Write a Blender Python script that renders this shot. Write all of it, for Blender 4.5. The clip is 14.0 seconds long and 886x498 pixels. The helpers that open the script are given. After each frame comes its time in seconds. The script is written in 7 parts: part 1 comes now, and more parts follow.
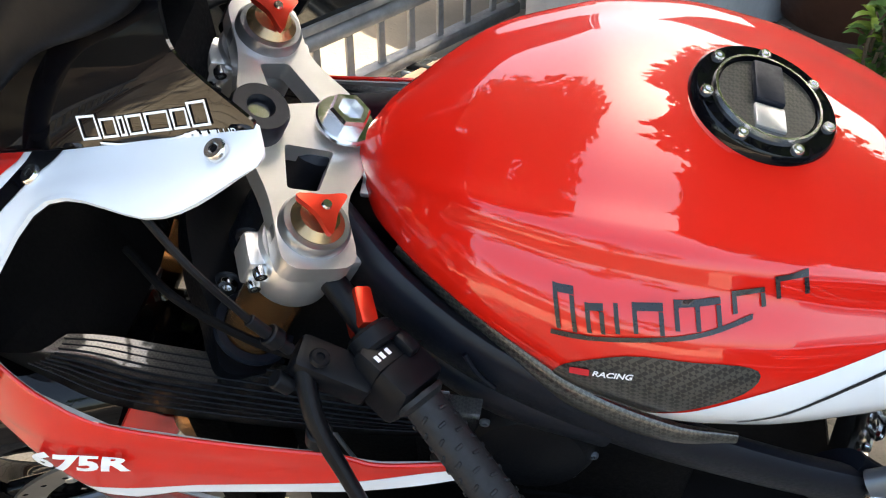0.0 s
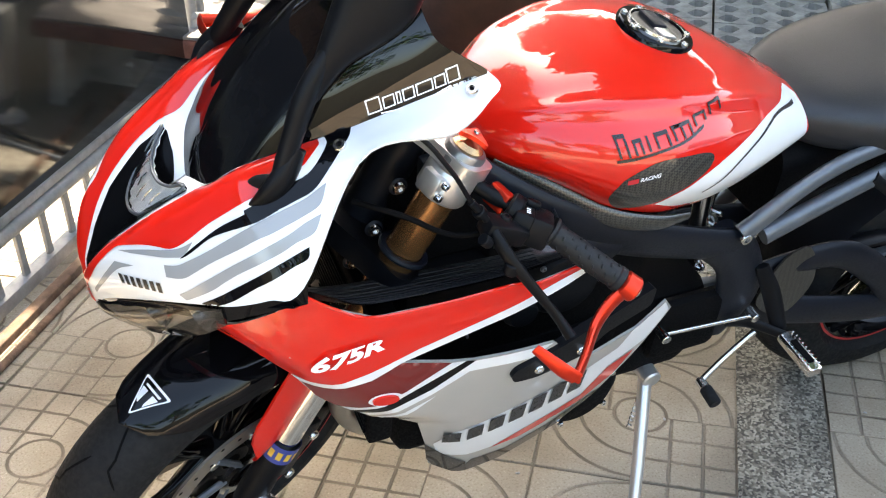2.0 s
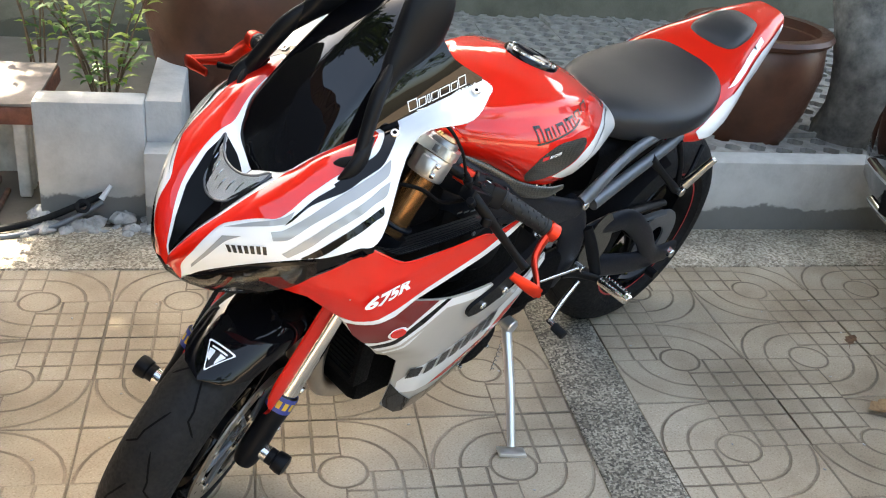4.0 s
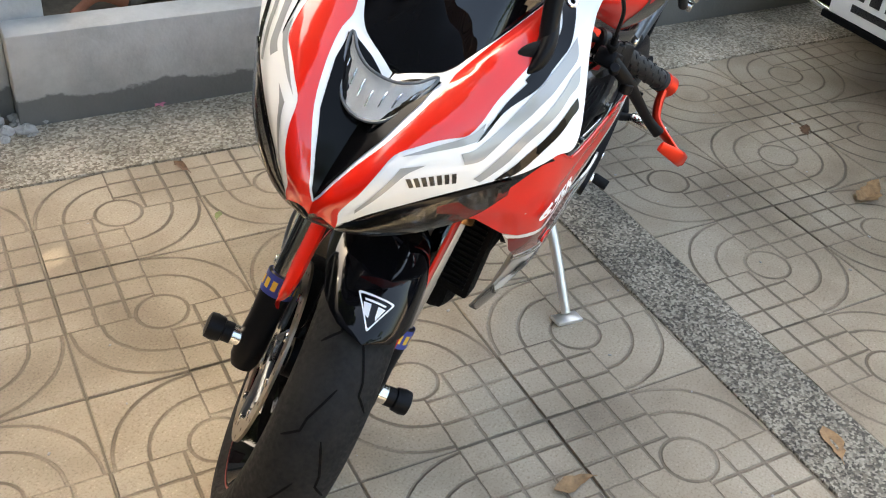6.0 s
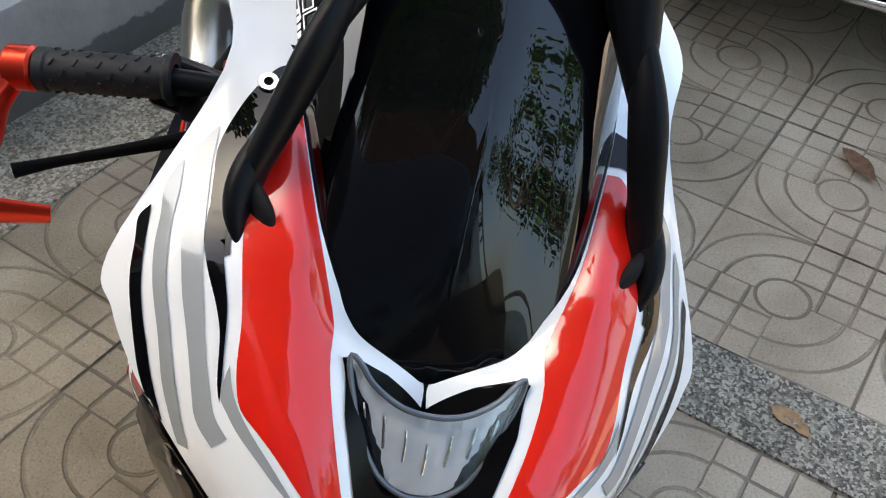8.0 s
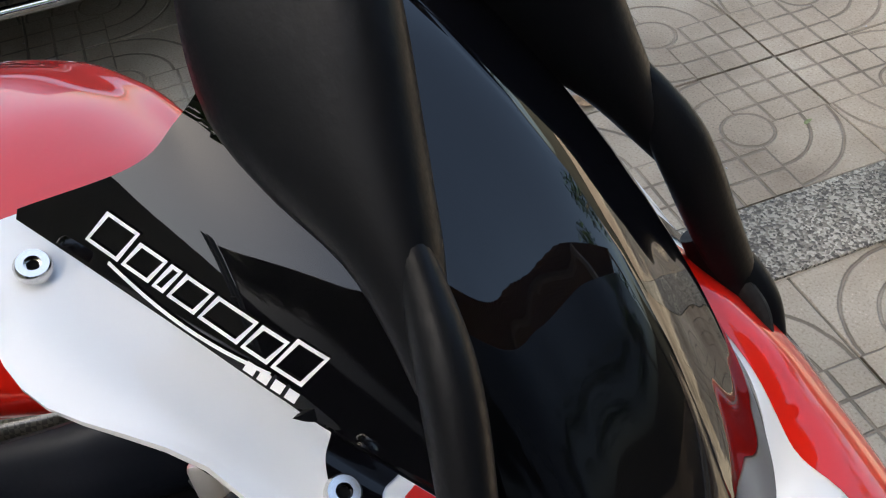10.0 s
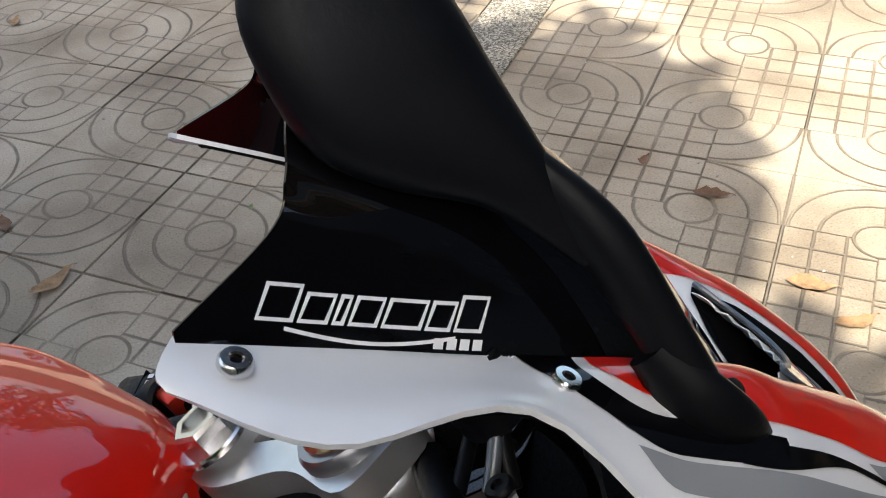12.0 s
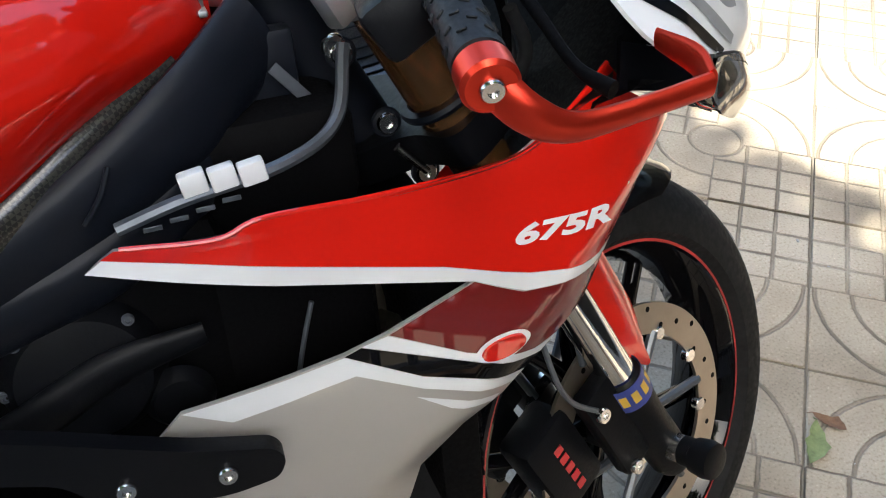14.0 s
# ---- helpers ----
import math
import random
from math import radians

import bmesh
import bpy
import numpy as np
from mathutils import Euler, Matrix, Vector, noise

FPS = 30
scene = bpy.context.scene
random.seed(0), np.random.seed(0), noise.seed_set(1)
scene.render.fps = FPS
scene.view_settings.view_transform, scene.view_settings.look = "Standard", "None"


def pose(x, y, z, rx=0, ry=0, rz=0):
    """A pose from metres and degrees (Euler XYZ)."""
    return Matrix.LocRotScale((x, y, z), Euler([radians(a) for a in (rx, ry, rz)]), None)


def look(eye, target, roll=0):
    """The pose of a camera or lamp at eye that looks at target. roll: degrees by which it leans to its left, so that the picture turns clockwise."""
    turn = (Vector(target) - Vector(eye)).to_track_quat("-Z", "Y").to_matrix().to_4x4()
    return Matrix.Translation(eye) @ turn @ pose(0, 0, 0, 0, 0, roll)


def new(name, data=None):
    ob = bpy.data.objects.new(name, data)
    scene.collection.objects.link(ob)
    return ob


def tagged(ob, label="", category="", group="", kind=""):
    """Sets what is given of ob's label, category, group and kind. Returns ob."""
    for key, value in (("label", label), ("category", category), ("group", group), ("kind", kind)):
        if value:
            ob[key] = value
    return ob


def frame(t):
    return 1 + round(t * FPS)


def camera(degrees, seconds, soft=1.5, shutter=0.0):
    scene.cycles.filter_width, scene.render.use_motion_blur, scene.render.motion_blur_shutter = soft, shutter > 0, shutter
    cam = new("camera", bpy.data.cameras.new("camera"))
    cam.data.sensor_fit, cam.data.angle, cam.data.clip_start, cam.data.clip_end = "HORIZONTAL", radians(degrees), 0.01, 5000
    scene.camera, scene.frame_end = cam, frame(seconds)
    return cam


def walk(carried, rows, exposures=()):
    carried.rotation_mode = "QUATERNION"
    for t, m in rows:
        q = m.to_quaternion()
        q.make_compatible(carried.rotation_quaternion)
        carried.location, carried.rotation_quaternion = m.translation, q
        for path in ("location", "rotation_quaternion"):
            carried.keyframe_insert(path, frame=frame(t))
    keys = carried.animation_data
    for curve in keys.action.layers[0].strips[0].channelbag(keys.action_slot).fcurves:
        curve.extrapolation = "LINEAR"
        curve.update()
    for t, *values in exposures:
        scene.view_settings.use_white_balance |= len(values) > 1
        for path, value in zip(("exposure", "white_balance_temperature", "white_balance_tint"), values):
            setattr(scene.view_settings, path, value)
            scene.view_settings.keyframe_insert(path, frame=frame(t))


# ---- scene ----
cam = camera(47.2, 14.0, 1.1)
PATH = [
    (0, (-0.479, 0.91, 1.323), (-0.229, -0.637, 0.08), -0.1),
    (0.5, (-0.261, 1.011, 1.356), (-0.295, -0.555, 0.112), -0.8),
    (1, (-0.145, 1.152, 1.361), (-0.396, -0.424, 0.156), -0.8),
    (1.5, (-0.036, 1.293, 1.379), (-0.429, -0.257, 0.177), -0.8),
    (2, (0.173, 1.389, 1.425), (-0.446, -0.197, 0.376), -0.9),
    (2.5, (0.387, 1.499, 1.476), (-0.484, 0.019, 0.451), 1.8),
    (2.7, (0.443, 1.56, 1.481), (-0.49, 0.083, 0.507), 2.1),
    (4.8, (1.117, 1.243, 1.475), (-0.311, 0.26, 0.478), 5.4),
    (5, (1.108, 1.147, 1.461), (-0.307, 0.226, 0.388), 5.1),
    (5.5, (1.089, 0.951, 1.431), (-0.342, 0.156, 0.281), 6.0),
    (6, (1.075, 0.761, 1.418), (-0.393, 0.092, 0.236), 5.4),
    (6.5, (1.024, 0.625, 1.402), (-0.433, 0.027, 0.17), 6.2),
    (7, (0.863, 0.461, 1.405), (-0.636, -0.061, 0.188), 4.3),
    (7.5, (0.703, 0.318, 1.402), (-0.823, -0.047, 0.161), 3.3),
    (8, (0.521, 0.172, 1.41), (-0.928, 0.297, 0.037), 4.4),
    (8.5, (0.362, 0.102, 1.388), (-1.027, 0.505, 0.007), -0.0),
    (9, (0.221, 0.047, 1.374), (-1.059, 0.628, -0.049), -3.4),
    (9.2, (0.187, 0.025, 1.368), (-1.023, 0.732, -0.059), -3.8),
    (11.3, (-0.114, -0.17, 1.334), (-0.202, 1.273, -0.048), -5.8),
    (11.5, (-0.158, -0.186, 1.339), (-0.093, 1.282, -0.018), -4.6),
    (12, (-0.21, -0.239, 1.355), (0.071, 1.294, 0.103), -4.1),
    (12.5, (-0.223, -0.352, 1.336), (0.177, 1.162, 0.092), -3.2),
    (13, (-0.264, -0.469, 1.306), (0.175, 1.027, 0.053), -0.5),
    (13.5, (-0.304, -0.525, 1.28), (0.168, 0.89, -0.052), -0.2),
    (14, (-0.36, -0.57, 1.264), (0.131, 0.813, -0.095), 0.9),
]
walk(cam, [(t, look(eye, target, roll)) for t, eye, target, roll in PATH], [(0, 2.78, 7450, 6), (1.5, 3.08, 7600, 6), (2.5, 3.10, 7500, 6), (5, 2.98, 8050, 6), (6.5, 2.88, 7950, 6), (7.5, 2.60, 7250, 5), (9, 2.22, 7000, 6), (11.5, 1.80, 7050, 6), (12.5, 1.36, 6600, 7), (13, 1.62, 6650, 6), (13.5, 2.00, 6700, 5), (14, 2.36, 6400, 3)])
# ---- light: high sun over the planter, broken by a tree; open sky elsewhere ----
SUN_AZ, SUN_EL = radians(214.0), radians(52.0)
sky_world = bpy.data.worlds.new("sky")
scene.world = sky_world
sky_world.use_nodes = True
_n = sky_world.node_tree.nodes
_sky = _n.new("ShaderNodeTexSky")
_sky.sky_type = "NISHITA"
_sky.sun_disc = False
_sky.sun_elevation = SUN_EL
_sky.sun_rotation = SUN_AZ
_sky.dust_density = 4.0
_sky.air_density = 1.0
_n["Background"].inputs["Strength"].default_value = 0.15
sky_world.node_tree.links.new(_sky.outputs[0], _n["Background"].inputs["Color"])
sun = new("sun", bpy.data.lights.new("sun", "SUN"))
sun.data.energy = 3.5
sun.data.angle = radians(0.6)
sun.data.color = (1.0, 0.955, 0.89)
_d = Vector((math.sin(SUN_AZ) * math.cos(SUN_EL), math.cos(SUN_AZ) * math.cos(SUN_EL), math.sin(SUN_EL)))
sun.matrix_world = look(_d * 20, (0, 0, 0))

# ---- materials ----
def material(name):
    m = bpy.data.materials.new(name)
    m.use_nodes = True
    return m, m.node_tree, m.node_tree.nodes["Principled BSDF"]


def node(tree, kind, **values):
    n = tree.nodes.new(kind)
    for key, value in values.items():
        if key == "op":
            n.operation = value
        elif key == "data":
            n.data_type = value
        elif key == "blend":
            n.blend_type = value
        else:
            n.inputs[int(key[1:])].default_value = value
    return n


def noise_tex(tree, scale, detail=4.0, rough=0.6, coords="Object"):
    tc = tree.nodes.new("ShaderNodeTexCoord")
    n = tree.nodes.new("ShaderNodeTexNoise")
    n.inputs["Scale"].default_value = scale
    n.inputs["Detail"].default_value = detail
    n.inputs["Roughness"].default_value = rough
    tree.links.new(tc.outputs[coords], n.inputs["Vector"])
    return n


def ramp(tree, source, stops):
    r = tree.nodes.new("ShaderNodeValToRGB")
    r.color_ramp.elements[0].position, r.color_ramp.elements[0].color = stops[0][0], (*stops[0][1], 1)
    r.color_ramp.elements[1].position, r.color_ramp.elements[1].color = stops[-1][0], (*stops[-1][1], 1)
    for at, color in stops[1:-1]:
        r.color_ramp.elements.new(at).color = (*color, 1)
    tree.links.new(source, r.inputs[0])
    return r.outputs[0]


def bump(tree, bsdf, source, strength, distance):
    b = tree.nodes.new("ShaderNodeBump")
    b.inputs["Strength"].default_value = strength
    b.inputs["Distance"].default_value = distance
    tree.links.new(source, b.inputs["Height"])
    tree.links.new(b.outputs[0], bsdf.inputs["Normal"])
    return b


def plain(name, color, rough=0.5, metal=0.0, coat=0.0, vary=0.12, scale=30.0, grain=0.0, spec=0.5):
    """A surface with slight two-scale change of tone and gloss, and fine relief where grain is set."""
    m, t, b = material(name)
    n = noise_tex(t, scale)
    fine = noise_tex(t, scale * 9, 2.0)
    spread = 0.06 if metal > 0.5 else 0.2
    vary = vary * 0.5 if metal > 0.5 else vary
    lo, hi = 1 - vary, 1 + vary
    c = ramp(t, n.outputs[0], [(0.3, tuple(v * lo for v in color)), (0.7, tuple(min(1, v * hi) for v in color))])
    t.links.new(c, b.inputs["Base Color"])
    r = node(t, "ShaderNodeMapRange", _1=0.3, _2=0.7, _3=max(0.02, rough * (1 - spread)), _4=min(1, rough * (1 + spread)))
    t.links.new(fine.outputs[0], r.inputs[0])
    t.links.new(r.outputs[0], b.inputs["Roughness"])
    b.inputs["Metallic"].default_value = metal
    b.inputs["Specular IOR Level"].default_value = spec
    b.inputs["Coat Weight"].default_value = coat
    b.inputs["Coat Roughness"].default_value = 0.03
    if grain:
        bump(t, b, fine.outputs[0], grain, 0.001)
    return m


def paint(name, color, metal=0.0, ior=1.6, under=0.12):
    """Lacquered body paint with a faint orange peel under the clear coat."""
    m, t, b = material(name)
    n = noise_tex(t, 6.0)
    c = ramp(t, n.outputs[0], [(0.3, tuple(v * 0.96 for v in color)), (0.7, tuple(min(1, v * 1.03) for v in color))])
    t.links.new(c, b.inputs["Base Color"])
    b.inputs["Roughness"].default_value = 0.5
    b.inputs["Specular IOR Level"].default_value = under
    b.inputs["Metallic"].default_value = metal
    b.inputs["Coat Weight"].default_value = 1.0
    b.inputs["Coat Roughness"].default_value = 0.012
    b.inputs["Coat IOR"].default_value = ior
    peel = noise_tex(t, 160.0, 1.0)
    bump(t, b, peel.outputs[0], 0.012, 0.001)
    return m


RED = paint("red_paint", (0.68, 0.010, 0.004))
DARK_RED = paint("dark_red_paint", (0.16, 0.010, 0.010))
WHITE = paint("white_paint", (0.82, 0.84, 0.86))
BLACK = paint("black_paint", (0.003, 0.003, 0.004), ior=1.33, under=0.0)
GREY = paint("grey_paint", (0.32, 0.335, 0.35), 0.15)
SILVER = paint("silver_paint", (0.50, 0.48, 0.45), 0.35)
PLASTIC = plain("black_plastic", (0.0045, 0.005, 0.0065), 0.42, grain=0.15, spec=0.15)
MATTE = plain("matte_black", (0.0025, 0.0025, 0.003), 0.7, spec=0.08)
FRAME = plain("frame_black", (0.006, 0.008, 0.0135), 0.44, spec=0.28)
RUBBER = plain("tyre_rubber", (0.012, 0.0125, 0.0135), 0.72, spec=0.16, vary=0.3, scale=14, grain=0.3)
GRIP = plain("grip_rubber", (0.009, 0.010, 0.012), 0.6, grain=0.2, spec=0.35)
VINYL = plain("seat_vinyl", (0.012, 0.0135, 0.017), 0.48, grain=0.4, scale=60)
BOWL = plain("silvered_bowl", (0.86, 0.87, 0.88), 0.4, 0.25)
RED_METAL = plain("red_anodised", (0.72, 0.045, 0.022), 0.3, 0.8)
ALU = plain("cast_aluminium", (0.70, 0.69, 0.68), 0.34, 0.85)
CAP_GREY = plain("grey_anodised", (0.30, 0.30, 0.31), 0.32, 0.85)
CAP_BRONZE = plain("bronze_anodised", (0.42, 0.27, 0.14), 0.25, 0.9)
STEEL = plain("bright_steel", (0.74, 0.73, 0.71), 0.2, 1.0)
CHROME = plain("chrome", (0.75, 0.75, 0.74), 0.07, 1.0, vary=0.03)
GOLD = plain("bronze_tube", (0.24, 0.115, 0.045), 0.25, 0.75)
DISC = plain("brake_disc", (0.42, 0.37, 0.31), 0.38, 0.9, grain=0.1)
GUNMETAL = plain("grey_tube", (0.13, 0.145, 0.165), 0.38, 0.5)
TITAN = plain("brushed_silencer", (0.46, 0.44, 0.40), 0.3, 0.95, grain=0.1)
LETTER = plain("black_lettering", (0.012, 0.012, 0.013), 0.3)
LETTER_W = plain("white_lettering", (0.85, 0.86, 0.88), 0.35, vary=0.03)
LINE_RED = plain("rim_line", (0.45, 0.03, 0.03), 0.4)
BLUE = plain("blue_sticker", (0.03, 0.05, 0.25), 0.4)
YELLOW = plain("yellow_sticker", (0.65, 0.42, 0.05), 0.4)
GREEN = plain("green_badge", (0.02, 0.22, 0.06), 0.4)
RED_DEC = plain("red_sticker", (0.55, 0.02, 0.03), 0.35)


def weave(name, size, tone):
    """Twill carbon cloth under lacquer."""
    m, t, b = material(name)
    tc = t.nodes.new("ShaderNodeTexCoord")
    ck = t.nodes.new("ShaderNodeTexChecker")
    mp = t.nodes.new("ShaderNodeMapping")
    mp.inputs["Rotation"].default_value = (0.5, 0.5, 0.78)
    t.links.new(tc.outputs["Object"], mp.inputs[0])
    t.links.new(mp.outputs[0], ck.inputs["Vector"])
    ck.inputs["Scale"].default_value = 1.0 / size
    ck.inputs[1].default_value = (*[v * tone for v in (0.055, 0.053, 0.045)], 1)
    ck.inputs[2].default_value = (0.006, 0.006, 0.006, 1)
    t.links.new(ck.outputs[0], b.inputs["Base Color"])
    b.inputs["Roughness"].default_value = 0.35
    b.inputs["Coat Weight"].default_value = 0.8
    b.inputs["Coat Roughness"].default_value = 0.05
    bump(t, b, ck.outputs[1], 0.3, 0.0006)
    return m


CARBON = weave("carbon_weave", 0.0034, 0.9)
CARBON_FINE = weave("fine_carbon_weave", 0.0026, 0.6)


def glass(name, color, rough=0.02, clear=1.0, ior=1.45):
    m, t, b = material(name)
    n = noise_tex(t, 20.0)
    c = ramp(t, n.outputs[0], [(0.3, tuple(v * 0.9 for v in color)), (0.7, color)])
    t.links.new(c, b.inputs["Base Color"])
    b.inputs["Roughness"].default_value = rough
    b.inputs["Transmission Weight"].default_value = clear
    b.inputs["IOR"].default_value = ior
    return m


LENS = glass("clear_lens", (0.92, 0.94, 0.95))
SMOKE = glass("smoked_lens", (0.30, 0.285, 0.27))
TINT = glass("tinted_screen", (0.003, 0.003, 0.004), 0.015, 0.03, 1.45)

FILM = plain("black_film", (0.003, 0.003, 0.0035), 0.14, spec=0.09, vary=0.1)

# ---- mesh tools: a geo is (points, faces) ----
def join(*geos):
    pts, faces = [], []
    for p, f in geos:
        k = len(pts)
        pts += [tuple(v) for v in p]
        faces += [tuple(i + k for i in face) for face in f]
    return pts, faces


def moved(geo, m):
    return [tuple(m @ Vector(p)) for p in geo[0]], geo[1]


def mirrored(geo):
    return [(x, -y, z) for x, y, z in geo[0]], [tuple(reversed(f)) for f in geo[1]]


def mesh_of(name, geo, mat, sharp=38):
    me = bpy.data.meshes.new(name)
    me.from_pydata([tuple(p) for p in geo[0]], [], [tuple(f) for f in geo[1]])
    me.materials.append(mat)
    me.polygons.foreach_set("use_smooth", [True] * len(me.polygons))
    me.set_sharp_from_angle(angle=radians(sharp))
    me.update()
    return me


def part(name, geo, mat, parent=None, label="", sharp=38):
    ob = new(name, mesh_of(name, geo, mat, sharp))
    if parent is not None:
        ob.parent = parent
    if label:
        tagged(ob, label)
    return ob


def thing(name, label, category, m=None, group=""):
    ob = new(name)
    ob.empty_display_size = 0.1
    if m is not None:
        ob.matrix_world = m
    return tagged(ob, label, category, group)


def frame_at(origin, z_axis, x_hint=(0, 0, 1)):
    """A pose whose z runs along z_axis."""
    z = Vector(z_axis).normalized()
    x = Vector(x_hint) - z * Vector(x_hint).dot(z)
    if x.length < 1e-4:
        x = Vector((1, 0, 0)) - z * z.x
    x.normalize()
    y = z.cross(x)
    m = Matrix((x, y, z)).transposed().to_4x4()
    m.translation = origin
    return m


def curve_points(keys, n):
    """A smooth line through the keys, n points (Catmull-Rom)."""
    k = np.array(keys, float)
    if len(k) == 2:
        return [tuple(k[0] + (k[1] - k[0]) * i / (n - 1)) for i in range(n)]
    ext = np.vstack([2 * k[0] - k[1], k, 2 * k[-1] - k[-2]])
    out = []
    for i in range(n):
        s = i / (n - 1) * (len(k) - 1)
        j = min(int(s), len(k) - 2)
        u = s - j
        a, b, c, d = ext[j : j + 4]
        out.append(tuple(0.5 * (2 * b + (c - a) * u + (2 * a - 5 * b + 4 * c - d) * u * u + (3 * b - a - 3 * c + d) * u**3)))
    return out


def grid(rows, closed=False, cap=False):
    """A skin over rows of equally many points; closed joins each row's end to its start."""
    n = len(rows[0])
    pts = [p for row in rows for p in row]
    faces = []
    for i in range(len(rows) - 1):
        for j in range(n if closed else n - 1):
            k = (j + 1) % n
            faces.append((i * n + j, i * n + k, (i + 1) * n + k, (i + 1) * n + j))
    if cap:
        faces.append(tuple(reversed(range(n))))
        faces.append(tuple((len(rows) - 1) * n + j for j in range(n)))
    return pts, faces


def tube(keys, radius, seg=14, n=0, flat=1.0, caps=True):
    """A pipe along a smooth line; radius is one number or one per key. flat squeezes it along its second axis."""
    n = n or (2 if len(keys) == 2 else 6 * len(keys))
    line = [Vector(p) for p in curve_points(keys, n)]
    rad = radius if isinstance(radius, (list, tuple)) else [radius] * len(keys)
    rr = [r[0] for r in curve_points([(r, 0) for r in rad], n)]
    rows, up = [], None
    for i, p in enumerate(line):
        d = (line[min(i + 1, n - 1)] - line[max(i - 1, 0)]).normalized()
        if up is None:
            up = Vector((0, 0, 1)) if abs(d.z) < 0.9 else Vector((1, 0, 0))
        x = (up - d * up.dot(d)).normalized()
        up = x
        y = d.cross(x)
        rows.append([tuple(p + (x * math.cos(2 * math.pi * k / seg) + y * flat * math.sin(2 * math.pi * k / seg)) * rr[i]) for k in range(seg)])
    return grid(rows, True, caps)


def lathe(profile, m=None, seg=40, start=0.0, sweep=360.0, close=False):
    """Turns (radius, height) pairs round z; close joins the last pair to the first."""
    full = sweep >= 360
    cols = seg if full else seg + 1
    rows = []
    prof = list(profile) + ([profile[0]] if close else [])
    for r, h in prof:
        rows.append([(r * math.cos(radians(start + sweep * k / seg)), r * math.sin(radians(start + sweep * k / seg)), h) for k in range(cols)])
    geo = grid(rows, full)
    return moved(geo, m) if m is not None else geo


def rod(a, b, r, r2=None, seg=18, edge=0.15):
    """A round bar with softened ends."""
    a, b = Vector(a), Vector(b)
    r2 = r if r2 is None else r2
    h = (b - a).length
    e = min(r, r2) * edge
    prof = [(0.0, 0.0), (r - e, 0.0), (r, e), (r2, h - e), (r2 - e, h), (0.0, h)]
    return lathe(prof, frame_at(a, b - a), seg)


def ring(a, axis, r_in, r_out, width, seg=40, edge=0.0015):
    e = edge
    w = width / 2
    prof = [(r_in, -w), (r_out - e, -w), (r_out, -w + e), (r_out, w - e), (r_out - e, w), (r_in, w)]
    return lathe(prof, frame_at(a, axis), seg, close=True)


def block(lo, hi, bevel=0.004, m=None, taper=None, seg=2):
    """A box with rounded edges; taper scales its top in x and y."""
    bm = bmesh.new()
    bmesh.ops.create_cube(bm, size=1)
    for v in bm.verts:
        top = v.co.z > 0
        for i in range(3):
            v.co[i] = lo[i] + (v.co[i] + 0.5) * (hi[i] - lo[i])
        if taper and top:
            cx, cy = (lo[0] + hi[0]) / 2, (lo[1] + hi[1]) / 2
            v.co.x, v.co.y = cx + (v.co.x - cx) * taper[0], cy + (v.co.y - cy) * taper[1]
    if bevel:
        bmesh.ops.bevel(bm, geom=bm.edges[:], offset=bevel, segments=seg, profile=0.5, affect="EDGES", clamp_overlap=True)
    bm.verts.index_update()
    geo = [tuple(v.co) for v in bm.verts], [tuple(v.index for v in f.verts) for f in bm.faces]
    bm.free()
    return moved(geo, m) if m is not None else geo


def rounded(poly, r, n=4):
    """A flat outline with its corners rounded by r."""
    out, k = [], len(poly)
    for i in range(k):
        a, b, c = (Vector(poly[(i + d) % k]) for d in (-1, 0, 1))
        u, v = a - b, c - b
        d = min(r, u.length * 0.45, v.length * 0.45)
        p, q = b + u.normalized() * d, b + v.normalized() * d
        for j in range(n + 1):
            s = j / n
            out.append(tuple(p * (1 - s) ** 2 + b * 2 * s * (1 - s) + q * s * s))
    return out


def smooth_outline(poly, n=5):
    """A closed smooth outline through the points."""
    k = np.array(list(poly), float)
    out = []
    for i in range(len(k)):
        a, b, c, d = k[i - 1], k[i], k[(i + 1) % len(k)], k[(i + 2) % len(k)]
        for j in range(n):
            u = j / n
            out.append(tuple(0.5 * (2 * b + (c - a) * u + (2 * a - 5 * b + 4 * c - d) * u * u + (3 * b - a - 3 * c + d) * u**3)))
    return out


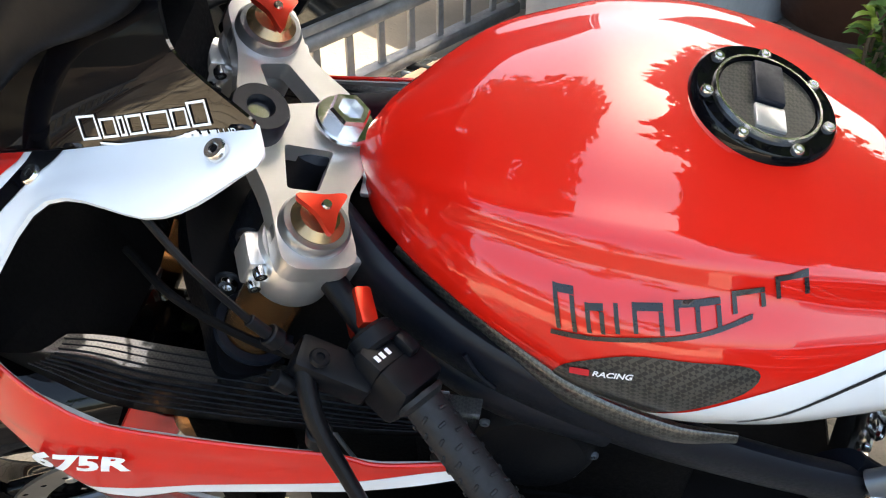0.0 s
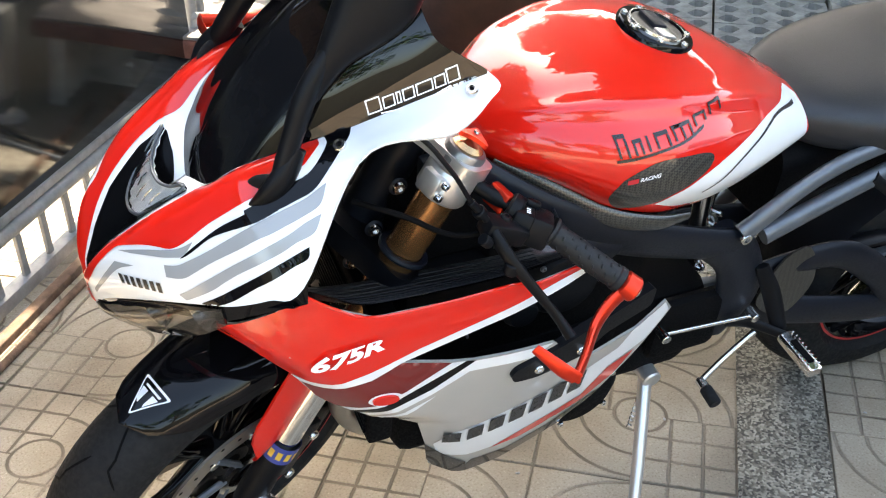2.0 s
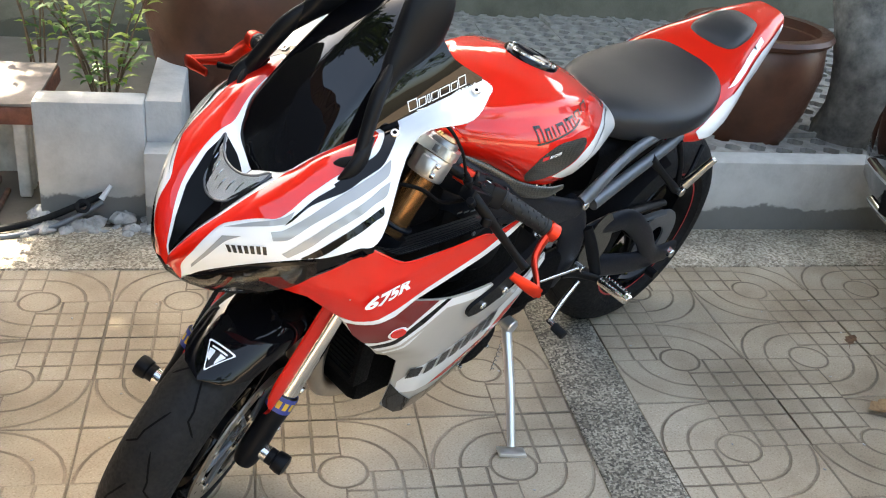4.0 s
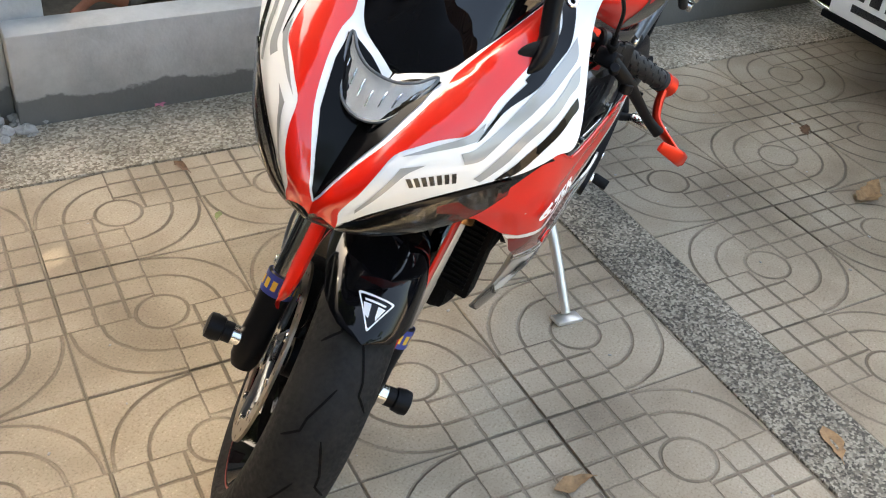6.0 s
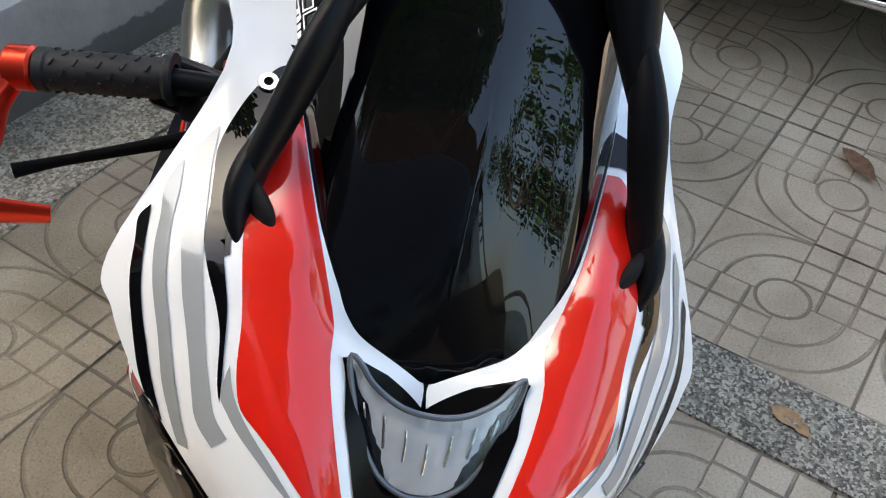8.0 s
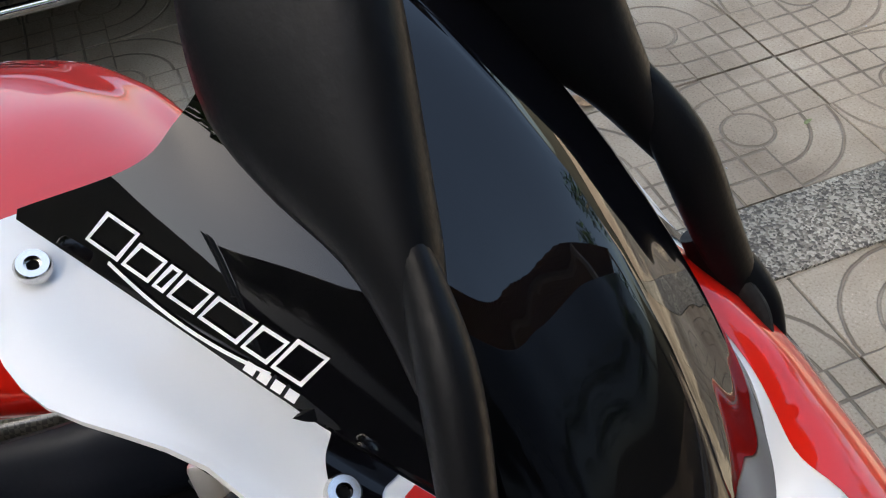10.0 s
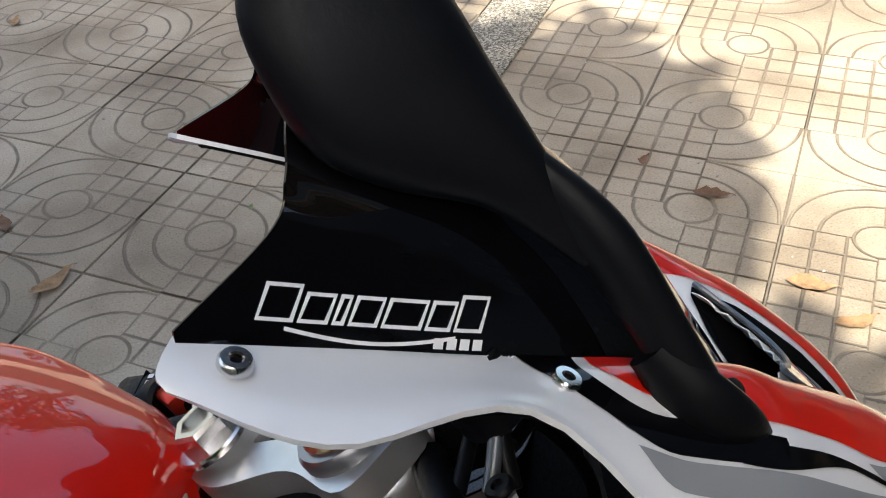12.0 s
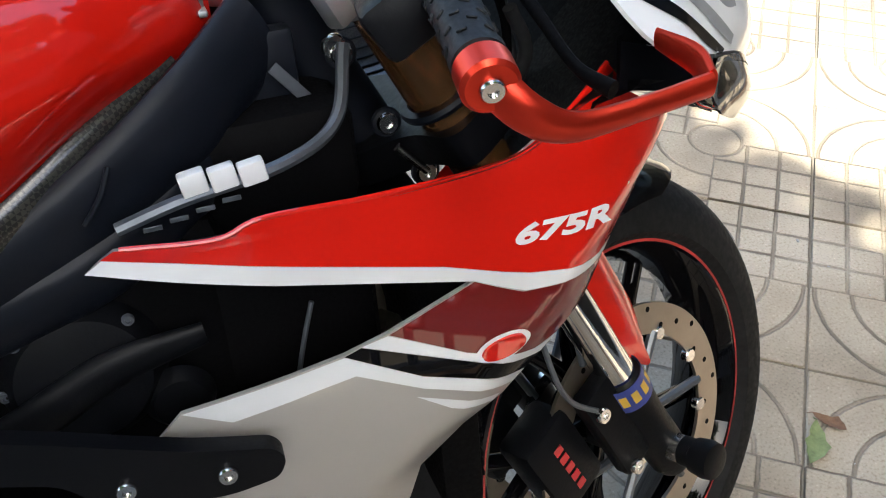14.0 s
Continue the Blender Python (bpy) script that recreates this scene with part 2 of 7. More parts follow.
def cdt(poly, step, holes=()):
    """Fills a flat outline with triangles of about the given size."""
    from mathutils.geometry import delaunay_2d_cdt
    loops, verts, edges = [poly, *holes], [], []
    for loop in loops:
        fine = []
        for i, p in enumerate(loop):
            q = loop[(i + 1) % len(loop)]
            k = max(1, int(math.dist(p, q) / step + 0.5))
            fine += [(p[0] + (q[0] - p[0]) * j / k, p[1] + (q[1] - p[1]) * j / k) for j in range(k)]
        s = len(verts)
        verts += fine
        edges += [(s + i, s + (i + 1) % len(fine)) for i in range(len(fine))]
    edge_count = len(verts)
    lo, hi = np.min(poly, axis=0), np.max(poly, axis=0)
    outline = np.array(verts)
    a, b = outline, np.array([verts[j] for _, j in edges])

    def inside(x, y):
        cross = (a[:, 1] > y) != (b[:, 1] > y)
        with np.errstate(divide="ignore", invalid="ignore"):
            xs = a[:, 0] + (y - a[:, 1]) / (b[:, 1] - a[:, 1]) * (b[:, 0] - a[:, 0])
        return (np.count_nonzero(cross & (x < xs)) % 2) == 1

    for i in range(int((hi[0] - lo[0]) / step) + 2):
        for j in range(int((hi[1] - lo[1]) / step) + 2):
            x, y = lo[0] + (i + 0.5 * (j % 2)) * step, lo[1] + j * step * 0.87
            if inside(x, y) and ((outline - (x, y)) ** 2).sum(1).min() > (0.45 * step) ** 2:
                verts.append((x, y))
    v, _, f, *_ = delaunay_2d_cdt([Vector(p) for p in verts], edges, [], 0, 1e-7)
    tris = []
    for t in f:
        c = (v[t[0]] + v[t[1]] + v[t[2]]) / 3
        if inside(c.x, c.y):
            p, q, r = (v[i] for i in t)
            tris.append(tuple(t) if (q - p).cross(r - p) > 0 else tuple(reversed(t)))
    return [tuple(p) for p in v], tris


def shell(flat, place, off=0.0, thick=0.0, flip=False):
    """Lays a flat triangle net onto a surface: place(a, b) gives a point. off lifts it along the normal; thick adds an inner skin and rim."""
    pts2, tris = flat
    e = 1e-3
    pts, nor = [], []
    for a, b in pts2:
        p = Vector(place(a, b))
        da = Vector(place(a + e, b)) - Vector(place(a - e, b))
        db = Vector(place(a, b + e)) - Vector(place(a, b - e))
        n = da.cross(db)
        n = n.normalized() if n.length > 1e-12 else Vector((0, 0, 1))
        nor.append(-n if flip else n)
        pts.append(p)
    faces = [tuple(reversed(t)) for t in tris] if flip else list(tris)
    top = [tuple(p + n * off) for p, n in zip(pts, nor)]
    if not thick:
        return top, faces
    k = len(top)
    inner = [tuple(p + n * (off - thick)) for p, n in zip(pts, nor)]
    count = {}
    for t in faces:
        for i in range(3):
            u, v = t[i], t[(i + 1) % 3]
            count[(u, v)] = 1
    rim = [(v, u, u + k, v + k) for u, v in count if (v, u) not in count]
    return top + inner, faces + [tuple(i + k for i in reversed(t)) for t in faces] + rim


def tree_of(*geos):
    from mathutils.bvhtree import BVHTree
    g = join(*geos)
    return BVHTree.FromPolygons([Vector(p) for p in g[0]], g[1])


def cast(flat, m, bvh, off=0.001, thick=0.0):
    """Lays a flat net in the x, y plane of m onto a body below, along -z of m."""
    way = -(m.to_3x3().col[2])
    pts, keep = [], []
    for a, b in flat[0]:
        o = m @ Vector((a, b, 0))
        hit, n, _, _ = bvh.ray_cast(o, way)
        keep.append(hit is not None)
        if hit is None:
            pts.append(o)
            continue
        if n.dot(way) > 0:
            n = -n
        pts.append(hit + n * off)
    return tidy([tuple(p) for p in pts], [f for f in flat[1] if all(keep[i] for i in f)])


def tidy(pts, faces):
    """Drops the points that no face uses."""
    used = sorted({i for f in faces for i in f})
    slot = {i: k for k, i in enumerate(used)}
    return [pts[i] for i in used], [tuple(slot[i] for i in f) for f in faces]


# ---- the forecourt: u runs along the tile joints, v across; the tiles are turned by 55 degrees ----
YARD = pose(0, 0, 0, 0, 0, 55)
TILE = 0.394
U0, V0 = -0.645, -0.318
U1, V1 = -0.674, 1.048  # the tiles start anew beyond the strip


def math_chain(t, op, a, b=None):
    n = t.nodes.new("ShaderNodeMath")
    n.operation = op
    for i, x in enumerate((a, b)):
        if x is None:
            continue
        if isinstance(x, (int, float)):
            n.inputs[i].default_value = x
        else:
            t.links.new(x, n.inputs[i])
    return n.outputs[0]


def tile_material():
    """Pressed cement tile: a disc in the middle, quarter rings in two opposite corners, ruled squares in the other two."""
    m, t, b = material("pressed_cement_tile")
    tc = t.nodes.new("ShaderNodeTexCoord")
    sep = t.nodes.new("ShaderNodeSeparateXYZ")
    warp = noise_tex(t, 40.0, 2.0)
    wob = t.nodes.new("ShaderNodeVectorMath")
    wob.operation = "MULTIPLY_ADD"
    t.links.new(warp.outputs[1], wob.inputs[0])
    wob.inputs[1].default_value = (0.004, 0.004, 0)
    t.links.new(tc.outputs["Object"], wob.inputs[2])
    t.links.new(wob.outputs[0], sep.inputs[0])
    M_ = lambda op, x, y=None: math_chain(t, op, x, y)
    x, y = M_("SUBTRACT", sep.outputs[0], 0.002), M_("SUBTRACT", sep.outputs[1], 0.002)
    r = M_("SQRT", M_("ADD", M_("MULTIPLY", x, x), M_("MULTIPLY", y, y)))
    near = lambda v, c: M_("ABSOLUTE", M_("SUBTRACT", v, c))
    disc = near(r, 0.054)
    arcs = M_("MINIMUM", near(r, 0.124), near(r, 0.188))
    cell = TILE / 6
    lx = M_("ABSOLUTE", M_("SUBTRACT", M_("FRACT", M_("ADD", M_("DIVIDE", x, cell), 0.5)), 0.5))
    ly = M_("ABSOLUTE", M_("SUBTRACT", M_("FRACT", M_("ADD", M_("DIVIDE", y, cell), 0.5)), 0.5))
    lines = M_("MULTIPLY", M_("MINIMUM", lx, ly), cell)
    quad = M_("GREATER_THAN", M_("MULTIPLY", x, y), 0.0)
    body = M_("ADD", M_("MULTIPLY", quad, arcs), M_("MULTIPLY", M_("SUBTRACT", 1.0, quad), lines))
    outside = M_("GREATER_THAN", r, 0.054)
    body = M_("ADD", M_("MULTIPLY", outside, body), M_("MULTIPLY", M_("SUBTRACT", 1.0, outside), 1.0))
    dist = M_("MINIMUM", disc, body)
    mr = node(t, "ShaderNodeMapRange", _1=0.0018, _2=0.0048, _3=0.0, _4=1.0)
    mr.interpolation_type = "SMOOTHSTEP"
    t.links.new(dist, mr.inputs[0])
    info = t.nodes.new("ShaderNodeObjectInfo")
    geo = t.nodes.new("ShaderNodeNewGeometry")
    big = t.nodes.new("ShaderNodeTexNoise")
    big.inputs["Scale"].default_value = 3.0
    big.inputs["Detail"].default_value = 6.0
    t.links.new(geo.outputs["Position"], big.inputs["Vector"])
    patch = t.nodes.new("ShaderNodeTexNoise")
    patch.inputs["Scale"].default_value = 4.5
    patch.inputs["Detail"].default_value = 4.0
    patch.inputs["Roughness"].default_value = 0.6
    shift = t.nodes.new("ShaderNodeVectorMath")
    shift.inputs[1].default_value = (7.0, 3.0, 0)
    t.links.new(geo.outputs["Position"], shift.inputs[0])
    t.links.new(shift.outputs[0], patch.inputs["Vector"])
    grit = t.nodes.new("ShaderNodeTexNoise")
    grit.inputs["Scale"].default_value = 210.0
    grit.inputs["Detail"].default_value = 3.0
    t.links.new(geo.outputs["Position"], grit.inputs["Vector"])
    base = ramp(t, big.outputs[0], [(0.30, (0.25, 0.20, 0.145)), (0.5, (0.40, 0.33, 0.246)), (0.70, (0.50, 0.435, 0.34))])
    spk = ramp(t, grit.outputs[0], [(0.27, (0.70, 0.67, 0.63)), (0.46, (0.98, 0.98, 0.98)), (0.64, (1.03, 1.03, 1.03)), (0.76, (1.45, 1.45, 1.45))])
    mul = node(t, "ShaderNodeMixRGB", blend="MULTIPLY", _0=1.0)
    t.links.new(base, mul.inputs[1])
    t.links.new(spk, mul.inputs[2])
    tone = node(t, "ShaderNodeHueSaturation")
    t.links.new(M_("ADD", M_("MULTIPLY", info.outputs["Random"], 0.22), 0.89), tone.inputs["Value"])
    t.links.new(mul.outputs[0], tone.inputs["Color"])
    worn = node(t, "ShaderNodeMapRange", _1=0.42, _2=0.66, _3=0.08, _4=0.75)
    t.links.new(patch.outputs[0], worn.inputs[0])
    worn = worn.outputs[0]
    dirt = node(t, "ShaderNodeMixRGB", _1=(0.17, 0.135, 0.10, 1))
    t.links.new(M_("MINIMUM", M_("ADD", mr.outputs[0], worn), 1.0), dirt.inputs[0])
    t.links.new(tone.outputs[0], dirt.inputs[2])
    t.links.new(dirt.outputs[0], b.inputs["Base Color"])
    b.inputs["Roughness"].default_value = 0.82
    b.inputs["Specular IOR Level"].default_value = 0.3
    h = M_("ADD", M_("MULTIPLY", mr.outputs[0], 1.0), M_("MULTIPLY", grit.outputs[0], 0.12))
    bump(t, b, h, 0.9, 0.004)
    return m


TILE_MAT = tile_material()


def aggregate(name, dark, mid, light, scale):
    """Washed pebble concrete."""
    m, t, b = material(name)
    geo = t.nodes.new("ShaderNodeNewGeometry")
    v = t.nodes.new("ShaderNodeTexVoronoi")
    v.inputs["Scale"].default_value = scale
    t.links.new(geo.outputs["Position"], v.inputs["Vector"])
    n = t.nodes.new("ShaderNodeTexNoise")
    n.inputs["Scale"].default_value = 5.0
    n.inputs["Detail"].default_value = 6.0
    t.links.new(geo.outputs["Position"], n.inputs["Vector"])
    sx = t.nodes.new("ShaderNodeSeparateXYZ")
    t.links.new(v.outputs["Color"], sx.inputs[0])
    stone = ramp(t, sx.outputs[0], [(0.1, dark), (0.5, mid), (0.9, light)])
    wash = ramp(t, n.outputs[0], [(0.3, (0.55, 0.55, 0.53)), (0.7, (1.15, 1.12, 1.08))])
    mul = node(t, "ShaderNodeMixRGB", blend="MULTIPLY", _0=1.0)
    t.links.new(stone, mul.inputs[1])
    t.links.new(wash, mul.inputs[2])
    t.links.new(mul.outputs[0], b.inputs["Base Color"])
    b.inputs["Roughness"].default_value = 0.8
    bump(t, b, v.outputs["Distance"], 0.6, 0.004)
    return m


PEBBLE_DARK = aggregate("dark_pebble_concrete", (0.10, 0.09, 0.075), (0.27, 0.245, 0.20), (0.54, 0.50, 0.42), 190)
PEBBLE = aggregate("pebble_concrete", (0.25, 0.21, 0.16), (0.46, 0.40, 0.32), (0.68, 0.62, 0.52), 150)


def concrete(name, lo, hi, stain):
    m, t, b = material(name)
    geo = t.nodes.new("ShaderNodeNewGeometry")
    n = t.nodes.new("ShaderNodeTexNoise")
    n.inputs["Scale"].default_value = 4.0
    n.inputs["Detail"].default_value = 8.0
    n.inputs["Roughness"].default_value = 0.68
    f = t.nodes.new("ShaderNodeTexNoise")
    f.inputs["Scale"].default_value = 90.0
    f.inputs["Detail"].default_value = 4.0
    for x in (n, f):
        t.links.new(geo.outputs["Position"], x.inputs["Vector"])
    c = ramp(t, n.outputs[0], [(0.28, lo), (0.55, hi), (0.75, tuple(min(1, v * 1.12) for v in hi))])
    # rising damp with an uneven upper line
    sep = t.nodes.new("ShaderNodeSeparateXYZ")
    t.links.new(geo.outputs["Position"], sep.inputs[0])
    lim = math_chain(t, "ADD", 0.02, math_chain(t, "MULTIPLY", n.outputs[0], 0.14))
    wet = node(t, "ShaderNodeMapRange", _1=-0.004, _2=0.004, _3=0.0, _4=1.0)
    t.links.new(math_chain(t, "SUBTRACT", lim, sep.outputs[2]), wet.inputs[0])
    mix = node(t, "ShaderNodeMixRGB", _2=(*stain, 1))
    t.links.new(math_chain(t, "MULTIPLY", wet.outputs[0], 0.8), mix.inputs[0])
    t.links.new(c, mix.inputs[1])
    t.links.new(mix.outputs[0], b.inputs["Base Color"])
    b.inputs["Roughness"].default_value = 0.85
    bump(t, b, f.outputs[0], 0.35, 0.004)
    return m


CONCRETE = concrete("rendered_concrete", (0.36, 0.36, 0.345), (0.54, 0.54, 0.52), (0.12, 0.12, 0.115))
GREY_GROUND = concrete("joint_mortar", (0.14, 0.115, 0.085), (0.34, 0.29, 0.22), (0.17, 0.14, 0.105))
SOIL = plain("dry_soil", (0.11, 0.085, 0.06), 0.95, vary=0.4, scale=12, grain=0.6)

# one ground sheet under everything, out to the horizon
ground = tagged(part("ground", grid([[(x, y, -0.0045) for x in (-900, -8, 0, 8, 900)] for y in (-900, -8, 0, 8, 900)]), GREY_GROUND), "dark mortar and trodden earth under the paving", "ground", kind="structure")

# washed pebble bands, flush with the tiles
strip_v = (0.865, 1.045)
tagged(part("pebble_strip", block((-1.02, strip_v[0], -0.05), (7.0, strip_v[1], 0.006), 0.003, YARD), PEBBLE_DARK), "dark washed-pebble concrete strip between the tiles", "paving", kind="structure")
tagged(part("pebble_border", block((-1.318, -0.86, -0.05), (-1.030, 6.0, 0.006), 0.003, YARD), PEBBLE), "washed-pebble concrete border along the planter wall", "paving", kind="structure")

# planter walls
wall = tagged(part("wall_planter", block((-1.418, -0.265, -0.05), (-1.310, 6.5, 0.264), 0.007, YARD), CONCRETE), "low grey rendered planter wall with damp stains", "wall", kind="structure")
tagged(part("wall_planter_raised", join(block((-1.50, -0.60, -0.05), (-1.385, -0.265, 0.40), 0.008, YARD), block((-2.6, -0.265, -0.05), (-1.42, -0.15, 0.40), 0.008, YARD)), CONCRETE), "raised corner of the grey planter wall", "wall", kind="structure")
tagged(part("planter_soil", block((-6.0, -0.14, -0.05), (-1.42, 6.5, 0.17), 0.01, YARD), SOIL), "dry planter soil behind the wall", "soil", kind="structure")

pavement = tagged(new("tile_pavement"), "worn beige pressed cement tiles with ring pattern", "paving", kind="structure")
tile_mesh = mesh_of("tile", block((-TILE / 2 + 0.0022, -TILE / 2 + 0.0022, -0.03), (TILE / 2 - 0.0022, TILE / 2 - 0.0022, 0.0), 0.0022, seg=1), TILE_MAT)


def lay_tile(i, j, beyond=False):
    """Tile i along u, j along v, before or beyond the strip."""
    u, v = (U1 if beyond else U0) + (i + 0.5) * TILE, (V1 if beyond else V0) + (j + 0.5) * TILE
    turn = 0 if (i + j) % 2 else 90
    ob = new("tile", tile_mesh)
    ob.parent = pavement
    rnd = random.Random(i * 97 + j)
    ob.matrix_basis = YARD @ Matrix.Translation((u, v, rnd.uniform(-0.0012, 0.0008))) @ pose(0, 0, 0, rnd.uniform(-0.12, 0.12), rnd.uniform(-0.12, 0.12), turn)
    return ob


def cut_tile(i, j, box_):
    """A tile cut down to a rectangle (u0, v0, u1, v1)."""
    u, v = U0 + (i + 0.5) * TILE, V0 + (j + 0.5) * TILE
    turn = 0 if (i + j) % 2 else 90
    m = YARD @ Matrix.Translation((u, v, 0)) @ pose(0, 0, 0, 0, 0, turn)
    g = block((box_[0] - u, box_[1] - v, -0.03), (box_[2] - u, box_[3] - v, 0.0), 0.002, pose(0, 0, 0, 0, 0, -turn), seg=1)
    ob = part("tile", g, TILE_MAT, pavement)
    ob.matrix_basis = m


far_quads = []
for i in range(-1, 22):
    for j in range(-14, 4):
        u0, v0 = U0 + i * TILE, V0 + j * TILE
        if v0 >= strip_v[0]:
            continue
        if v0 + TILE > strip_v[0]:
            if i < 11:
                cut_tile(i, j, (u0 + 0.0022, v0 + 0.0022, u0 + TILE - 0.0022, strip_v[0] - 0.003))
        elif i <= 10 and j >= -2:
            lay_tile(i, j)
        else:
            far_quads.append(block((u0 + 0.0022, v0 + 0.0022, -0.03), (u0 + TILE - 0.0022, v0 + TILE - 0.0022, 0.0), 0, YARD))
    for j in range(0, 19):
        u0, v0 = U1 + i * TILE, V1 + j * TILE
        if i <= 10 and j <= 8:
            lay_tile(i, j, True)
        else:
            far_quads.append(block((u0 + 0.0022, v0 + 0.0022, -0.03), (u0 + TILE - 0.0022, v0 + TILE - 0.0022, 0.0), 0, YARD))
far_mat = plain("far_cement_tile", (0.33, 0.255, 0.19), 0.85, vary=0.25, scale=3)
tagged(part("tile_rest", join(*far_quads), far_mat, pavement), kind="stuff")

# ---- round the forecourt ----
WALL_OLIVE = concrete("weathered_olive_wall", (0.115, 0.11, 0.08), (0.20, 0.19, 0.145), (0.08, 0.08, 0.06))
# wall out of view, kept dark so screen and tank reflect little light
WALL_DARK = concrete("dark_unseen_wall", (0.030, 0.032, 0.024), (0.060, 0.060, 0.046), (0.025, 0.025, 0.020))
CLAY = plain("glazed_brown_clay", (0.105, 0.040, 0.022), 0.42, vary=0.35, scale=7, grain=0.15)
CAP_BRICK = plain("red_brown_brick", (0.20, 0.075, 0.05), 0.85, vary=0.3, scale=25, grain=0.4)
CAP_TOP = plain("grey_cap_render", (0.23, 0.20, 0.18), 0.85, vary=0.25, scale=14, grain=0.4)
LATTICE = plain("pale_lattice_paint", (0.50, 0.49, 0.46), 0.75, vary=0.25, scale=18, grain=0.3)
PAVER = plain("weathered_paver_concrete", (0.33, 0.31, 0.28), 0.9, vary=0.35, scale=16, grain=0.6)
GATE_STEEL = plain("grey_painted_steel", (0.26, 0.26, 0.26), 0.45, metal=0.25, vary=0.25, scale=20)
GATE_SHEET = plain("black_gloss_sheet", (0.012, 0.013, 0.013), 0.08, vary=0.3, scale=6)
RUST = plain("rusty_steel", (0.17, 0.10, 0.065), 0.85, metal=0.2, vary=0.5, scale=30, grain=0.5)
LEAF = plain("green_leaf", (0.075, 0.16, 0.025), 0.5, vary=0.6, scale=9)
LEAF_LIME = plain("yellow_green_leaf", (0.22, 0.30, 0.03), 0.5, vary=0.45, scale=22)
LEAF_DRY = plain("dry_brown_leaf", (0.16, 0.085, 0.045), 0.8, vary=0.4, scale=60, grain=0.3)
LEAF_TAN = plain("dry_tan_leaf", (0.33, 0.20, 0.10), 0.8, vary=0.35, scale=60, grain=0.3)
LEAF_PALE = plain("fallen_green_leaf", (0.20, 0.24, 0.09), 0.6, vary=0.35, scale=60, grain=0.2)
BARK = plain("grey_mottled_bark", (0.19, 0.175, 0.15), 0.9, vary=0.5, scale=16, grain=0.8)
STEM = plain("brown_stem", (0.15, 0.10, 0.06), 0.85, vary=0.3, scale=30)
ROCK = plain("broken_concrete", (0.42, 0.41, 0.39), 0.9, vary=0.4, scale=22, grain=0.8)
PETAL = plain("pink_petal", (0.75, 0.25, 0.35), 0.6, vary=0.2, scale=40)
CAR_PAINT = plain("black_car_paint", (0.006, 0.006, 0.007), 0.06, coat=1.0, vary=0.2, scale=3)
PLATE_W = plain("white_plate", (0.75, 0.75, 0.73), 0.4, vary=0.05, scale=20)
TYRE = plain("car_tyre", (0.02, 0.02, 0.02), 0.85, vary=0.3, scale=20, grain=0.3)


def yd(u, v, z):
    return tuple(YARD @ Vector((u, v, z)))


tagged(part("wall_back", block((-3.75, -6.0, -0.05), (-3.55, 8.0, 2.3), 0.01, YARD), WALL_OLIVE), "weathered olive-grey garden wall behind the planter", "wall", kind="structure")
# added to close the yard; never in view, only reflected
tagged(part("wall_house", block((6.3, -8.0, -0.05), (6.5, 10.0, 1.3), 0.01, YARD), WALL_DARK), "unseen wall added to close the yard, coloured dark for the reflections", "wall", kind="structure")


# lattice pavers in the planter
def paver_mesh():
    w, h = 0.40, 0.30
    holes = []
    for i in range(4):
        for j in range(3):
            cx, cy = -w / 2 + 0.05 + 0.10 * i, -h / 2 + 0.05 + 0.10 * j
            a, b = 0.038, 0.036
            holes.append([(cx - a, cy - 0.006), (cx - 0.012, cy + b), (cx + 0.012, cy + b), (cx + a, cy + 0.006), (cx + 0.012, cy - b), (cx - 0.012, cy - b)][::-1])
    return mesh_of("grass_paver", shell(cdt([(-w / 2, -h / 2), (w / 2, -h / 2), (w / 2, h / 2), (-w / 2, h / 2)], 0.05, holes), lambda a, b: (a, b, 0.0), 0, 0.05), PAVER)


lattice = tagged(new("lattice_paving"), "grey concrete lattice grass pavers on the planter soil", "paving", kind="structure")
_pm = paver_mesh()
_r = random.Random(5)
for i in range(7):
    for j in range(15):
        if i < 2 and 0.16 + 0.41 * j < 0.35:
            continue
        ob = new("grass_paver", _pm)
        ob.parent = lattice
        ob.matrix_basis = YARD @ Matrix.Translation((-1.58 - 0.31 * i, 0.16 + 0.41 * j, 0.222 + _r.uniform(-0.012, 0.008))) @ pose(0, 0, 0, _r.uniform(-1.5, 1.5), _r.uniform(-1.5, 1.5), 90 + _r.uniform(-2, 2))


# gate: black sheet above a tube, short bars down to a rusty bottom rail
gate = thing("metal_gate", "grey steel gate with gloss black sheet and short bars", "gate")
GV = -0.86
tube_z, rail_z = 0.195, 0.045
part("sheet_panel", block((-1.60, GV - 0.006, 0.235), (3.4, GV + 0.006, 1.9), 0.003, YARD), GATE_SHEET, gate, "gloss black sheet panel")
part("middle_tube", tube([yd(-1.66, GV, tube_z), yd(3.45, GV, tube_z + 0.012)], 0.022, 16, 2), GATE_STEEL, gate)
part("sheet_frame", block((-1.62, GV - 0.012, 0.222), (3.42, GV + 0.014, 0.245), 0.003, YARD), GATE_STEEL, gate)
part("bottom_rail", block((-1.66, GV - 0.02, 0.022), (3.45, GV + 0.02, 0.058), 0.004, YARD), GATE_STEEL, gate)
part("track_rail", block((-1.7, GV + 0.045, -0.004), (3.6, GV + 0.075, 0.022), 0.004, YARD), RUST, gate, "rusty angle-iron track")
part("track_rod", tube([yd(-1.6, GV + 0.115, 0.008), yd(1.0, GV + 0.11, 0.010), yd(3.5, GV + 0.12, 0.008)], 0.010, 10, 10), RUST, gate, "rusty loose rod")
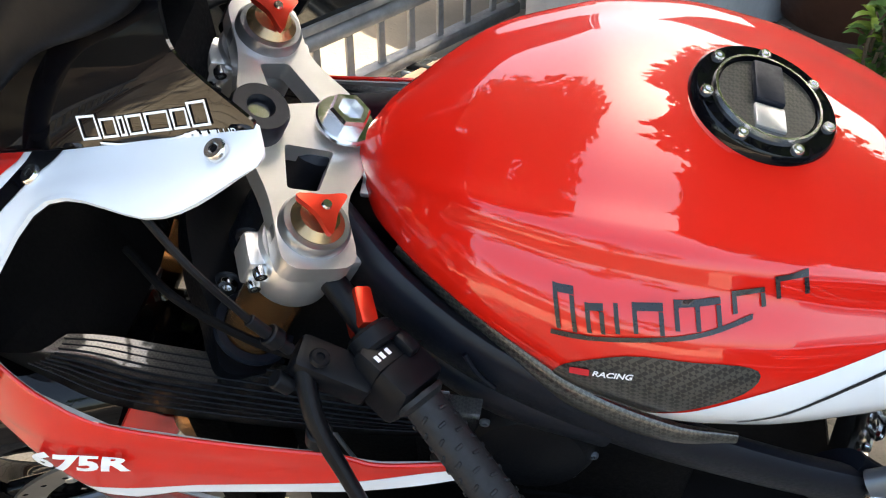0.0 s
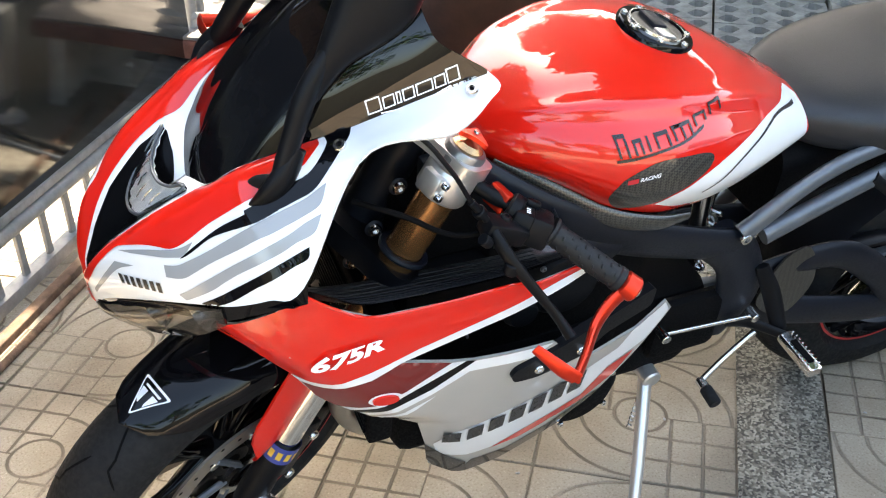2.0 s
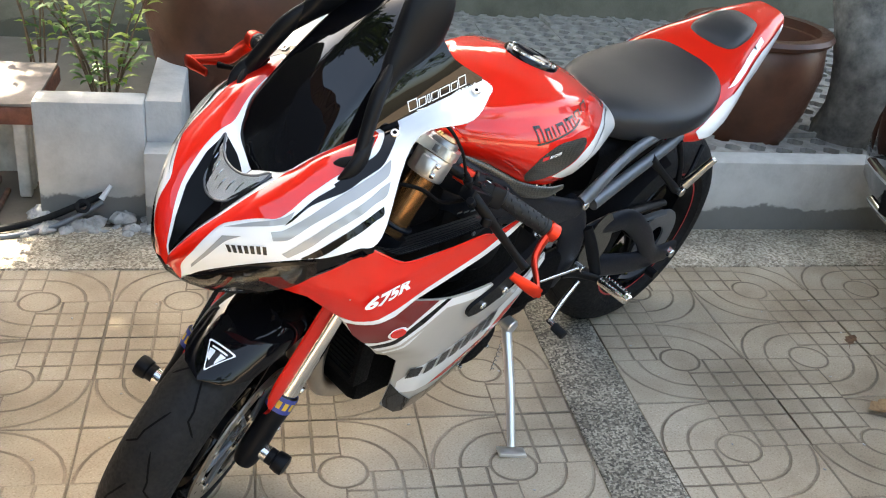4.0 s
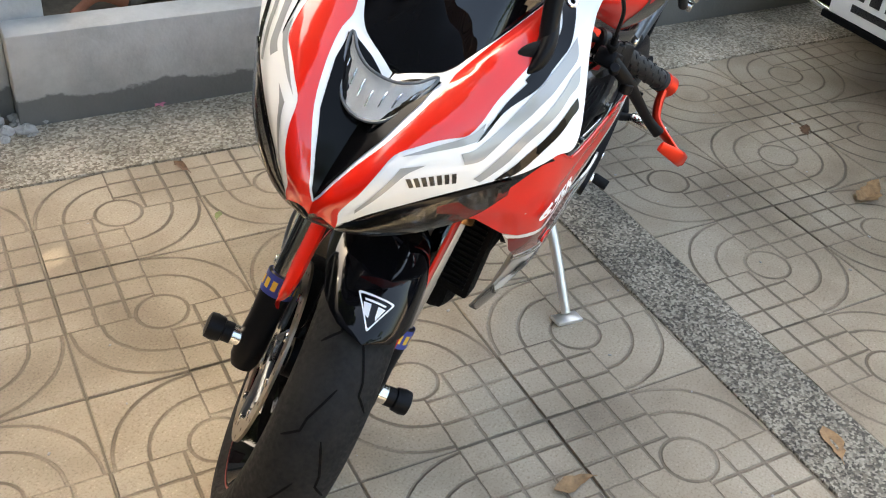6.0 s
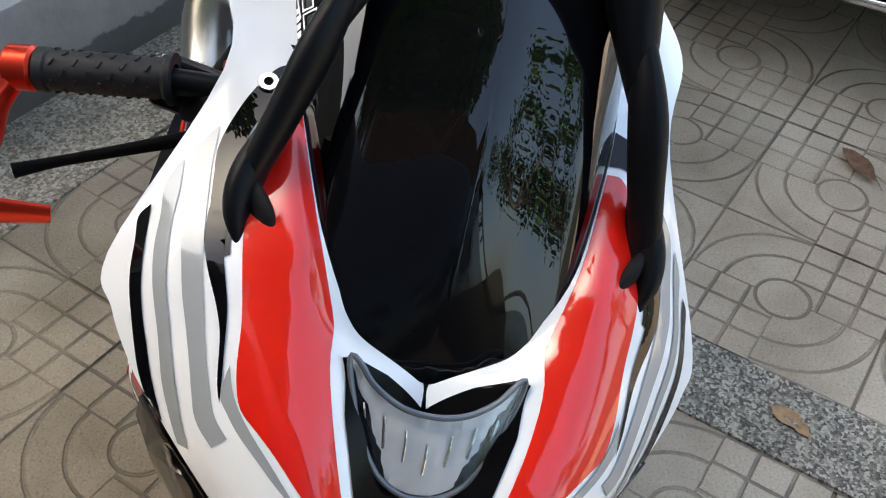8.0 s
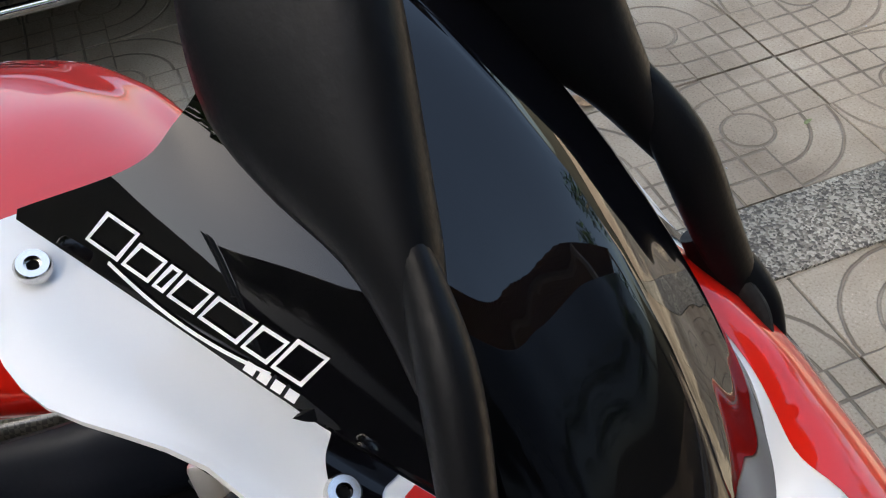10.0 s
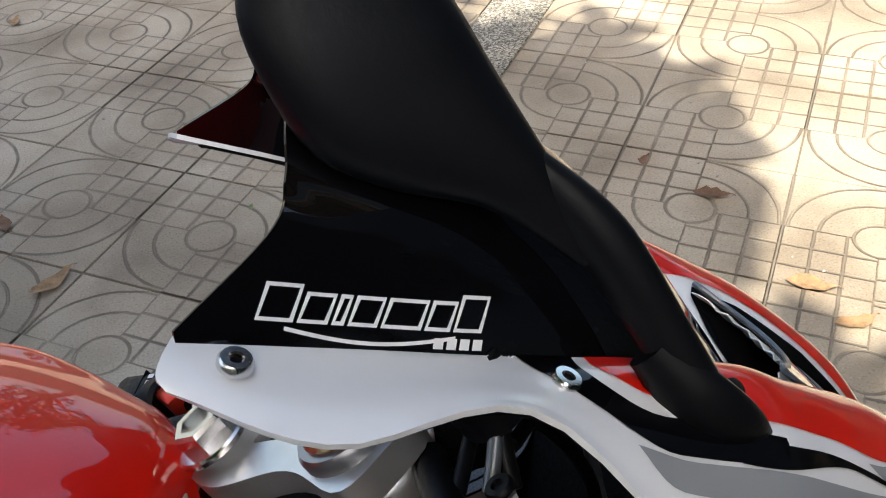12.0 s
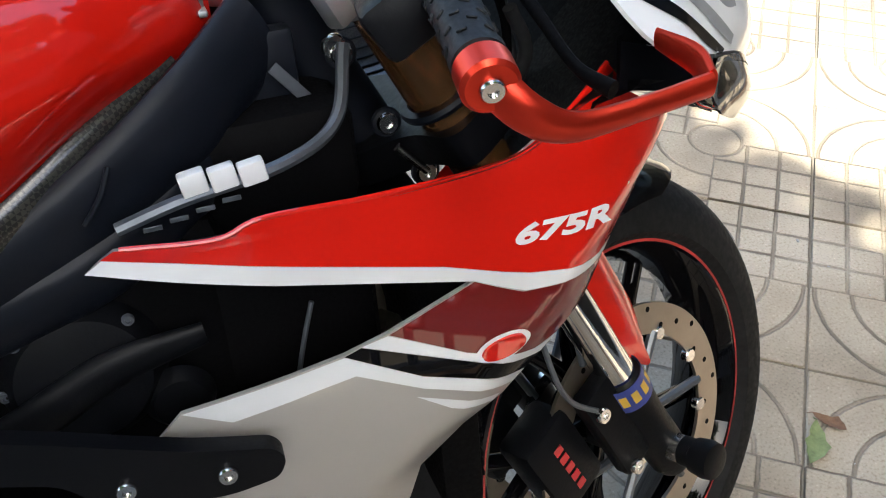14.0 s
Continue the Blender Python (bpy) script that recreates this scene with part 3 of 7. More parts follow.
for u in (-1.645, -1.70):
    part("end_tube", tube([yd(u, GV, 0.02), yd(u, GV, 1.95)], 0.017, 14, 2), GATE_STEEL, gate)
for z in (0.36, 0.9, 1.5):
    part("hinge_bar", tube([yd(-1.725, GV + 0.012, z - 0.012), yd(-1.63, GV + 0.012, z + 0.016)], 0.012, 12, 2), GATE_STEEL, gate)
for k in range(46):
    u = -1.56 + 0.108 * k
    part("gate_bar", block((u - 0.011, GV - 0.006, rail_z), (u + 0.011, GV + 0.006, tube_z), 0.002, YARD, seg=1), GATE_STEEL, gate)
lock = part("gate_lock", block((-1.72, GV + 0.015, 0.10), (-1.62, GV + 0.05, 0.20), 0.005, YARD), GATE_STEEL, gate)
part("lock_wheel", lathe([(0.0, 0.012), (0.012, 0.012), (0.020, 0.006), (0.020, 0.0)], frame_at(yd(-1.67, GV + 0.05, 0.15), YARD.to_3x3() @ Vector((0, 1, 0))), 20), STEEL, lock)

post = thing("gate_post", "low pale lattice post with a red-brown brick cap", "post")
part("post_core", block((-1.98, -1.10, -0.02), (-1.80, -0.70, 0.262), 0.004, YARD), LATTICE, post)
for k in range(4):
    part("baluster", block((-1.79 + 0.066 * k, -0.70, 0.0), (-1.755 + 0.066 * k, -0.66, 0.262), 0.006, YARD), LATTICE, post)
part("post_cap", block((-2.02, -1.14, 0.262), (-1.545, -0.62, 0.322), 0.006, YARD), CAP_BRICK, post, "red-brown brick cap")
part("cap_top", block((-2.015, -1.135, 0.3225), (-1.55, -0.625, 0.334), 0.004, YARD), CAP_TOP, post)

# clay pots with a thick rim
def clay_pot(u, v, r, h, z0):
    pot = thing("clay_pot", "large dark brown glazed clay pot behind the wall", "pot", Matrix.Translation(yd(u, v, z0)), "clay pots")
    part("pot_body", lathe([(0.0, 0.0), (r * 0.62, 0.0), (r * 0.66, 0.02), (r * 0.88, h * 0.35), (r, h * 0.66), (r * 0.97, h * 0.88), (r * 0.9, h * 0.95), (r * 0.84, h * 0.92), (r * 0.82, h * 0.75), (0.0, h * 0.72)], None, 48), CLAY, pot)
    part("pot_rim", lathe([(r * 0.86, h * 0.93), (r * 1.02, h * 0.93), (r * 1.06, h * 0.965), (r * 1.02, h), (r * 0.86, h)], None, 48, close=True), CLAY, pot, "rolled rim")


clay_pot(-2.02, -0.02, 0.30, 0.62, 0.165)
clay_pot(-1.83, 1.98, 0.27, 0.46, 0.165)


# plants
def leaf_geo(c, d, n, l, w, curl=0.15):
    """One leaf blade: eight points folded along the mid rib."""
    d, n = Vector(d).normalized(), Vector(n)
    s = d.cross(n).normalized()
    n = s.cross(d).normalized()
    c = Vector(c)
    spine = [(0, 0), (0.35, 0.06), (0.7, 0.03), (1.0, -curl)]
    side_w = [0.12, 1.0, 0.72, 0.0]
    pts = []
    for (a, z), k in zip(spine, side_w):
        p = c + d * (a * l) + n * (z * l)
        pts += [tuple(p + s * (w * k / 2) + n * (0.12 * w * k)), tuple(p), tuple(p - s * (w * k / 2) + n * (0.12 * w * k))]
    f = []
    for i in range(3):
        a = 3 * i
        f += [(a, a + 1, a + 4, a + 3), (a + 1, a + 2, a + 5, a + 4)]
    return pts, f


def shrub(name, label, u, v, z, height, stems, leaves, size, mats, seed, spread):
    rnd = random.Random(seed)
    root = Vector(yd(u, v, z))
    t = thing(name, label, "plant", Matrix.Translation(root))
    for k in range(stems):
        an = rnd.uniform(0, 6.28)
        tip = Vector((math.cos(an) * spread * rnd.uniform(0.3, 1), math.sin(an) * spread * rnd.uniform(0.3, 1), height * rnd.uniform(0.6, 1)))
        mid = tip * 0.5 + Vector((rnd.uniform(-0.03, 0.03), rnd.uniform(-0.03, 0.03), 0.05))
        st = part("stem", tube([(rnd.uniform(-0.02, 0.02), rnd.uniform(-0.02, 0.02), 0), tuple(mid), tuple(tip)], [0.005, 0.004, 0.002], 6, 8), STEM, t)
        geos = []
        for i in range(leaves):
            f = 0.25 + 0.75 * (i + rnd.random()) / leaves
            p = mid.lerp(tip, (f - 0.5) * 2) if f > 0.5 else mid * (f * 2)
            a2 = rnd.uniform(0, 6.28)
            d = Vector((math.cos(a2), math.sin(a2), rnd.uniform(-0.1, 0.55)))
            l = size * rnd.uniform(0.6, 1.15)
            geos.append(leaf_geo(p + d * 0.012, d, (0, 0, 1), l, l * 0.5))
        part("leaves", join(*geos), mats[k % len(mats)], st)


shrub("garden_shrub", "leafy bright green shrub in the raised bed", -1.72, -0.42, 0.17, 0.62, 9, 22, 0.058, (LEAF, LEAF_LIME, LEAF), 3, 0.26)
shrub("garden_shrub", "tall sparse shrub with yellow-green leaves", -2.35, -0.75, 0.0, 1.15, 6, 14, 0.06, (LEAF_LIME, LEAF), 8, 0.30)
shrub("garden_weed", "bushy green weed among the pavers", -1.56, 0.22, 0.165, 0.30, 9, 16, 0.055, (LEAF, LEAF_LIME, LEAF), 11, 0.11)
shrub("garden_weed", "small green weed by the planter wall", -1.58, 0.36, 0.165, 0.15, 5, 12, 0.04, (LEAF,), 12, 0.07)
shrub("garden_weed", "small green weed between the pavers", -1.60, 0.62, 0.165, 0.11, 4, 9, 0.035, (LEAF, LEAF_LIME), 14, 0.05)
shrub("garden_weed", "yellow-green weed between the pavers", -1.95, 0.42, 0.165, 0.20, 6, 12, 0.045, (LEAF_LIME, LEAF), 15, 0.09)

flower = thing("pink_flower", "fallen pink blossom by the planter wall", "flower", Matrix.Translation(yd(-1.305, 0.10, 0.010)))
for k in range(5):
    part("petal", leaf_geo((0, 0, 0.001), (math.cos(k * 1.256), math.sin(k * 1.256), 0.35), (0, 0, 1), 0.020, 0.014), PETAL, flower)


# broken concrete and a cable end at the foot of the raised wall
def stone(name, label, u, v, r, seed, group):
    rnd = random.Random(seed)
    rows = []
    ph = [rnd.uniform(0, 6) for _ in range(6)]
    for i in range(9):
        th = math.pi * i / 8
        rows.append([(r * math.sin(th) * math.cos(a) * (1 + 0.18 * math.sin(3 * a + ph[0]) + 0.1 * math.sin(5 * a + 4 * th + ph[1])), 0.8 * r * math.sin(th) * math.sin(a) * (1 + 0.15 * math.sin(2 * a + ph[2]) + 0.1 * math.sin(7 * a + ph[3])), 0.55 * r * (1 - math.cos(th)) * 0.75 * (1 + 0.12 * math.sin(4 * a + ph[4]))) for a in [2 * math.pi * k / 14 for k in range(14)]])
    ob = part(name, moved(grid(rows, True), pose(*yd(u, v, -0.004), 0, 0, rnd.uniform(0, 360))), ROCK, sharp=24)
    tagged(ob, label, "stone", group)


_r = random.Random(21)
for k in range(64):
    stone("rubble_stone", "broken grey concrete lump at the wall foot", _r.uniform(-1.42, -1.26), _r.uniform(-0.66, -0.20), _r.choice((0.008, 0.012, 0.016, 0.022, 0.030, 0.045)), 100 + k, "rubble by the wall")
cable = thing("cable_end", "black and grey cable ends lying by the wall", "cable")
part("cable_sheath", tube([yd(-1.22, -0.86, 0.012), yd(-1.29, -0.62, 0.030), yd(-1.335, -0.47, 0.075), yd(-1.36, -0.40, 0.10)], 0.011, 10, 20), RUBBER, cable)
part("cable_sheath", tube([yd(-1.18, -0.84, 0.012), yd(-1.26, -0.60, 0.014), yd(-1.31, -0.47, 0.050), yd(-1.335, -0.40, 0.085)], 0.009, 10, 20), GUNMETAL, cable)
part("cable_tie", ring(yd(-1.33, -0.46, 0.07), (0.3, 0.6, 0.5), 0.012, 0.024, 0.030, 20), RUBBER, cable)
part("cable_tip", tube([yd(-1.345, -0.405, 0.09), yd(-1.365, -0.375, 0.13)], [0.010, 0.006], 10, 3), LETTER_W, cable)
log = part("driftwood_log", tube([yd(-1.62, 0.10, 0.20), yd(-1.68, 0.30, 0.215), yd(-1.64, 0.55, 0.205)], [0.030, 0.036, 0.026], 12, 14), BARK)
tagged(log, "grey weathered wood piece on the soil", "wood")
tagged(part("terracotta_shard", tube([yd(-1.56, -0.06, 0.19), yd(-1.59, 0.02, 0.225), yd(-1.60, 0.10, 0.19)], 0.016, 10, 12, 0.5), plain("terracotta", (0.36, 0.13, 0.07), 0.8)), "curved terracotta shard behind the wall", "shard")


# fallen leaves on the tiles
def fallen(x, y, l, turn, mat, label, seed):
    rnd = random.Random(seed)
    pts, f = [], []
    n = 9
    for i in range(n):
        a = i / (n - 1)
        w = l * 0.20 * math.sin(math.pi * a ** 0.8) * rnd.uniform(0.75, 1.2) + 0.0008
        z = 0.004 + l * 0.10 * (2 * a - 1) ** 2 * rnd.uniform(0.6, 1.1)
        off = l * 0.05 * math.sin(5 * a + seed)
        for k in (-1, 0, 1):
            pts.append((l * (a - 0.5), off + k * w, z + (0.35 * w if k else 0.0) * rnd.uniform(0.4, 1.3)))
    for i in range(n - 1):
        for k in range(2):
            q = 3 * i + k
            f.append((q, q + 1, q + 4, q + 3))
    stalk = tube([(l * 0.5, pts[-2][1], pts[-2][2]), (l * 0.62, pts[-2][1] + l * 0.04, 0.003)], 0.0008, 5, 3)
    ob = part("fallen_leaf", moved(join((pts, f), stalk), pose(x, y, 0.001, 0, 0, turn)), mat)
    tagged(ob, label, "leaf", "leaves on the tiles")


for k, (x, y, l, a, kind) in enumerate(((-0.62, -0.763, 0.060, 80, 0), (-0.497, -0.553, 0.035, 30, 2), (-1.797, 0.59, 0.07, 15, 0), (-1.545, 0.81, 0.15, 165, 1), (-0.174, 0.495, 0.085, 140, 1), (-0.534, 0.896, 0.085, 35, 1), (-1.254, 1.264, 0.13, 20, 0), (-1.29, 1.459, 0.05, 130, 0), (-1.385, 1.508, 0.05, 60, 0),
                                        (-0.723, 1.546, 0.11, 40, 1), (-0.848, 1.795, 0.07, 100, 0), (-0.293, 1.69, 0.025, 70, 2), (0.71, 1.428, 0.085, -20, 0), (0.765, 1.09, 0.10, -25, 1), (0.793, 0.972, 0.09, 5, 1), (0.49, 0.121, 0.085, 50, 2), (0.535, 0.150, 0.055, 120, 0), (-0.93, 2.9, 0.07, 80, 1), (0.62, 1.60, 0.05, 50, 0))):
    fallen(x, y, l, a, (LEAF_DRY, LEAF_TAN, LEAF_PALE)[kind], ("curled dark brown fallen leaf on the tiles", "dry tan fallen leaf on the tiles", "pale green fallen leaf on the tiles")[kind], k)
_r = random.Random(77)
bits = []
for k in range(260):
    u, v = _r.uniform(-1.3, 2.6), _r.uniform(-0.75, 3.0)
    s = _r.uniform(0.0012, 0.0045)
    bits.append(moved(block((-s, -s * 0.6, 0), (s, s * 0.6, s * 0.7), s * 0.3, seg=1), YARD @ pose(u, v, 0.0, 0, 0, _r.uniform(0, 360))))
tagged(part("grit", join(*bits), ROCK), "scattered grit and leaf crumbs on the tiles", "grit", kind="stuff")


# parked car with its nose toward the tiles
car = thing("parked_car", "black parked car with chrome bumper trim", "car", YARD)
def car_section(v, w, top, low):
    pts = [(-w * 0.93, low), (-w, low + 0.10), (-w, top - 0.16), (-w * 0.92, top - 0.03), (-w * 0.5, top), (0, top + 0.012), (w * 0.5, top), (w * 0.92, top - 0.03), (w, top - 0.16), (w, low + 0.10), (w * 0.93, low)]
    return [(-0.24 + a, v, b) for a, b in pts]


part("car_body", grid([car_section(*s) for s in ((2.02, 0.66, 0.60, 0.36), (2.05, 0.80, 0.74, 0.30), (2.12, 0.90, 0.86, 0.27), (2.5, 0.93, 0.95, 0.24), (3.3, 0.93, 1.02, 0.22), (6.0, 0.92, 1.05, 0.22), (6.3, 0.85, 0.95, 0.28))], cap=True), CAR_PAINT, car)
part("car_cabin", grid([[(-0.24 + a * k, v, z) for a, z in ((-0.80, 0.98), (-0.62, 0.98 + h), (0, 1.01 + h), (0.62, 0.98 + h), (0.80, 0.98))] for v, h, k in ((3.2, 0.03, 1.0), (4.0, 0.50, 0.95), (5.2, 0.50, 0.95), (6.0, 0.06, 1.0))], cap=True), CAR_PAINT, car)
bumper = part("bumper", grid([[(-0.24 + a, 2.0 + dv + 0.10 * (a / 0.9) ** 4 + 0.012, z) for a in [(-0.91 + 0.0607 * i) for i in range(31)]] for z, dv in ((0.235, 0.12), (0.25, 0.03), (0.30, 0.0), (0.42, -0.012), (0.50, 0.0), (0.56, 0.02), (0.60, 0.07))]), CAR_PAINT, car)
def trim(z0, z1, a0, a1, proud):
    keys = [(-0.24 + a0 + (a1 - a0) * i / 20, 2.0 + 0.10 * ((a0 + (a1 - a0) * i / 20) / 0.9) ** 4 - proud, z0 + (z1 - z0) * abs(2 * i / 20 - 1) ** 2) for i in range(21)]
    return tube(keys, 0.014, 10, 40)
part("chrome_trim", trim(0.375, 0.385, -0.80, 0.80, 0.006), CHROME, bumper)
part("lower_trim", trim(0.262, 0.285, -0.72, 0.72, 0.004), CHROME, bumper)
part("grille_trim", trim(0.63, 0.66, -0.62, 0.62, -0.015), CHROME, car)
part("grille_trim", trim(0.58, 0.60, -0.58, 0.58, -0.012), CHROME, car)
part("lower_grille", block((-0.86, 2.000, 0.285), (0.40, 2.008, 0.36), 0.003), MATTE, bumper)
plate = part("number_plate", block((-0.74, 1.975, 0.285), (-0.36, 1.985, 0.425), 0.004), PLATE_W, bumper, "white number plate")
for k in range(6):
    part("plate_bar", block((-0.72 + 0.058 * k, 1.9725, 0.355), (-0.682 + 0.058 * k, 1.9745, 0.41), 0.001), LETTER, plate)
part("plate_bar", block((-0.66, 1.9725, 0.315), (-0.46, 1.9745, 0.338), 0.001), LETTER, plate)
part("plate_holder", block((-0.76, 1.972, 0.262), (-0.34, 1.984, 0.284), 0.003), MATTE, bumper)
for sx in (-1, 1):
    part("headlight", grid([[(-0.24 + sx * (0.60 + 0.26 * i / 8), 2.0 + 0.05 + 0.10 * (0.1 + i / 8) + 0.01 * j, 0.66 + 0.018 * j + 0.02 * i / 8) for i in range(9)][::sx] for j in range(8)]), LENS, car)
for u in (-1.08, 0.60):
    for v in (2.85, 5.5):
        w = part("wheel", lathe([(0.20, -0.10), (0.30, -0.10), (0.315, -0.07), (0.315, 0.07), (0.30, 0.10), (0.20, 0.10)], frame_at((u, v, 0.315), (1, 0, 0)), 32, close=True), TYRE, car)
        part("rim", lathe([(0.0, -0.05), (0.20, -0.08), (0.20, 0.08), (0.0, 0.05)], frame_at((u, v, 0.315), (1, 0, 0)), 24), STEEL, w)


# trees: one over the planter, others added out of view round the forecourt
def tree(u, v, z, height, r, lobes, leaves, size, seed, label, lean=(0, 0)):
    rnd = random.Random(seed)
    base = Vector(yd(u, v, z))
    t = thing("tree", label, "tree", Matrix.Translation(base))
    top = Vector((lean[0], lean[1], height))
    part("trunk", tube([(0, 0, -0.05), (0.02, 0.01, height * 0.12), tuple(top * 0.5 + Vector((0.08, -0.05, 0))), tuple(top)], [r * 1.3, r, r * 0.8, r * 0.5], 18, 20), BARK, t)
    pts, faces = [], []
    turn = YARD.to_3x3()
    for cu, cv, cz, cr in lobes:
        c = turn @ Vector((cu - u, cv - v, 0)) + Vector((0, 0, cz - z))
        part("limb", tube([tuple(top * 0.85), tuple(top.lerp(c, 0.5) + Vector((0, 0, 0.15))), tuple(c)], [r * 0.45, r * 0.25, r * 0.08], 8, 10), BARK, t)
        for _ in range(leaves):
            d = Vector((rnd.gauss(0, 1), rnd.gauss(0, 1), rnd.gauss(0, 0.55)))
            p = c + d.normalized() * cr * rnd.random() ** 0.45 * Vector((1, 1, 0.6)).length / 1.54
            a = Vector((rnd.uniform(-1, 1), rnd.uniform(-1, 1), rnd.uniform(-0.6, 0.6))).normalized()
            s = a.cross(Vector((rnd.uniform(-0.5, 0.5), rnd.uniform(-0.5, 0.5), 1))).normalized()
            l = size * rnd.uniform(0.6, 1.2)
            k = len(pts)
            pts += [tuple(p), tuple(p + a * l * 0.5 + s * l * 0.28), tuple(p + a * l), tuple(p + a * l * 0.5 - s * l * 0.28)]
            faces.append((k, k + 1, k + 2, k + 3))
    part("crown", (pts, faces), LEAF, t, sharp=10)


# crown out of view: lobes placed to shade the bike, left out for sun patches
_r = random.Random(9)
lobes = []
for i in range(8):
    for j in range(9):
        if j < 3 or (i > 4 and j < 4) or (i > 6 and j < 5):
            continue
        lobes.append((-4.6 + 0.56 * i + _r.uniform(-0.12, 0.12), -2.6 + 0.8 * j + _r.uniform(-0.2, 0.2), 3.7 + _r.uniform(-0.3, 0.7), 0.62 if i < 4 else 0.55))
tree(-1.78, 2.42, 0.16, 3.4, 0.12, lobes, 640, 0.19, 4, "grey-barked shade tree behind the planter wall, its unseen crown added to block the sun", (-0.6, -1.0))

# never in view: added so that tank and screen mirror dark foliage
for k, (u, v) in enumerate(((7.6, -3.6), (8.2, 0.6), (7.4, 4.6), (4.4, -5.2))):
    lobes = [(u + _r.uniform(-1.3, 1.3), v + _r.uniform(-1.5, 1.5), _r.uniform(2.2, 4.8), 0.75) for _ in range(9)]
    tree(u, v, 0.0, 2.6, 0.14, lobes, 260, 0.22, 30 + k, "unseen leafy green tree added beyond the yard for reflections")

# unseen taller tree added beyond the gate, crown over the canopy to darken reflections
lobes = [(-1.1 + 0.62 * (k % 5) + _r.uniform(-0.15, 0.15), -1.0 - 0.7 * (k // 5) + _r.uniform(-0.2, 0.2), 4.5 + _r.uniform(-0.3, 0.6), 0.6) for k in range(20)]
tree(-0.3, -2.7, 0.0, 4.2, 0.13, lobes, 420, 0.2, 51, "tall unseen leafy green tree added behind the black gate to darken reflections")

# low roof added out of view beyond the gate: a dark underside to reflect
ROOF = plain("brown_roof_sheet", (0.10, 0.075, 0.055), 0.7, vary=0.3, scale=3)
roof = thing("unseen_canopy", "unseen brown corrugated canopy roof added beyond the gate to darken reflections", "roof", YARD)
part("roof_sheet", grid([[(0.2 + 0.05 * i, v, 3.05 + 0.02 * (i % 2) + 0.06 * (-v - 1.4)) for i in range(140)] for v in (-1.5, -3.0, -4.5, -6.5)]), ROOF, roof)
for u in (0.4, 3.4, 6.8):
    part("roof_post", block((u, -6.3, -0.01), (u + 0.1, -6.2, 3.3), 0.004), GATE_STEEL, roof)
    part("rafter", block((u, -6.5, 2.98), (u + 0.08, -1.5, 3.04), 0.004), GATE_STEEL, roof)
    part("roof_post", block((u, -1.62, -0.01), (u + 0.1, -1.52, 3.0), 0.004), GATE_STEEL, roof)

# ---- the motorcycle: built upright, x ahead, y to its left, then leaned on its stand ----
LEAN = Matrix.Translation((-0.2, 0, 0)) @ pose(0, 0, 0, 0, 0, 1.3) @ Matrix.Translation((0.2, 0, 0)) @ pose(0, 0, 0, -13.5, 0, 0)
bike = thing("motorcycle", "red, white and black sports motorcycle leaning on its side stand", "motorcycle", LEAN)
FORK_UP = Vector((-0.445, 0, 0.8955)).normalized()
FORK_FWD = Vector((FORK_UP.z, 0, -FORK_UP.x))
AXLE = Vector((0.073, 0, 0.30))
_f = Matrix((FORK_FWD, Vector((0, 1, 0)), FORK_UP)).transposed().to_4x4()
_f.translation = AXLE
_p = AXLE - 0.03 * FORK_FWD
# fork-side space: x ahead of the leg, y left, z up along the leg from the axle; the bars are turned to the left
STEER = Matrix.Translation(_p) @ Matrix.Rotation(radians(24.5), 4, FORK_UP) @ Matrix.Translation(-_p) @ _f


def both(geo):
    return join(geo, mirrored(geo))


def pair(name, geo, mat, parent, label="", sharp=38):
    return part(name, geo, mat, parent, label, sharp), part(name, mirrored(geo), mat, parent, label, sharp)


def steer(geo):
    return moved(geo, STEER)


def bolt(at, axis, r=0.008, h=0.005, m=STEEL, parent=None, name="bolt"):
    a = Vector(at)
    ax = Vector(axis).normalized()
    f = frame_at(a, ax)
    head = lathe([(0, 0), (r, 0), (r, h * 0.6), (r * 0.85, h), (r * 0.45, h), (r * 0.42, h * 0.4), (0, h * 0.4)], f, 20)
    return part(name, head, m, parent)


# -- wheels
def tyre_profile(radius, width, rim):
    out = []
    for i in range(17):
        a = radians(-100 + 200 * i / 16)
        out.append((radius - width * 0.46 + width * 0.46 * math.cos(a), width * 0.5 * math.sin(a)))
    return [(rim, -width * 0.36)] + out + [(rim, width * 0.36)]


def spun(theta, r, y):
    return (r * math.cos(theta), y, r * math.sin(theta))


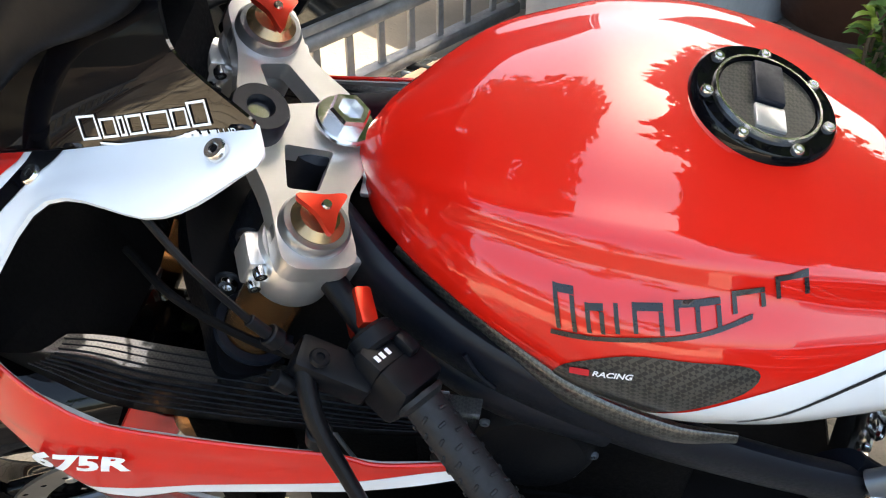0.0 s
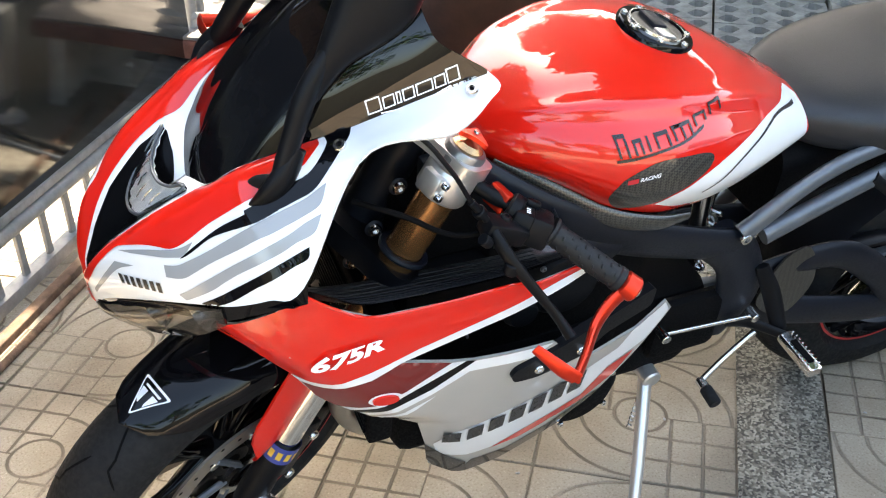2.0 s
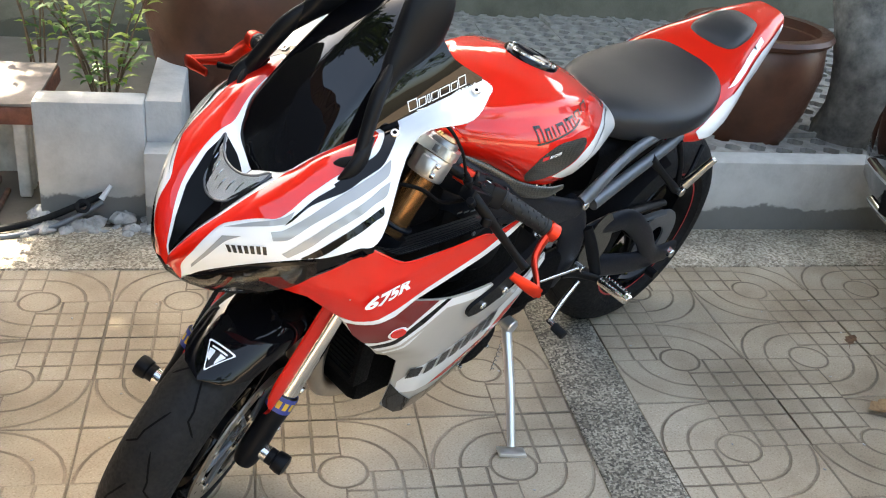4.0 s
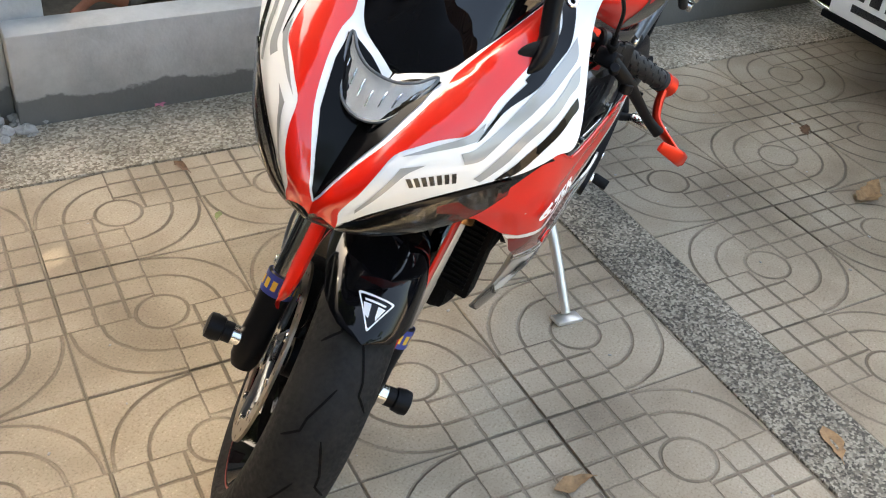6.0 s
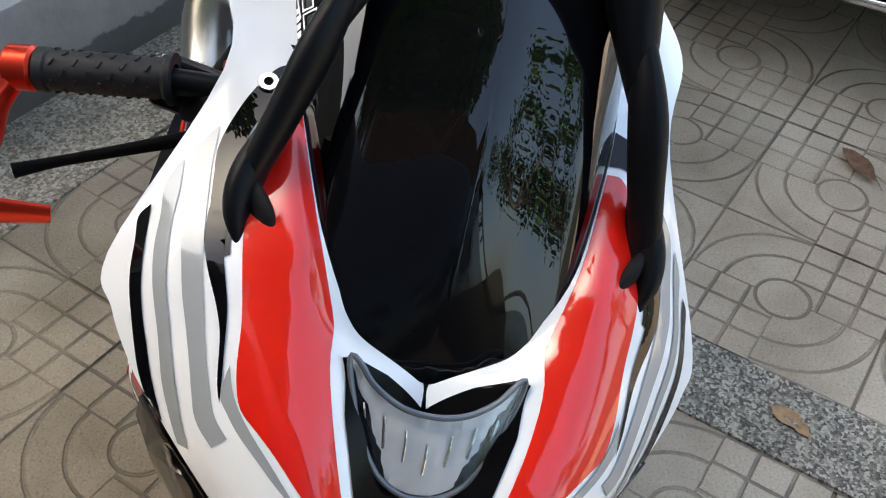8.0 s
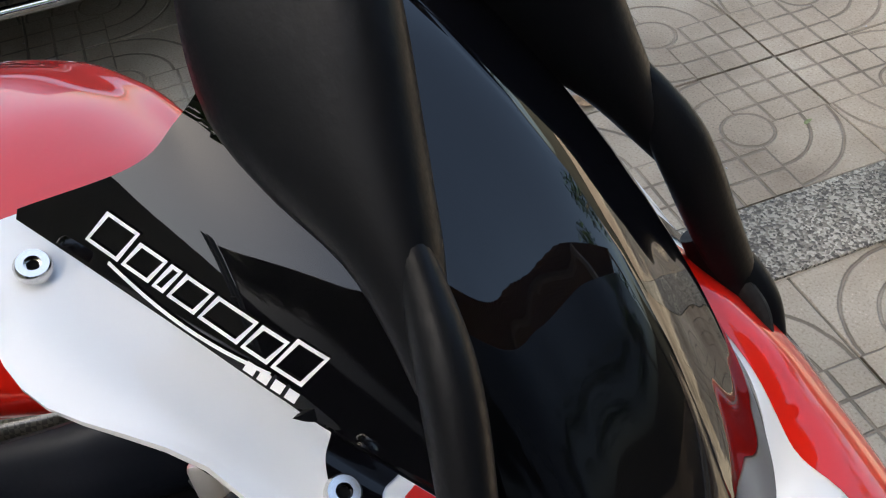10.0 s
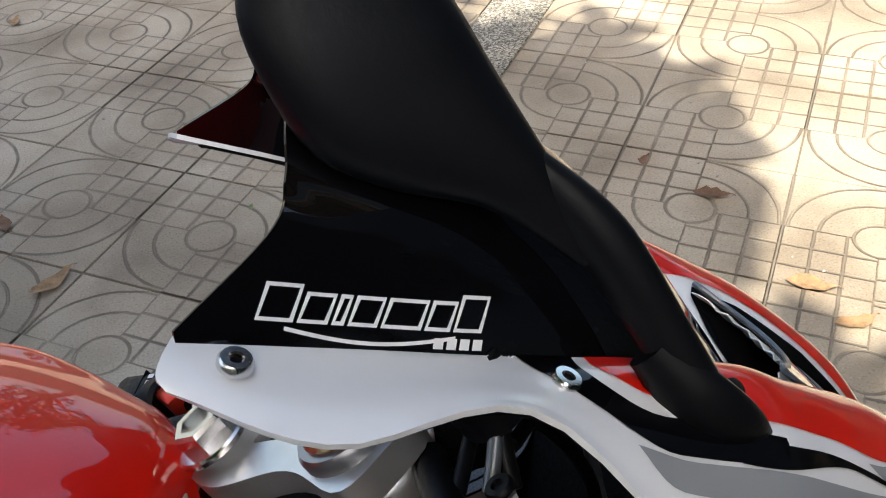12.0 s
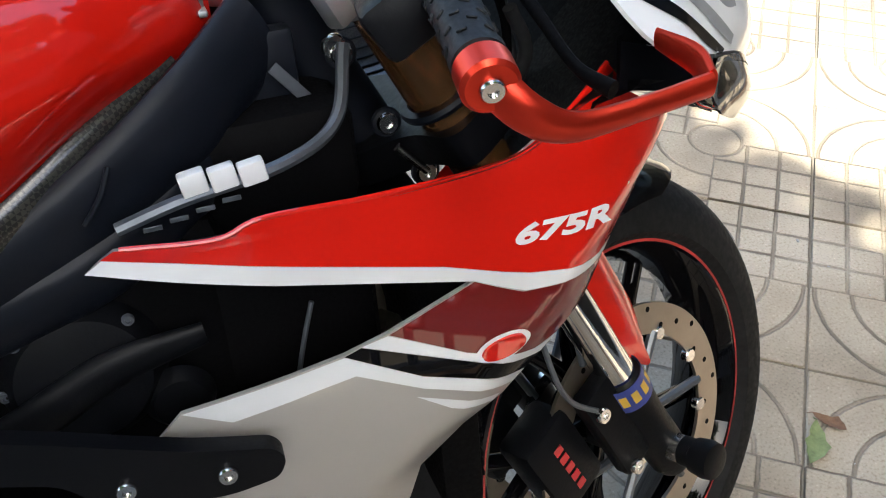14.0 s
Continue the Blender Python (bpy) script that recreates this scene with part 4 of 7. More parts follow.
def wheel(parent, name, centre, radius, width, m, spokes, groove_sets, line):
    w = part(name, moved(lathe([(0.018, -0.04), (0.032, -0.04), (0.034, 0.04), (0.018, 0.04)], pose(0, 0, 0, -90), 28, close=True), m @ Matrix.Translation(centre)), PLASTIC, parent)
    spin = m @ Matrix.Translation(centre) @ pose(0, 0, 0, -90)
    rim = radius - width * 0.66
    part("tyre", lathe(tyre_profile(radius, width, rim), spin, 96), RUBBER, w, "worn black radial tyre")
    hw = width * 0.40
    part("rim", lathe([(rim - 0.002, -hw), (rim + 0.008, -hw), (rim + 0.008, -hw + 0.008), (rim - 0.014, -hw + 0.02), (rim - 0.022, 0), (rim - 0.014, hw - 0.02), (rim + 0.008, hw - 0.008), (rim + 0.008, hw), (rim - 0.002, hw),
                       (rim - 0.02, hw - 0.02), (rim - 0.03, 0), (rim - 0.02, -hw + 0.02)], spin, 72, close=True), BLACK, w)
    for side in (-1, 1):
        part("rim_line", lathe([(rim + 0.0075, side * (hw + 0.0006)), (rim + 0.0015, side * (hw + 0.0006))], spin, 72), line, w)
    for k in range(spokes):
        for fork in (-1, 1):
            a = radians(360 / spokes * k + 14)
            b = a + fork * radians(360 / spokes * 0.22)
            p = m @ Matrix.Translation(centre)
            part("spoke", moved(tube([spun(a, 0.028, 0), spun((a + b) / 2, rim * 0.5, fork * 0.006), spun(b, rim - 0.02, fork * 0.004)], [0.019, 0.012, 0.011], 10, 8), p), BLACK, w)
    # tread grooves follow the crown: narrow bands on top, recess shade in their dark colour
    for s in (-1, 1):
        for k in range(groove_sets):
            t0 = 2 * math.pi * (k + 0.25 * s) / groove_sets
            keys = [(0.0, 4), (0.17, 24), (0.235, 26), (0.32, 54)]
            line_pts = []
            for (d0, g0), (d1, g1) in zip(keys, keys[1:]):
                for f in (0, 0.2, 0.4, 0.6, 0.8):
                    ang = radians(g0 + (g1 - g0) * f) * s
                    rr = radius - width * 0.46 + (width * 0.46 + 0.0007) * math.cos(ang)
                    line_pts.append(Vector(spun(t0 - (d0 + (d1 - d0) * f), rr, (width * 0.5 + 0.0007) * math.sin(ang))))
            rows = []
            for i, q in enumerate(line_pts):
                d = (line_pts[min(i + 1, 14)] - line_pts[max(i - 1, 0)]).normalized()
                n = Vector((q.x, 0, q.z)).normalized() * 0.8 + Vector((0, 1, 0)) * (q.y / width)
                c = d.cross(n).normalized()
                h = 0.0008 if i in (0, 14) else 0.0018
                rows.append([tuple(q + c * h), tuple(q - c * h)])
            part("tread_groove", moved(grid(rows), m @ Matrix.Translation(centre)), MATTE, w)
    return w


front_wheel = wheel(bike, "front_wheel", (0, 0, 0), 0.300, 0.122, STEER, 5, 13, LINE_RED)
rear_wheel = wheel(bike, "rear_wheel", (-1.332, 0, 0.320), 0.320, 0.185, Matrix.Identity(4), 5, 12, LINE_RED)


def brake_disc(parent, m, y, r, holes=True):
    sp = m @ Matrix.Translation((0, y, 0)) @ pose(0, 0, 0, -90)
    d = part("brake_disc", lathe([(r * 0.76, -0.0022), (r, -0.0022), (r, 0.0022), (r * 0.76, 0.0022)], sp, 72, close=True), DISC, parent, "drilled steel brake disc")
    carrier = part("disc_carrier", lathe([(0.028, -0.004), (0.045, -0.004), (0.045, 0.004), (0.028, 0.004)], sp, 32, close=True), STEEL, d)
    for k in range(6):
        a = 2 * math.pi * k / 6
        part("carrier_arm", tube([tuple(sp @ Vector((0.035 * math.cos(a), 0.035 * math.sin(a), 0))), tuple(sp @ Vector((r * 0.78 * math.cos(a + 0.35), r * 0.78 * math.sin(a + 0.35), 0)))], [0.006, 0.006], 8), GUNMETAL, d)
    for k in range(10):
        a = 2 * math.pi * k / 10
        part("bobbin", rod(sp @ Vector((r * 0.765 * math.cos(a), r * 0.765 * math.sin(a), -0.005)), sp @ Vector((r * 0.765 * math.cos(a), r * 0.765 * math.sin(a), 0.005)), 0.0085, seg=12), STEEL, d)
    if holes:
        s = 1 if y > 0 else -1
        # holes are flat black discs; the shade inside is put into their colour
        for k in range(30):
            a = 2 * math.pi * k / 30
            rr = r * (0.83, 0.89, 0.95)[k % 3]
            c = sp @ Vector((rr * math.cos(a), rr * math.sin(a), 0.0026 * s))
            part("drilled_hole", lathe([(0, 0), (0.0036, 0)], frame_at(c, (sp.to_3x3() @ Vector((0, 0, s)))), 10), MATTE, d)
    return d


for y in (-0.066, 0.066):
    brake_disc(front_wheel, STEER, y, 0.154)
brake_disc(rear_wheel, Matrix.Translation((-1.332, 0, 0.320)), -0.10, 0.11, False)

# -- front fork, yokes and guards (fork space)
for s in (1, -1):
    y = 0.1 * s
    leg = part("fork_leg", steer(rod((0, y, 0.345), (0, y, 0.685), 0.027, seg=28)), GOLD, bike, "bronze fork tube")
    part("slider_tube", steer(rod((0, y, 0.07), (0, y, 0.36), 0.0215, seg=28)), CHROME, leg)
    part("dust_seal", steer(lathe([(0.022, 0), (0.031, 0.003), (0.0315, 0.022), (0.028, 0.03)], Matrix.Translation((0, y, 0.32)), 28)), GOLD, leg)
    part("fork_foot", steer(join(lathe([(0.0, -0.045), (0.018, -0.045), (0.024, -0.03), (0.026, 0.0), (0.024, 0.05), (0.0265, 0.10), (0.025, 0.125), (0.0, 0.125)], Matrix.Translation((0, y, 0)), 26),
                                 block((-0.062, y - 0.012, 0.02), (-0.012, y + 0.012, 0.15), 0.006))), PLASTIC, leg)
    part("fork_sticker", steer(lathe([(0.0272, 0.0), (0.0272, 0.034)], Matrix.Translation((0, y, 0.092)), 28)), BLUE, leg, "blue and yellow maker's band")
    part("sticker_bar", steer(join(*[lathe([(0.0275, 0.0), (0.0275, 0.016)], Matrix.Translation((0, y, 0.101)), 4, a0, 18) for a0 in range(0, 360, 30)])), YELLOW, leg)
    part("axle_slider", steer(join(lathe([(0.012, 0), (0.017, 0.0), (0.017, 0.014), (0.02, 0.016), (0.022, 0.03), (0.0205, 0.04), (0.012, 0.043), (0.0, 0.043)], frame_at((0, 0.135 * s, 0), (0, s, 0)), 28))), PLASTIC, leg)
    part("axle_spacer", steer(rod((0, 0.115 * s, 0), (0, 0.137 * s, 0), 0.0165)), STEEL, leg)
    caliper = part("brake_caliper", steer(block((-0.135, y - 0.045 * s - 0.022, 0.02), (-0.06, y - 0.045 * s + 0.03, 0.135), 0.012)), PLASTIC, leg)
    face = 0.0856 if s > 0 else -0.0776
    for k in range(5):
        part("caliper_letter", steer(block((-0.104, min(face, face + 0.0012 * s), 0.040 + 0.015 * k), (-0.092, max(face, face + 0.0012 * s), 0.050 + 0.015 * k), 0.0004, seg=1)), RED_DEC, caliper)
    for h in (0.03, 0.125):
        bolt(tuple(STEER @ Vector((-0.05, y + 0.014 * s, h))), tuple(STEER.to_3x3() @ Vector((0, s, 0))), 0.009, 0.006, STEEL, leg)
    # clamp of the handlebar and adjuster cap
    cap = part("fork_cap", steer(join(lathe([(0.029, 0.0), (0.0315, 0.004), (0.0315, 0.016), (0.029, 0.02), (0.029, 0.026), (0.0265, 0.03), (0.0, 0.030)], Matrix.Translation((0, y, 0.668)), 36))), CAP_GREY, leg)
    part("cap_insert", steer(lathe([(0.0, 0.0), (0.021, 0.0), (0.022, 0.003), (0.016, 0.009), (0.0, 0.010)], Matrix.Translation((0, y, 0.697)), 30)), CAP_BRONZE, cap, "bronze adjuster insert")
    star = smooth_outline([(0.024 * math.cos(radians(90 + 60 * k)) * (1 if k % 2 == 0 else 0.44), 0.024 * math.sin(radians(90 + 60 * k)) * (1 if k % 2 == 0 else 0.44)) for k in range(6)], 4)
    flat = cdt(star, 0.004)
    part("preload_knob", steer(shell(flat, lambda a, b, y=y: (a, y + b, 0.7195 - 4 * (a * a + b * b)), 0, 0.006)), RED_METAL, cap, "red three-armed adjuster knob")
    part("knob_screw", steer(lathe([(0, 0.002), (0.0035, 0.002), (0.0045, 0)], Matrix.Translation((0, y, 0.721)), 14)), STEEL, cap)
    part("bar_clamp", steer(join(lathe([(0.0275, 0.0), (0.034, 0.0), (0.036, 0.004), (0.036, 0.040), (0.034, 0.044), (0.0275, 0.044)], Matrix.Translation((0, y, 0.622)), 36, close=True),
                                 block((-0.05, y + s * 0.006 - 0.011, 0.626), (-0.022, y + s * 0.006 + 0.011, 0.662), 0.004),
                                 block((0.026, y - 0.016, 0.628), (0.046, y + 0.016, 0.660), 0.004))), ALU, leg, "cast handlebar clamp")
    for h in (0.634, 0.653):
        bolt(tuple(STEER @ Vector((0.036, y + 0.016, h))), tuple(STEER.to_3x3() @ Vector((0, 1, 0))), 0.006, 0.008, STEEL, leg)
    # red leg guard between the mudguard and the leg
    rows = []
    for i in range(13):
        f = i / 12
        h = 0.095 + 0.235 * f
        half = 0.5 * min(1.0, math.sqrt(f / 0.25) * 0.9 + 0.1)
        rows.append([(0.046 - 0.052 * g * half, (0.094 + 0.014 * g * half + 0.006 * (1 - g * g)) * s, h - 0.010 * g) for g in (-1, -0.6, -0.2, 0.2, 0.6, 1)])
    back = [[(p[0], p[1] - 0.004 * s, p[2]) for p in reversed(r)] for r in rows]
    part("leg_guard", steer(join(grid(rows), grid(back), grid([[r[0] for r in rows], [r[-1] for r in back]]), grid([[r[-1] for r in rows], [r[0] for r in back]]))), RED, leg, "red painted fork guard")

# top yoke: a bridge with the steering nut, pierced between the legs
yoke_outline = rounded([(-0.032, 0.137), (0.032, 0.137), (0.030, 0.07), (0.040, 0.03), (0.040, -0.03), (0.030, -0.07), (0.032, -0.137), (-0.032, -0.137), (-0.032, -0.076), (-0.072, -0.026), (-0.072, 0.026), (-0.032, 0.076)], 0.02)
yoke_holes = [rounded([(0.008, 0.020), (0.014, 0.063), (-0.012, 0.066), (-0.034, 0.026)], 0.004), rounded([(0.008, -0.020), (-0.034, -0.026), (-0.012, -0.066), (0.014, -0.063)], 0.004)]
yoke = part("top_yoke", steer(shell(cdt(yoke_outline, 0.009, yoke_holes), lambda a, b: (a, b, 0.688), 0, 0.020)), ALU, bike, "cast aluminium top yoke")
part("steering_nut", steer(join(lathe([(0.0, 0.004), (0.011, 0.004), (0.0115, 0.014), (0.0165, 0.014), (0.0185, 0.011), (0.0185, -0.004), (0.0, -0.004)], Matrix.Translation((-0.046, 0, 0.700)) , 6), ring((-0.046, 0, 0.6975), (0, 0, 1), 0.012, 0.026, 0.006))), STEEL, yoke, sharp=20)
part("ignition_lock", steer(lathe([(0.0, 0.006), (0.010, 0.006), (0.012, 0.020), (0.023, 0.020), (0.025, 0.016), (0.025, -0.02), (0.0, -0.02)], Matrix.Translation((0.030, 0, 0.690)), 32)), FRAME, yoke)
part("lock_barrel", steer(lathe([(0.0, 0.013), (0.009, 0.013), (0.010, 0.008)], Matrix.Translation((0.030, 0, 0.690)), 20)), STEEL, yoke)
part("bottom_yoke", steer(shell(cdt(yoke_outline, 0.015), lambda a, b: (a, b, 0.50), 0, 0.035)), PLASTIC, bike)

# -- handlebars with controls
for s in (1, -1):
    reach, inset = (0.0, 0.0) if s > 0 else (0.014, 0.0)

    def bp(x, y, z):
        return tuple(STEER @ Vector((x + reach, (y - inset) * s, z + 0.012)))
    a, b = (Vector((-0.070, 0.232, 0.655)), Vector((-0.128, 0.336, 0.6448))) if s > 0 else (Vector((-0.030, -0.234, 0.659)), Vector((-0.097, -0.321, 0.641)))
    root = Vector((-0.02 if s > 0 else 0.020, 0.128 * s, 0.656))
    bar = part("handlebar", tube([tuple(STEER @ v) for v in (root, a, a.lerp(b, 1.1))], 0.011, 14, 4), PLASTIC, bike, "black clip-on handlebar")
    fm = STEER @ frame_at(a, b - a)
    ln = (b - a).length
    prof = [(0.012, 0), (0.021, 0.0), (0.0215, 0.004), (0.0165, 0.008)] + [(0.0163 + 0.0006 * math.sin(math.pi * k / 10), 0.008 + (ln - 0.02) * k / 10) for k in range(11)] + [(0.018, ln - 0.010), (0.0178, ln - 0.002), (0.012, ln)]
    grip = part("grip", lathe(prof, fm, 30), GRIP, bar, "ribbed black rubber grip")
    nubs = []
    for k in range(9):
        for j in range(6):
            th = 2 * math.pi * (j + 0.5 * (k % 2)) / 6
            c = fm @ Vector((0.0168 * math.cos(th), 0.0168 * math.sin(th), 0.018 + (ln - 0.035) * k / 8))
            nubs.append(block((-0.0014, -0.0034, -0.0008), (0.0014, 0.0034, 0.0012), 0.0006, frame_at(c, (fm.to_3x3() @ Vector((math.cos(th), math.sin(th), 0))), fm.to_3x3() @ Vector((0.5, 0.2, 1))), seg=1))
    part("grip_rib", join(*nubs), GRIP, grip)
    end = part("bar_end", join(rod(fm @ Vector((0, 0, ln)), fm @ Vector((0, 0, ln + 0.024)), 0.0185, seg=28)), RED_METAL, bar, "red anodised bar end")
    bolt(tuple(fm @ Vector((0, 0, ln + 0.0245))), tuple(fm.to_3x3() @ Vector((0, 0, 1))), 0.008, 0.004, STEEL, bar)
    # lever guard
    g0 = Vector(fm @ Vector((0, 0, ln + 0.012)))
    gk = [tuple(g0), bp(-0.116, 0.345, 0.598), bp(-0.098, 0.352, 0.572), bp(-0.060, 0.372, 0.555), bp(-0.020, 0.390, 0.540)]
    part("lever_guard", join(tube(gk, [0.014, 0.0135, 0.012, 0.010, 0.010], 14, 22, 0.55), tube([bp(-0.020, 0.390, 0.540), bp(-0.004, 0.372, 0.544), bp(0.012, 0.332, 0.548)], [0.0115, 0.012, 0.008], 14, 10, 0.35)), RED_METAL, bar, "red anodised brake lever guard" if s < 0 else "red anodised clutch lever guard")
    # lever and its perch
    perch = part("lever_perch", join(block((-0.02, -0.016, -0.014), (0.045, 0.016, 0.014), 0.006, STEER @ Matrix.Translation((-0.022, 0.205 * s, 0.640)) @ pose(0, 0, 0, 0, 0, -28 * s)),
                                     rod(bp(-0.04, 0.175, 0.644), bp(-0.048, 0.192, 0.644), 0.021)), PLASTIC, bar)
    part("lever", tube([bp(0.012, 0.196, 0.628), bp(0.004, 0.235, 0.612), bp(-0.02, 0.275, 0.592), bp(-0.045, 0.315, 0.572), bp(-0.052, 0.345, 0.560)], [0.012, 0.011, 0.009, 0.0085, 0.010] if s > 0 else [0.008, 0.0068, 0.0055, 0.005, 0.0068], 12, 22, 0.7), PLASTIC if s > 0 else MATTE, bar, "black folding lever")
    bolt(bp(0.008, 0.200, 0.652), tuple(STEER.to_3x3() @ Vector((0, 0, 1))), 0.008, 0.004, PLASTIC, bar)
    if s > 0:
        sw = Matrix.Translation((-0.056, 0.208, 0.648)) @ pose(0, 0, 0, 8, -6, 31)
        box_ = part("switch_box", steer(block((-0.026, -0.026, -0.022), (0.026, 0.030, 0.022), 0.008, sw)), PLASTIC, bar, "black switch housing")
        part("switch_box_seam", steer(block((-0.0265, -0.0005, -0.0225), (0.0265, 0.0008, 0.0225), 0.001, sw)), MATTE, box_)
        part("horn_button", steer(block((-0.030, -0.010, -0.034), (-0.018, 0.016, -0.016), 0.004, sw)), RED_DEC, box_)
        part("indicator_switch", steer(block((-0.016, -0.014, 0.020), (-0.004, 0.006, 0.031), 0.003, sw)), PLASTIC, box_)
        part("beam_symbol", steer(join(*[block((x, -0.012, 0.0222), (x + 0.004, -0.006, 0.0228), 0.0003, sw, seg=1) for x in (0.004, 0.011, 0.017)])), LETTER_W, box_)
        part("switch_mark", steer(join(*[block((-0.018 + 0.007 * k, -0.0265, -0.014), (-0.014 + 0.007 * k, -0.0258, -0.008), 0.0003, sw, seg=1) for k in range(4)])), LETTER_W, box_)
        part("clamp_lever", steer(block((-0.046, 0.142, 0.640), (-0.030, 0.176, 0.672), 0.004)), RED_METAL, bar, "red lever on the bar clamp")
        part("cable_adjuster", join(rod(bp(0.024, 0.186, 0.640), bp(0.060, 0.170, 0.662), 0.005), rod(bp(0.034, 0.181, 0.646), bp(0.044, 0.177, 0.652), 0.009)), PLASTIC, bar)
        part("clutch_cable", tube([bp(0.060, 0.170, 0.662), bp(0.11, 0.145, 0.70), bp(0.15, 0.10, 0.72), bp(0.14, 0.04, 0.66)], 0.003, 8, 20), PLASTIC, bar)
        part("wiring", tube([bp(-0.04, 0.20, 0.625), bp(0.02, 0.16, 0.59), bp(0.09, 0.12, 0.60), bp(0.12, 0.06, 0.58)], 0.004, 8, 20), MATTE, bar)
    else:
        box_ = part("switch_box", steer(block((-0.024, -0.030, -0.022), (0.024, 0.024, 0.022), 0.008, Matrix.Translation((-0.056, -0.208, 0.648)) @ pose(0, 0, 0, -8, -6, -31))), PLASTIC, bar, "black throttle housing")
        part("kill_switch", steer(block((-0.052, -0.188, 0.668), (-0.036, -0.166, 0.678), 0.003)), RED_METAL, box_)
        part("brake_reservoir", steer(join(lathe([(0.0, -0.02), (0.020, -0.02), (0.023, 0.012), (0.025, 0.014), (0.025, 0.022), (0.0, 0.023)], Matrix.Translation((0.055, -0.165, 0.690)), 28), rod((0.03, -0.185, 0.645), (0.055, -0.165, 0.672), 0.006))), PLASTIC, bar, "black brake fluid reservoir")
        part("brake_hose", tube([bp(0.035, 0.17, 0.64), bp(0.07, 0.13, 0.60), bp(0.08, 0.10, 0.50), bp(0.02, 0.075, 0.40)], 0.0045, 8, 20), MATTE, bar)

# -- mudguard
def fender_point(th, c, whole=False):
    """th: degrees round the wheel from straight ahead upward; c: -1..1 across."""
    a = radians(th)
    w = 0.078 if th > 60 else 0.050 + 0.028 * max(0.0, (th - 15) / 45)
    if th < 85 and not whole:
        c *= 0.80 * math.sqrt(max(0.0, (th - 33) / 13)) if th < 46 else 0.80 + 0.20 * (th - 46) / 39
    ang = c * radians(96)
    r = 0.262 + 0.052 * math.cos(ang) + 0.002
    f = STEER @ Vector((r * math.cos(a), w * math.sin(ang), r * math.sin(a)))
    return f


rows = [[tuple(fender_point(33 + 95 * i / 30, -1 + 2 * j / 18)) for j in range(19)] for i in range(31)]
inner = [[tuple(fender_point(33 + 95 * i / 30, (-1 + 2 * j / 18) * 0.97) - STEER.to_3x3() @ Vector((0.003 * math.cos(radians(33 + 95 * i / 30)), 0, 0.003 * math.sin(radians(33 + 95 * i / 30))))) for j in range(19)] for i in range(31)]
fender_geo = join(grid(rows), grid([list(reversed(r)) for r in inner]), grid([[r[0] for r in rows], [r[0] for r in inner]]), grid([[r[-1] for r in inner], [r[-1] for r in rows]]), grid([rows[0], inner[0]]), grid([inner[-1], rows[-1]]))
fender = part("mudguard", fender_geo, BLACK, bike, "glossy black front mudguard")

# -- upper fairing: a skin over four guide lines from the nose to the wing tip
G_IN = [(0.206, 0, 0.712), (0.200, 0, 0.742), (0.165, 0, 0.782), (0.122, 0, 0.820), (0.085, 0.002, 0.848), (0.058, 0.006, 0.866), (0.047, 0.055, 0.888), (0.014, 0.090, 0.933), (-0.050, 0.112, 0.966), (-0.120, 0.128, 0.994), (-0.200, 0.137, 1.026), (-0.267, 0.147, 1.052)]
G_RIDGE = [(0.209, 0.012, 0.722), (0.208, 0.030, 0.756), (0.192, 0.050, 0.796), (0.165, 0.068, 0.830), (0.125, 0.085, 0.868), (0.090, 0.097, 0.893), (0.055, 0.108, 0.917), (0.018, 0.120, 0.941), (-0.050, 0.135, 0.966), (-0.120, 0.148, 0.994), (-0.203, 0.156, 1.023), (-0.272, 0.159, 1.050)]
G_MID = [(0.206, 0.030, 0.716), (0.199, 0.056, 0.756), (0.182, 0.082, 0.786), (0.157, 0.110, 0.810), (0.122, 0.137, 0.838), (0.090, 0.154, 0.857), (0.055, 0.170, 0.878), (0.015, 0.182, 0.904), (-0.040, 0.182, 0.933), (-0.112, 0.164, 0.991), (-0.205, 0.180, 1.020), (-0.275, 0.168, 1.046)]
G_OUT = [(0.201, 0.036, 0.709), (0.188, 0.062, 0.738), (0.166, 0.096, 0.764), (0.138, 0.130, 0.786), (0.108, 0.160, 0.802), (0.082, 0.182, 0.812), (0.056, 0.203, 0.822), (0.020, 0.225, 0.842), (-0.020, 0.235, 0.862), (-0.108, 0.176, 0.986), (-0.208, 0.199, 1.014), (-0.272, 0.173, 1.041)]
_guides = [np.array(g) for g in (G_IN, G_RIDGE, G_MID, G_OUT)]


def spline(k, s):
    s = min(max(s, 0.0), len(k) - 1.0)
    j = min(int(s), len(k) - 2)
    u = s - j
    b, c = k[j], k[j + 1]
    a = k[j - 1] if j else 2 * b - c
    d = k[j + 2] if j + 2 < len(k) else 2 * c - b
    return 0.5 * (2 * b + (c - a) * u + (2 * a - 5 * b + 4 * c - d) * u * u + (3 * b - a - 3 * c + d) * u**3)


def cowl(s, u):
    """Upper fairing skin: s 0..11 from nose to wing tip, u 0..3 from the middle to the rim."""
    return spline(np.array([spline(g, s) for g in _guides]), u)


def cowl_patch(outline, off=0.0, thick=0.0, step=0.14):
    return shell(cdt(outline, step), cowl, off, thick, flip=True)


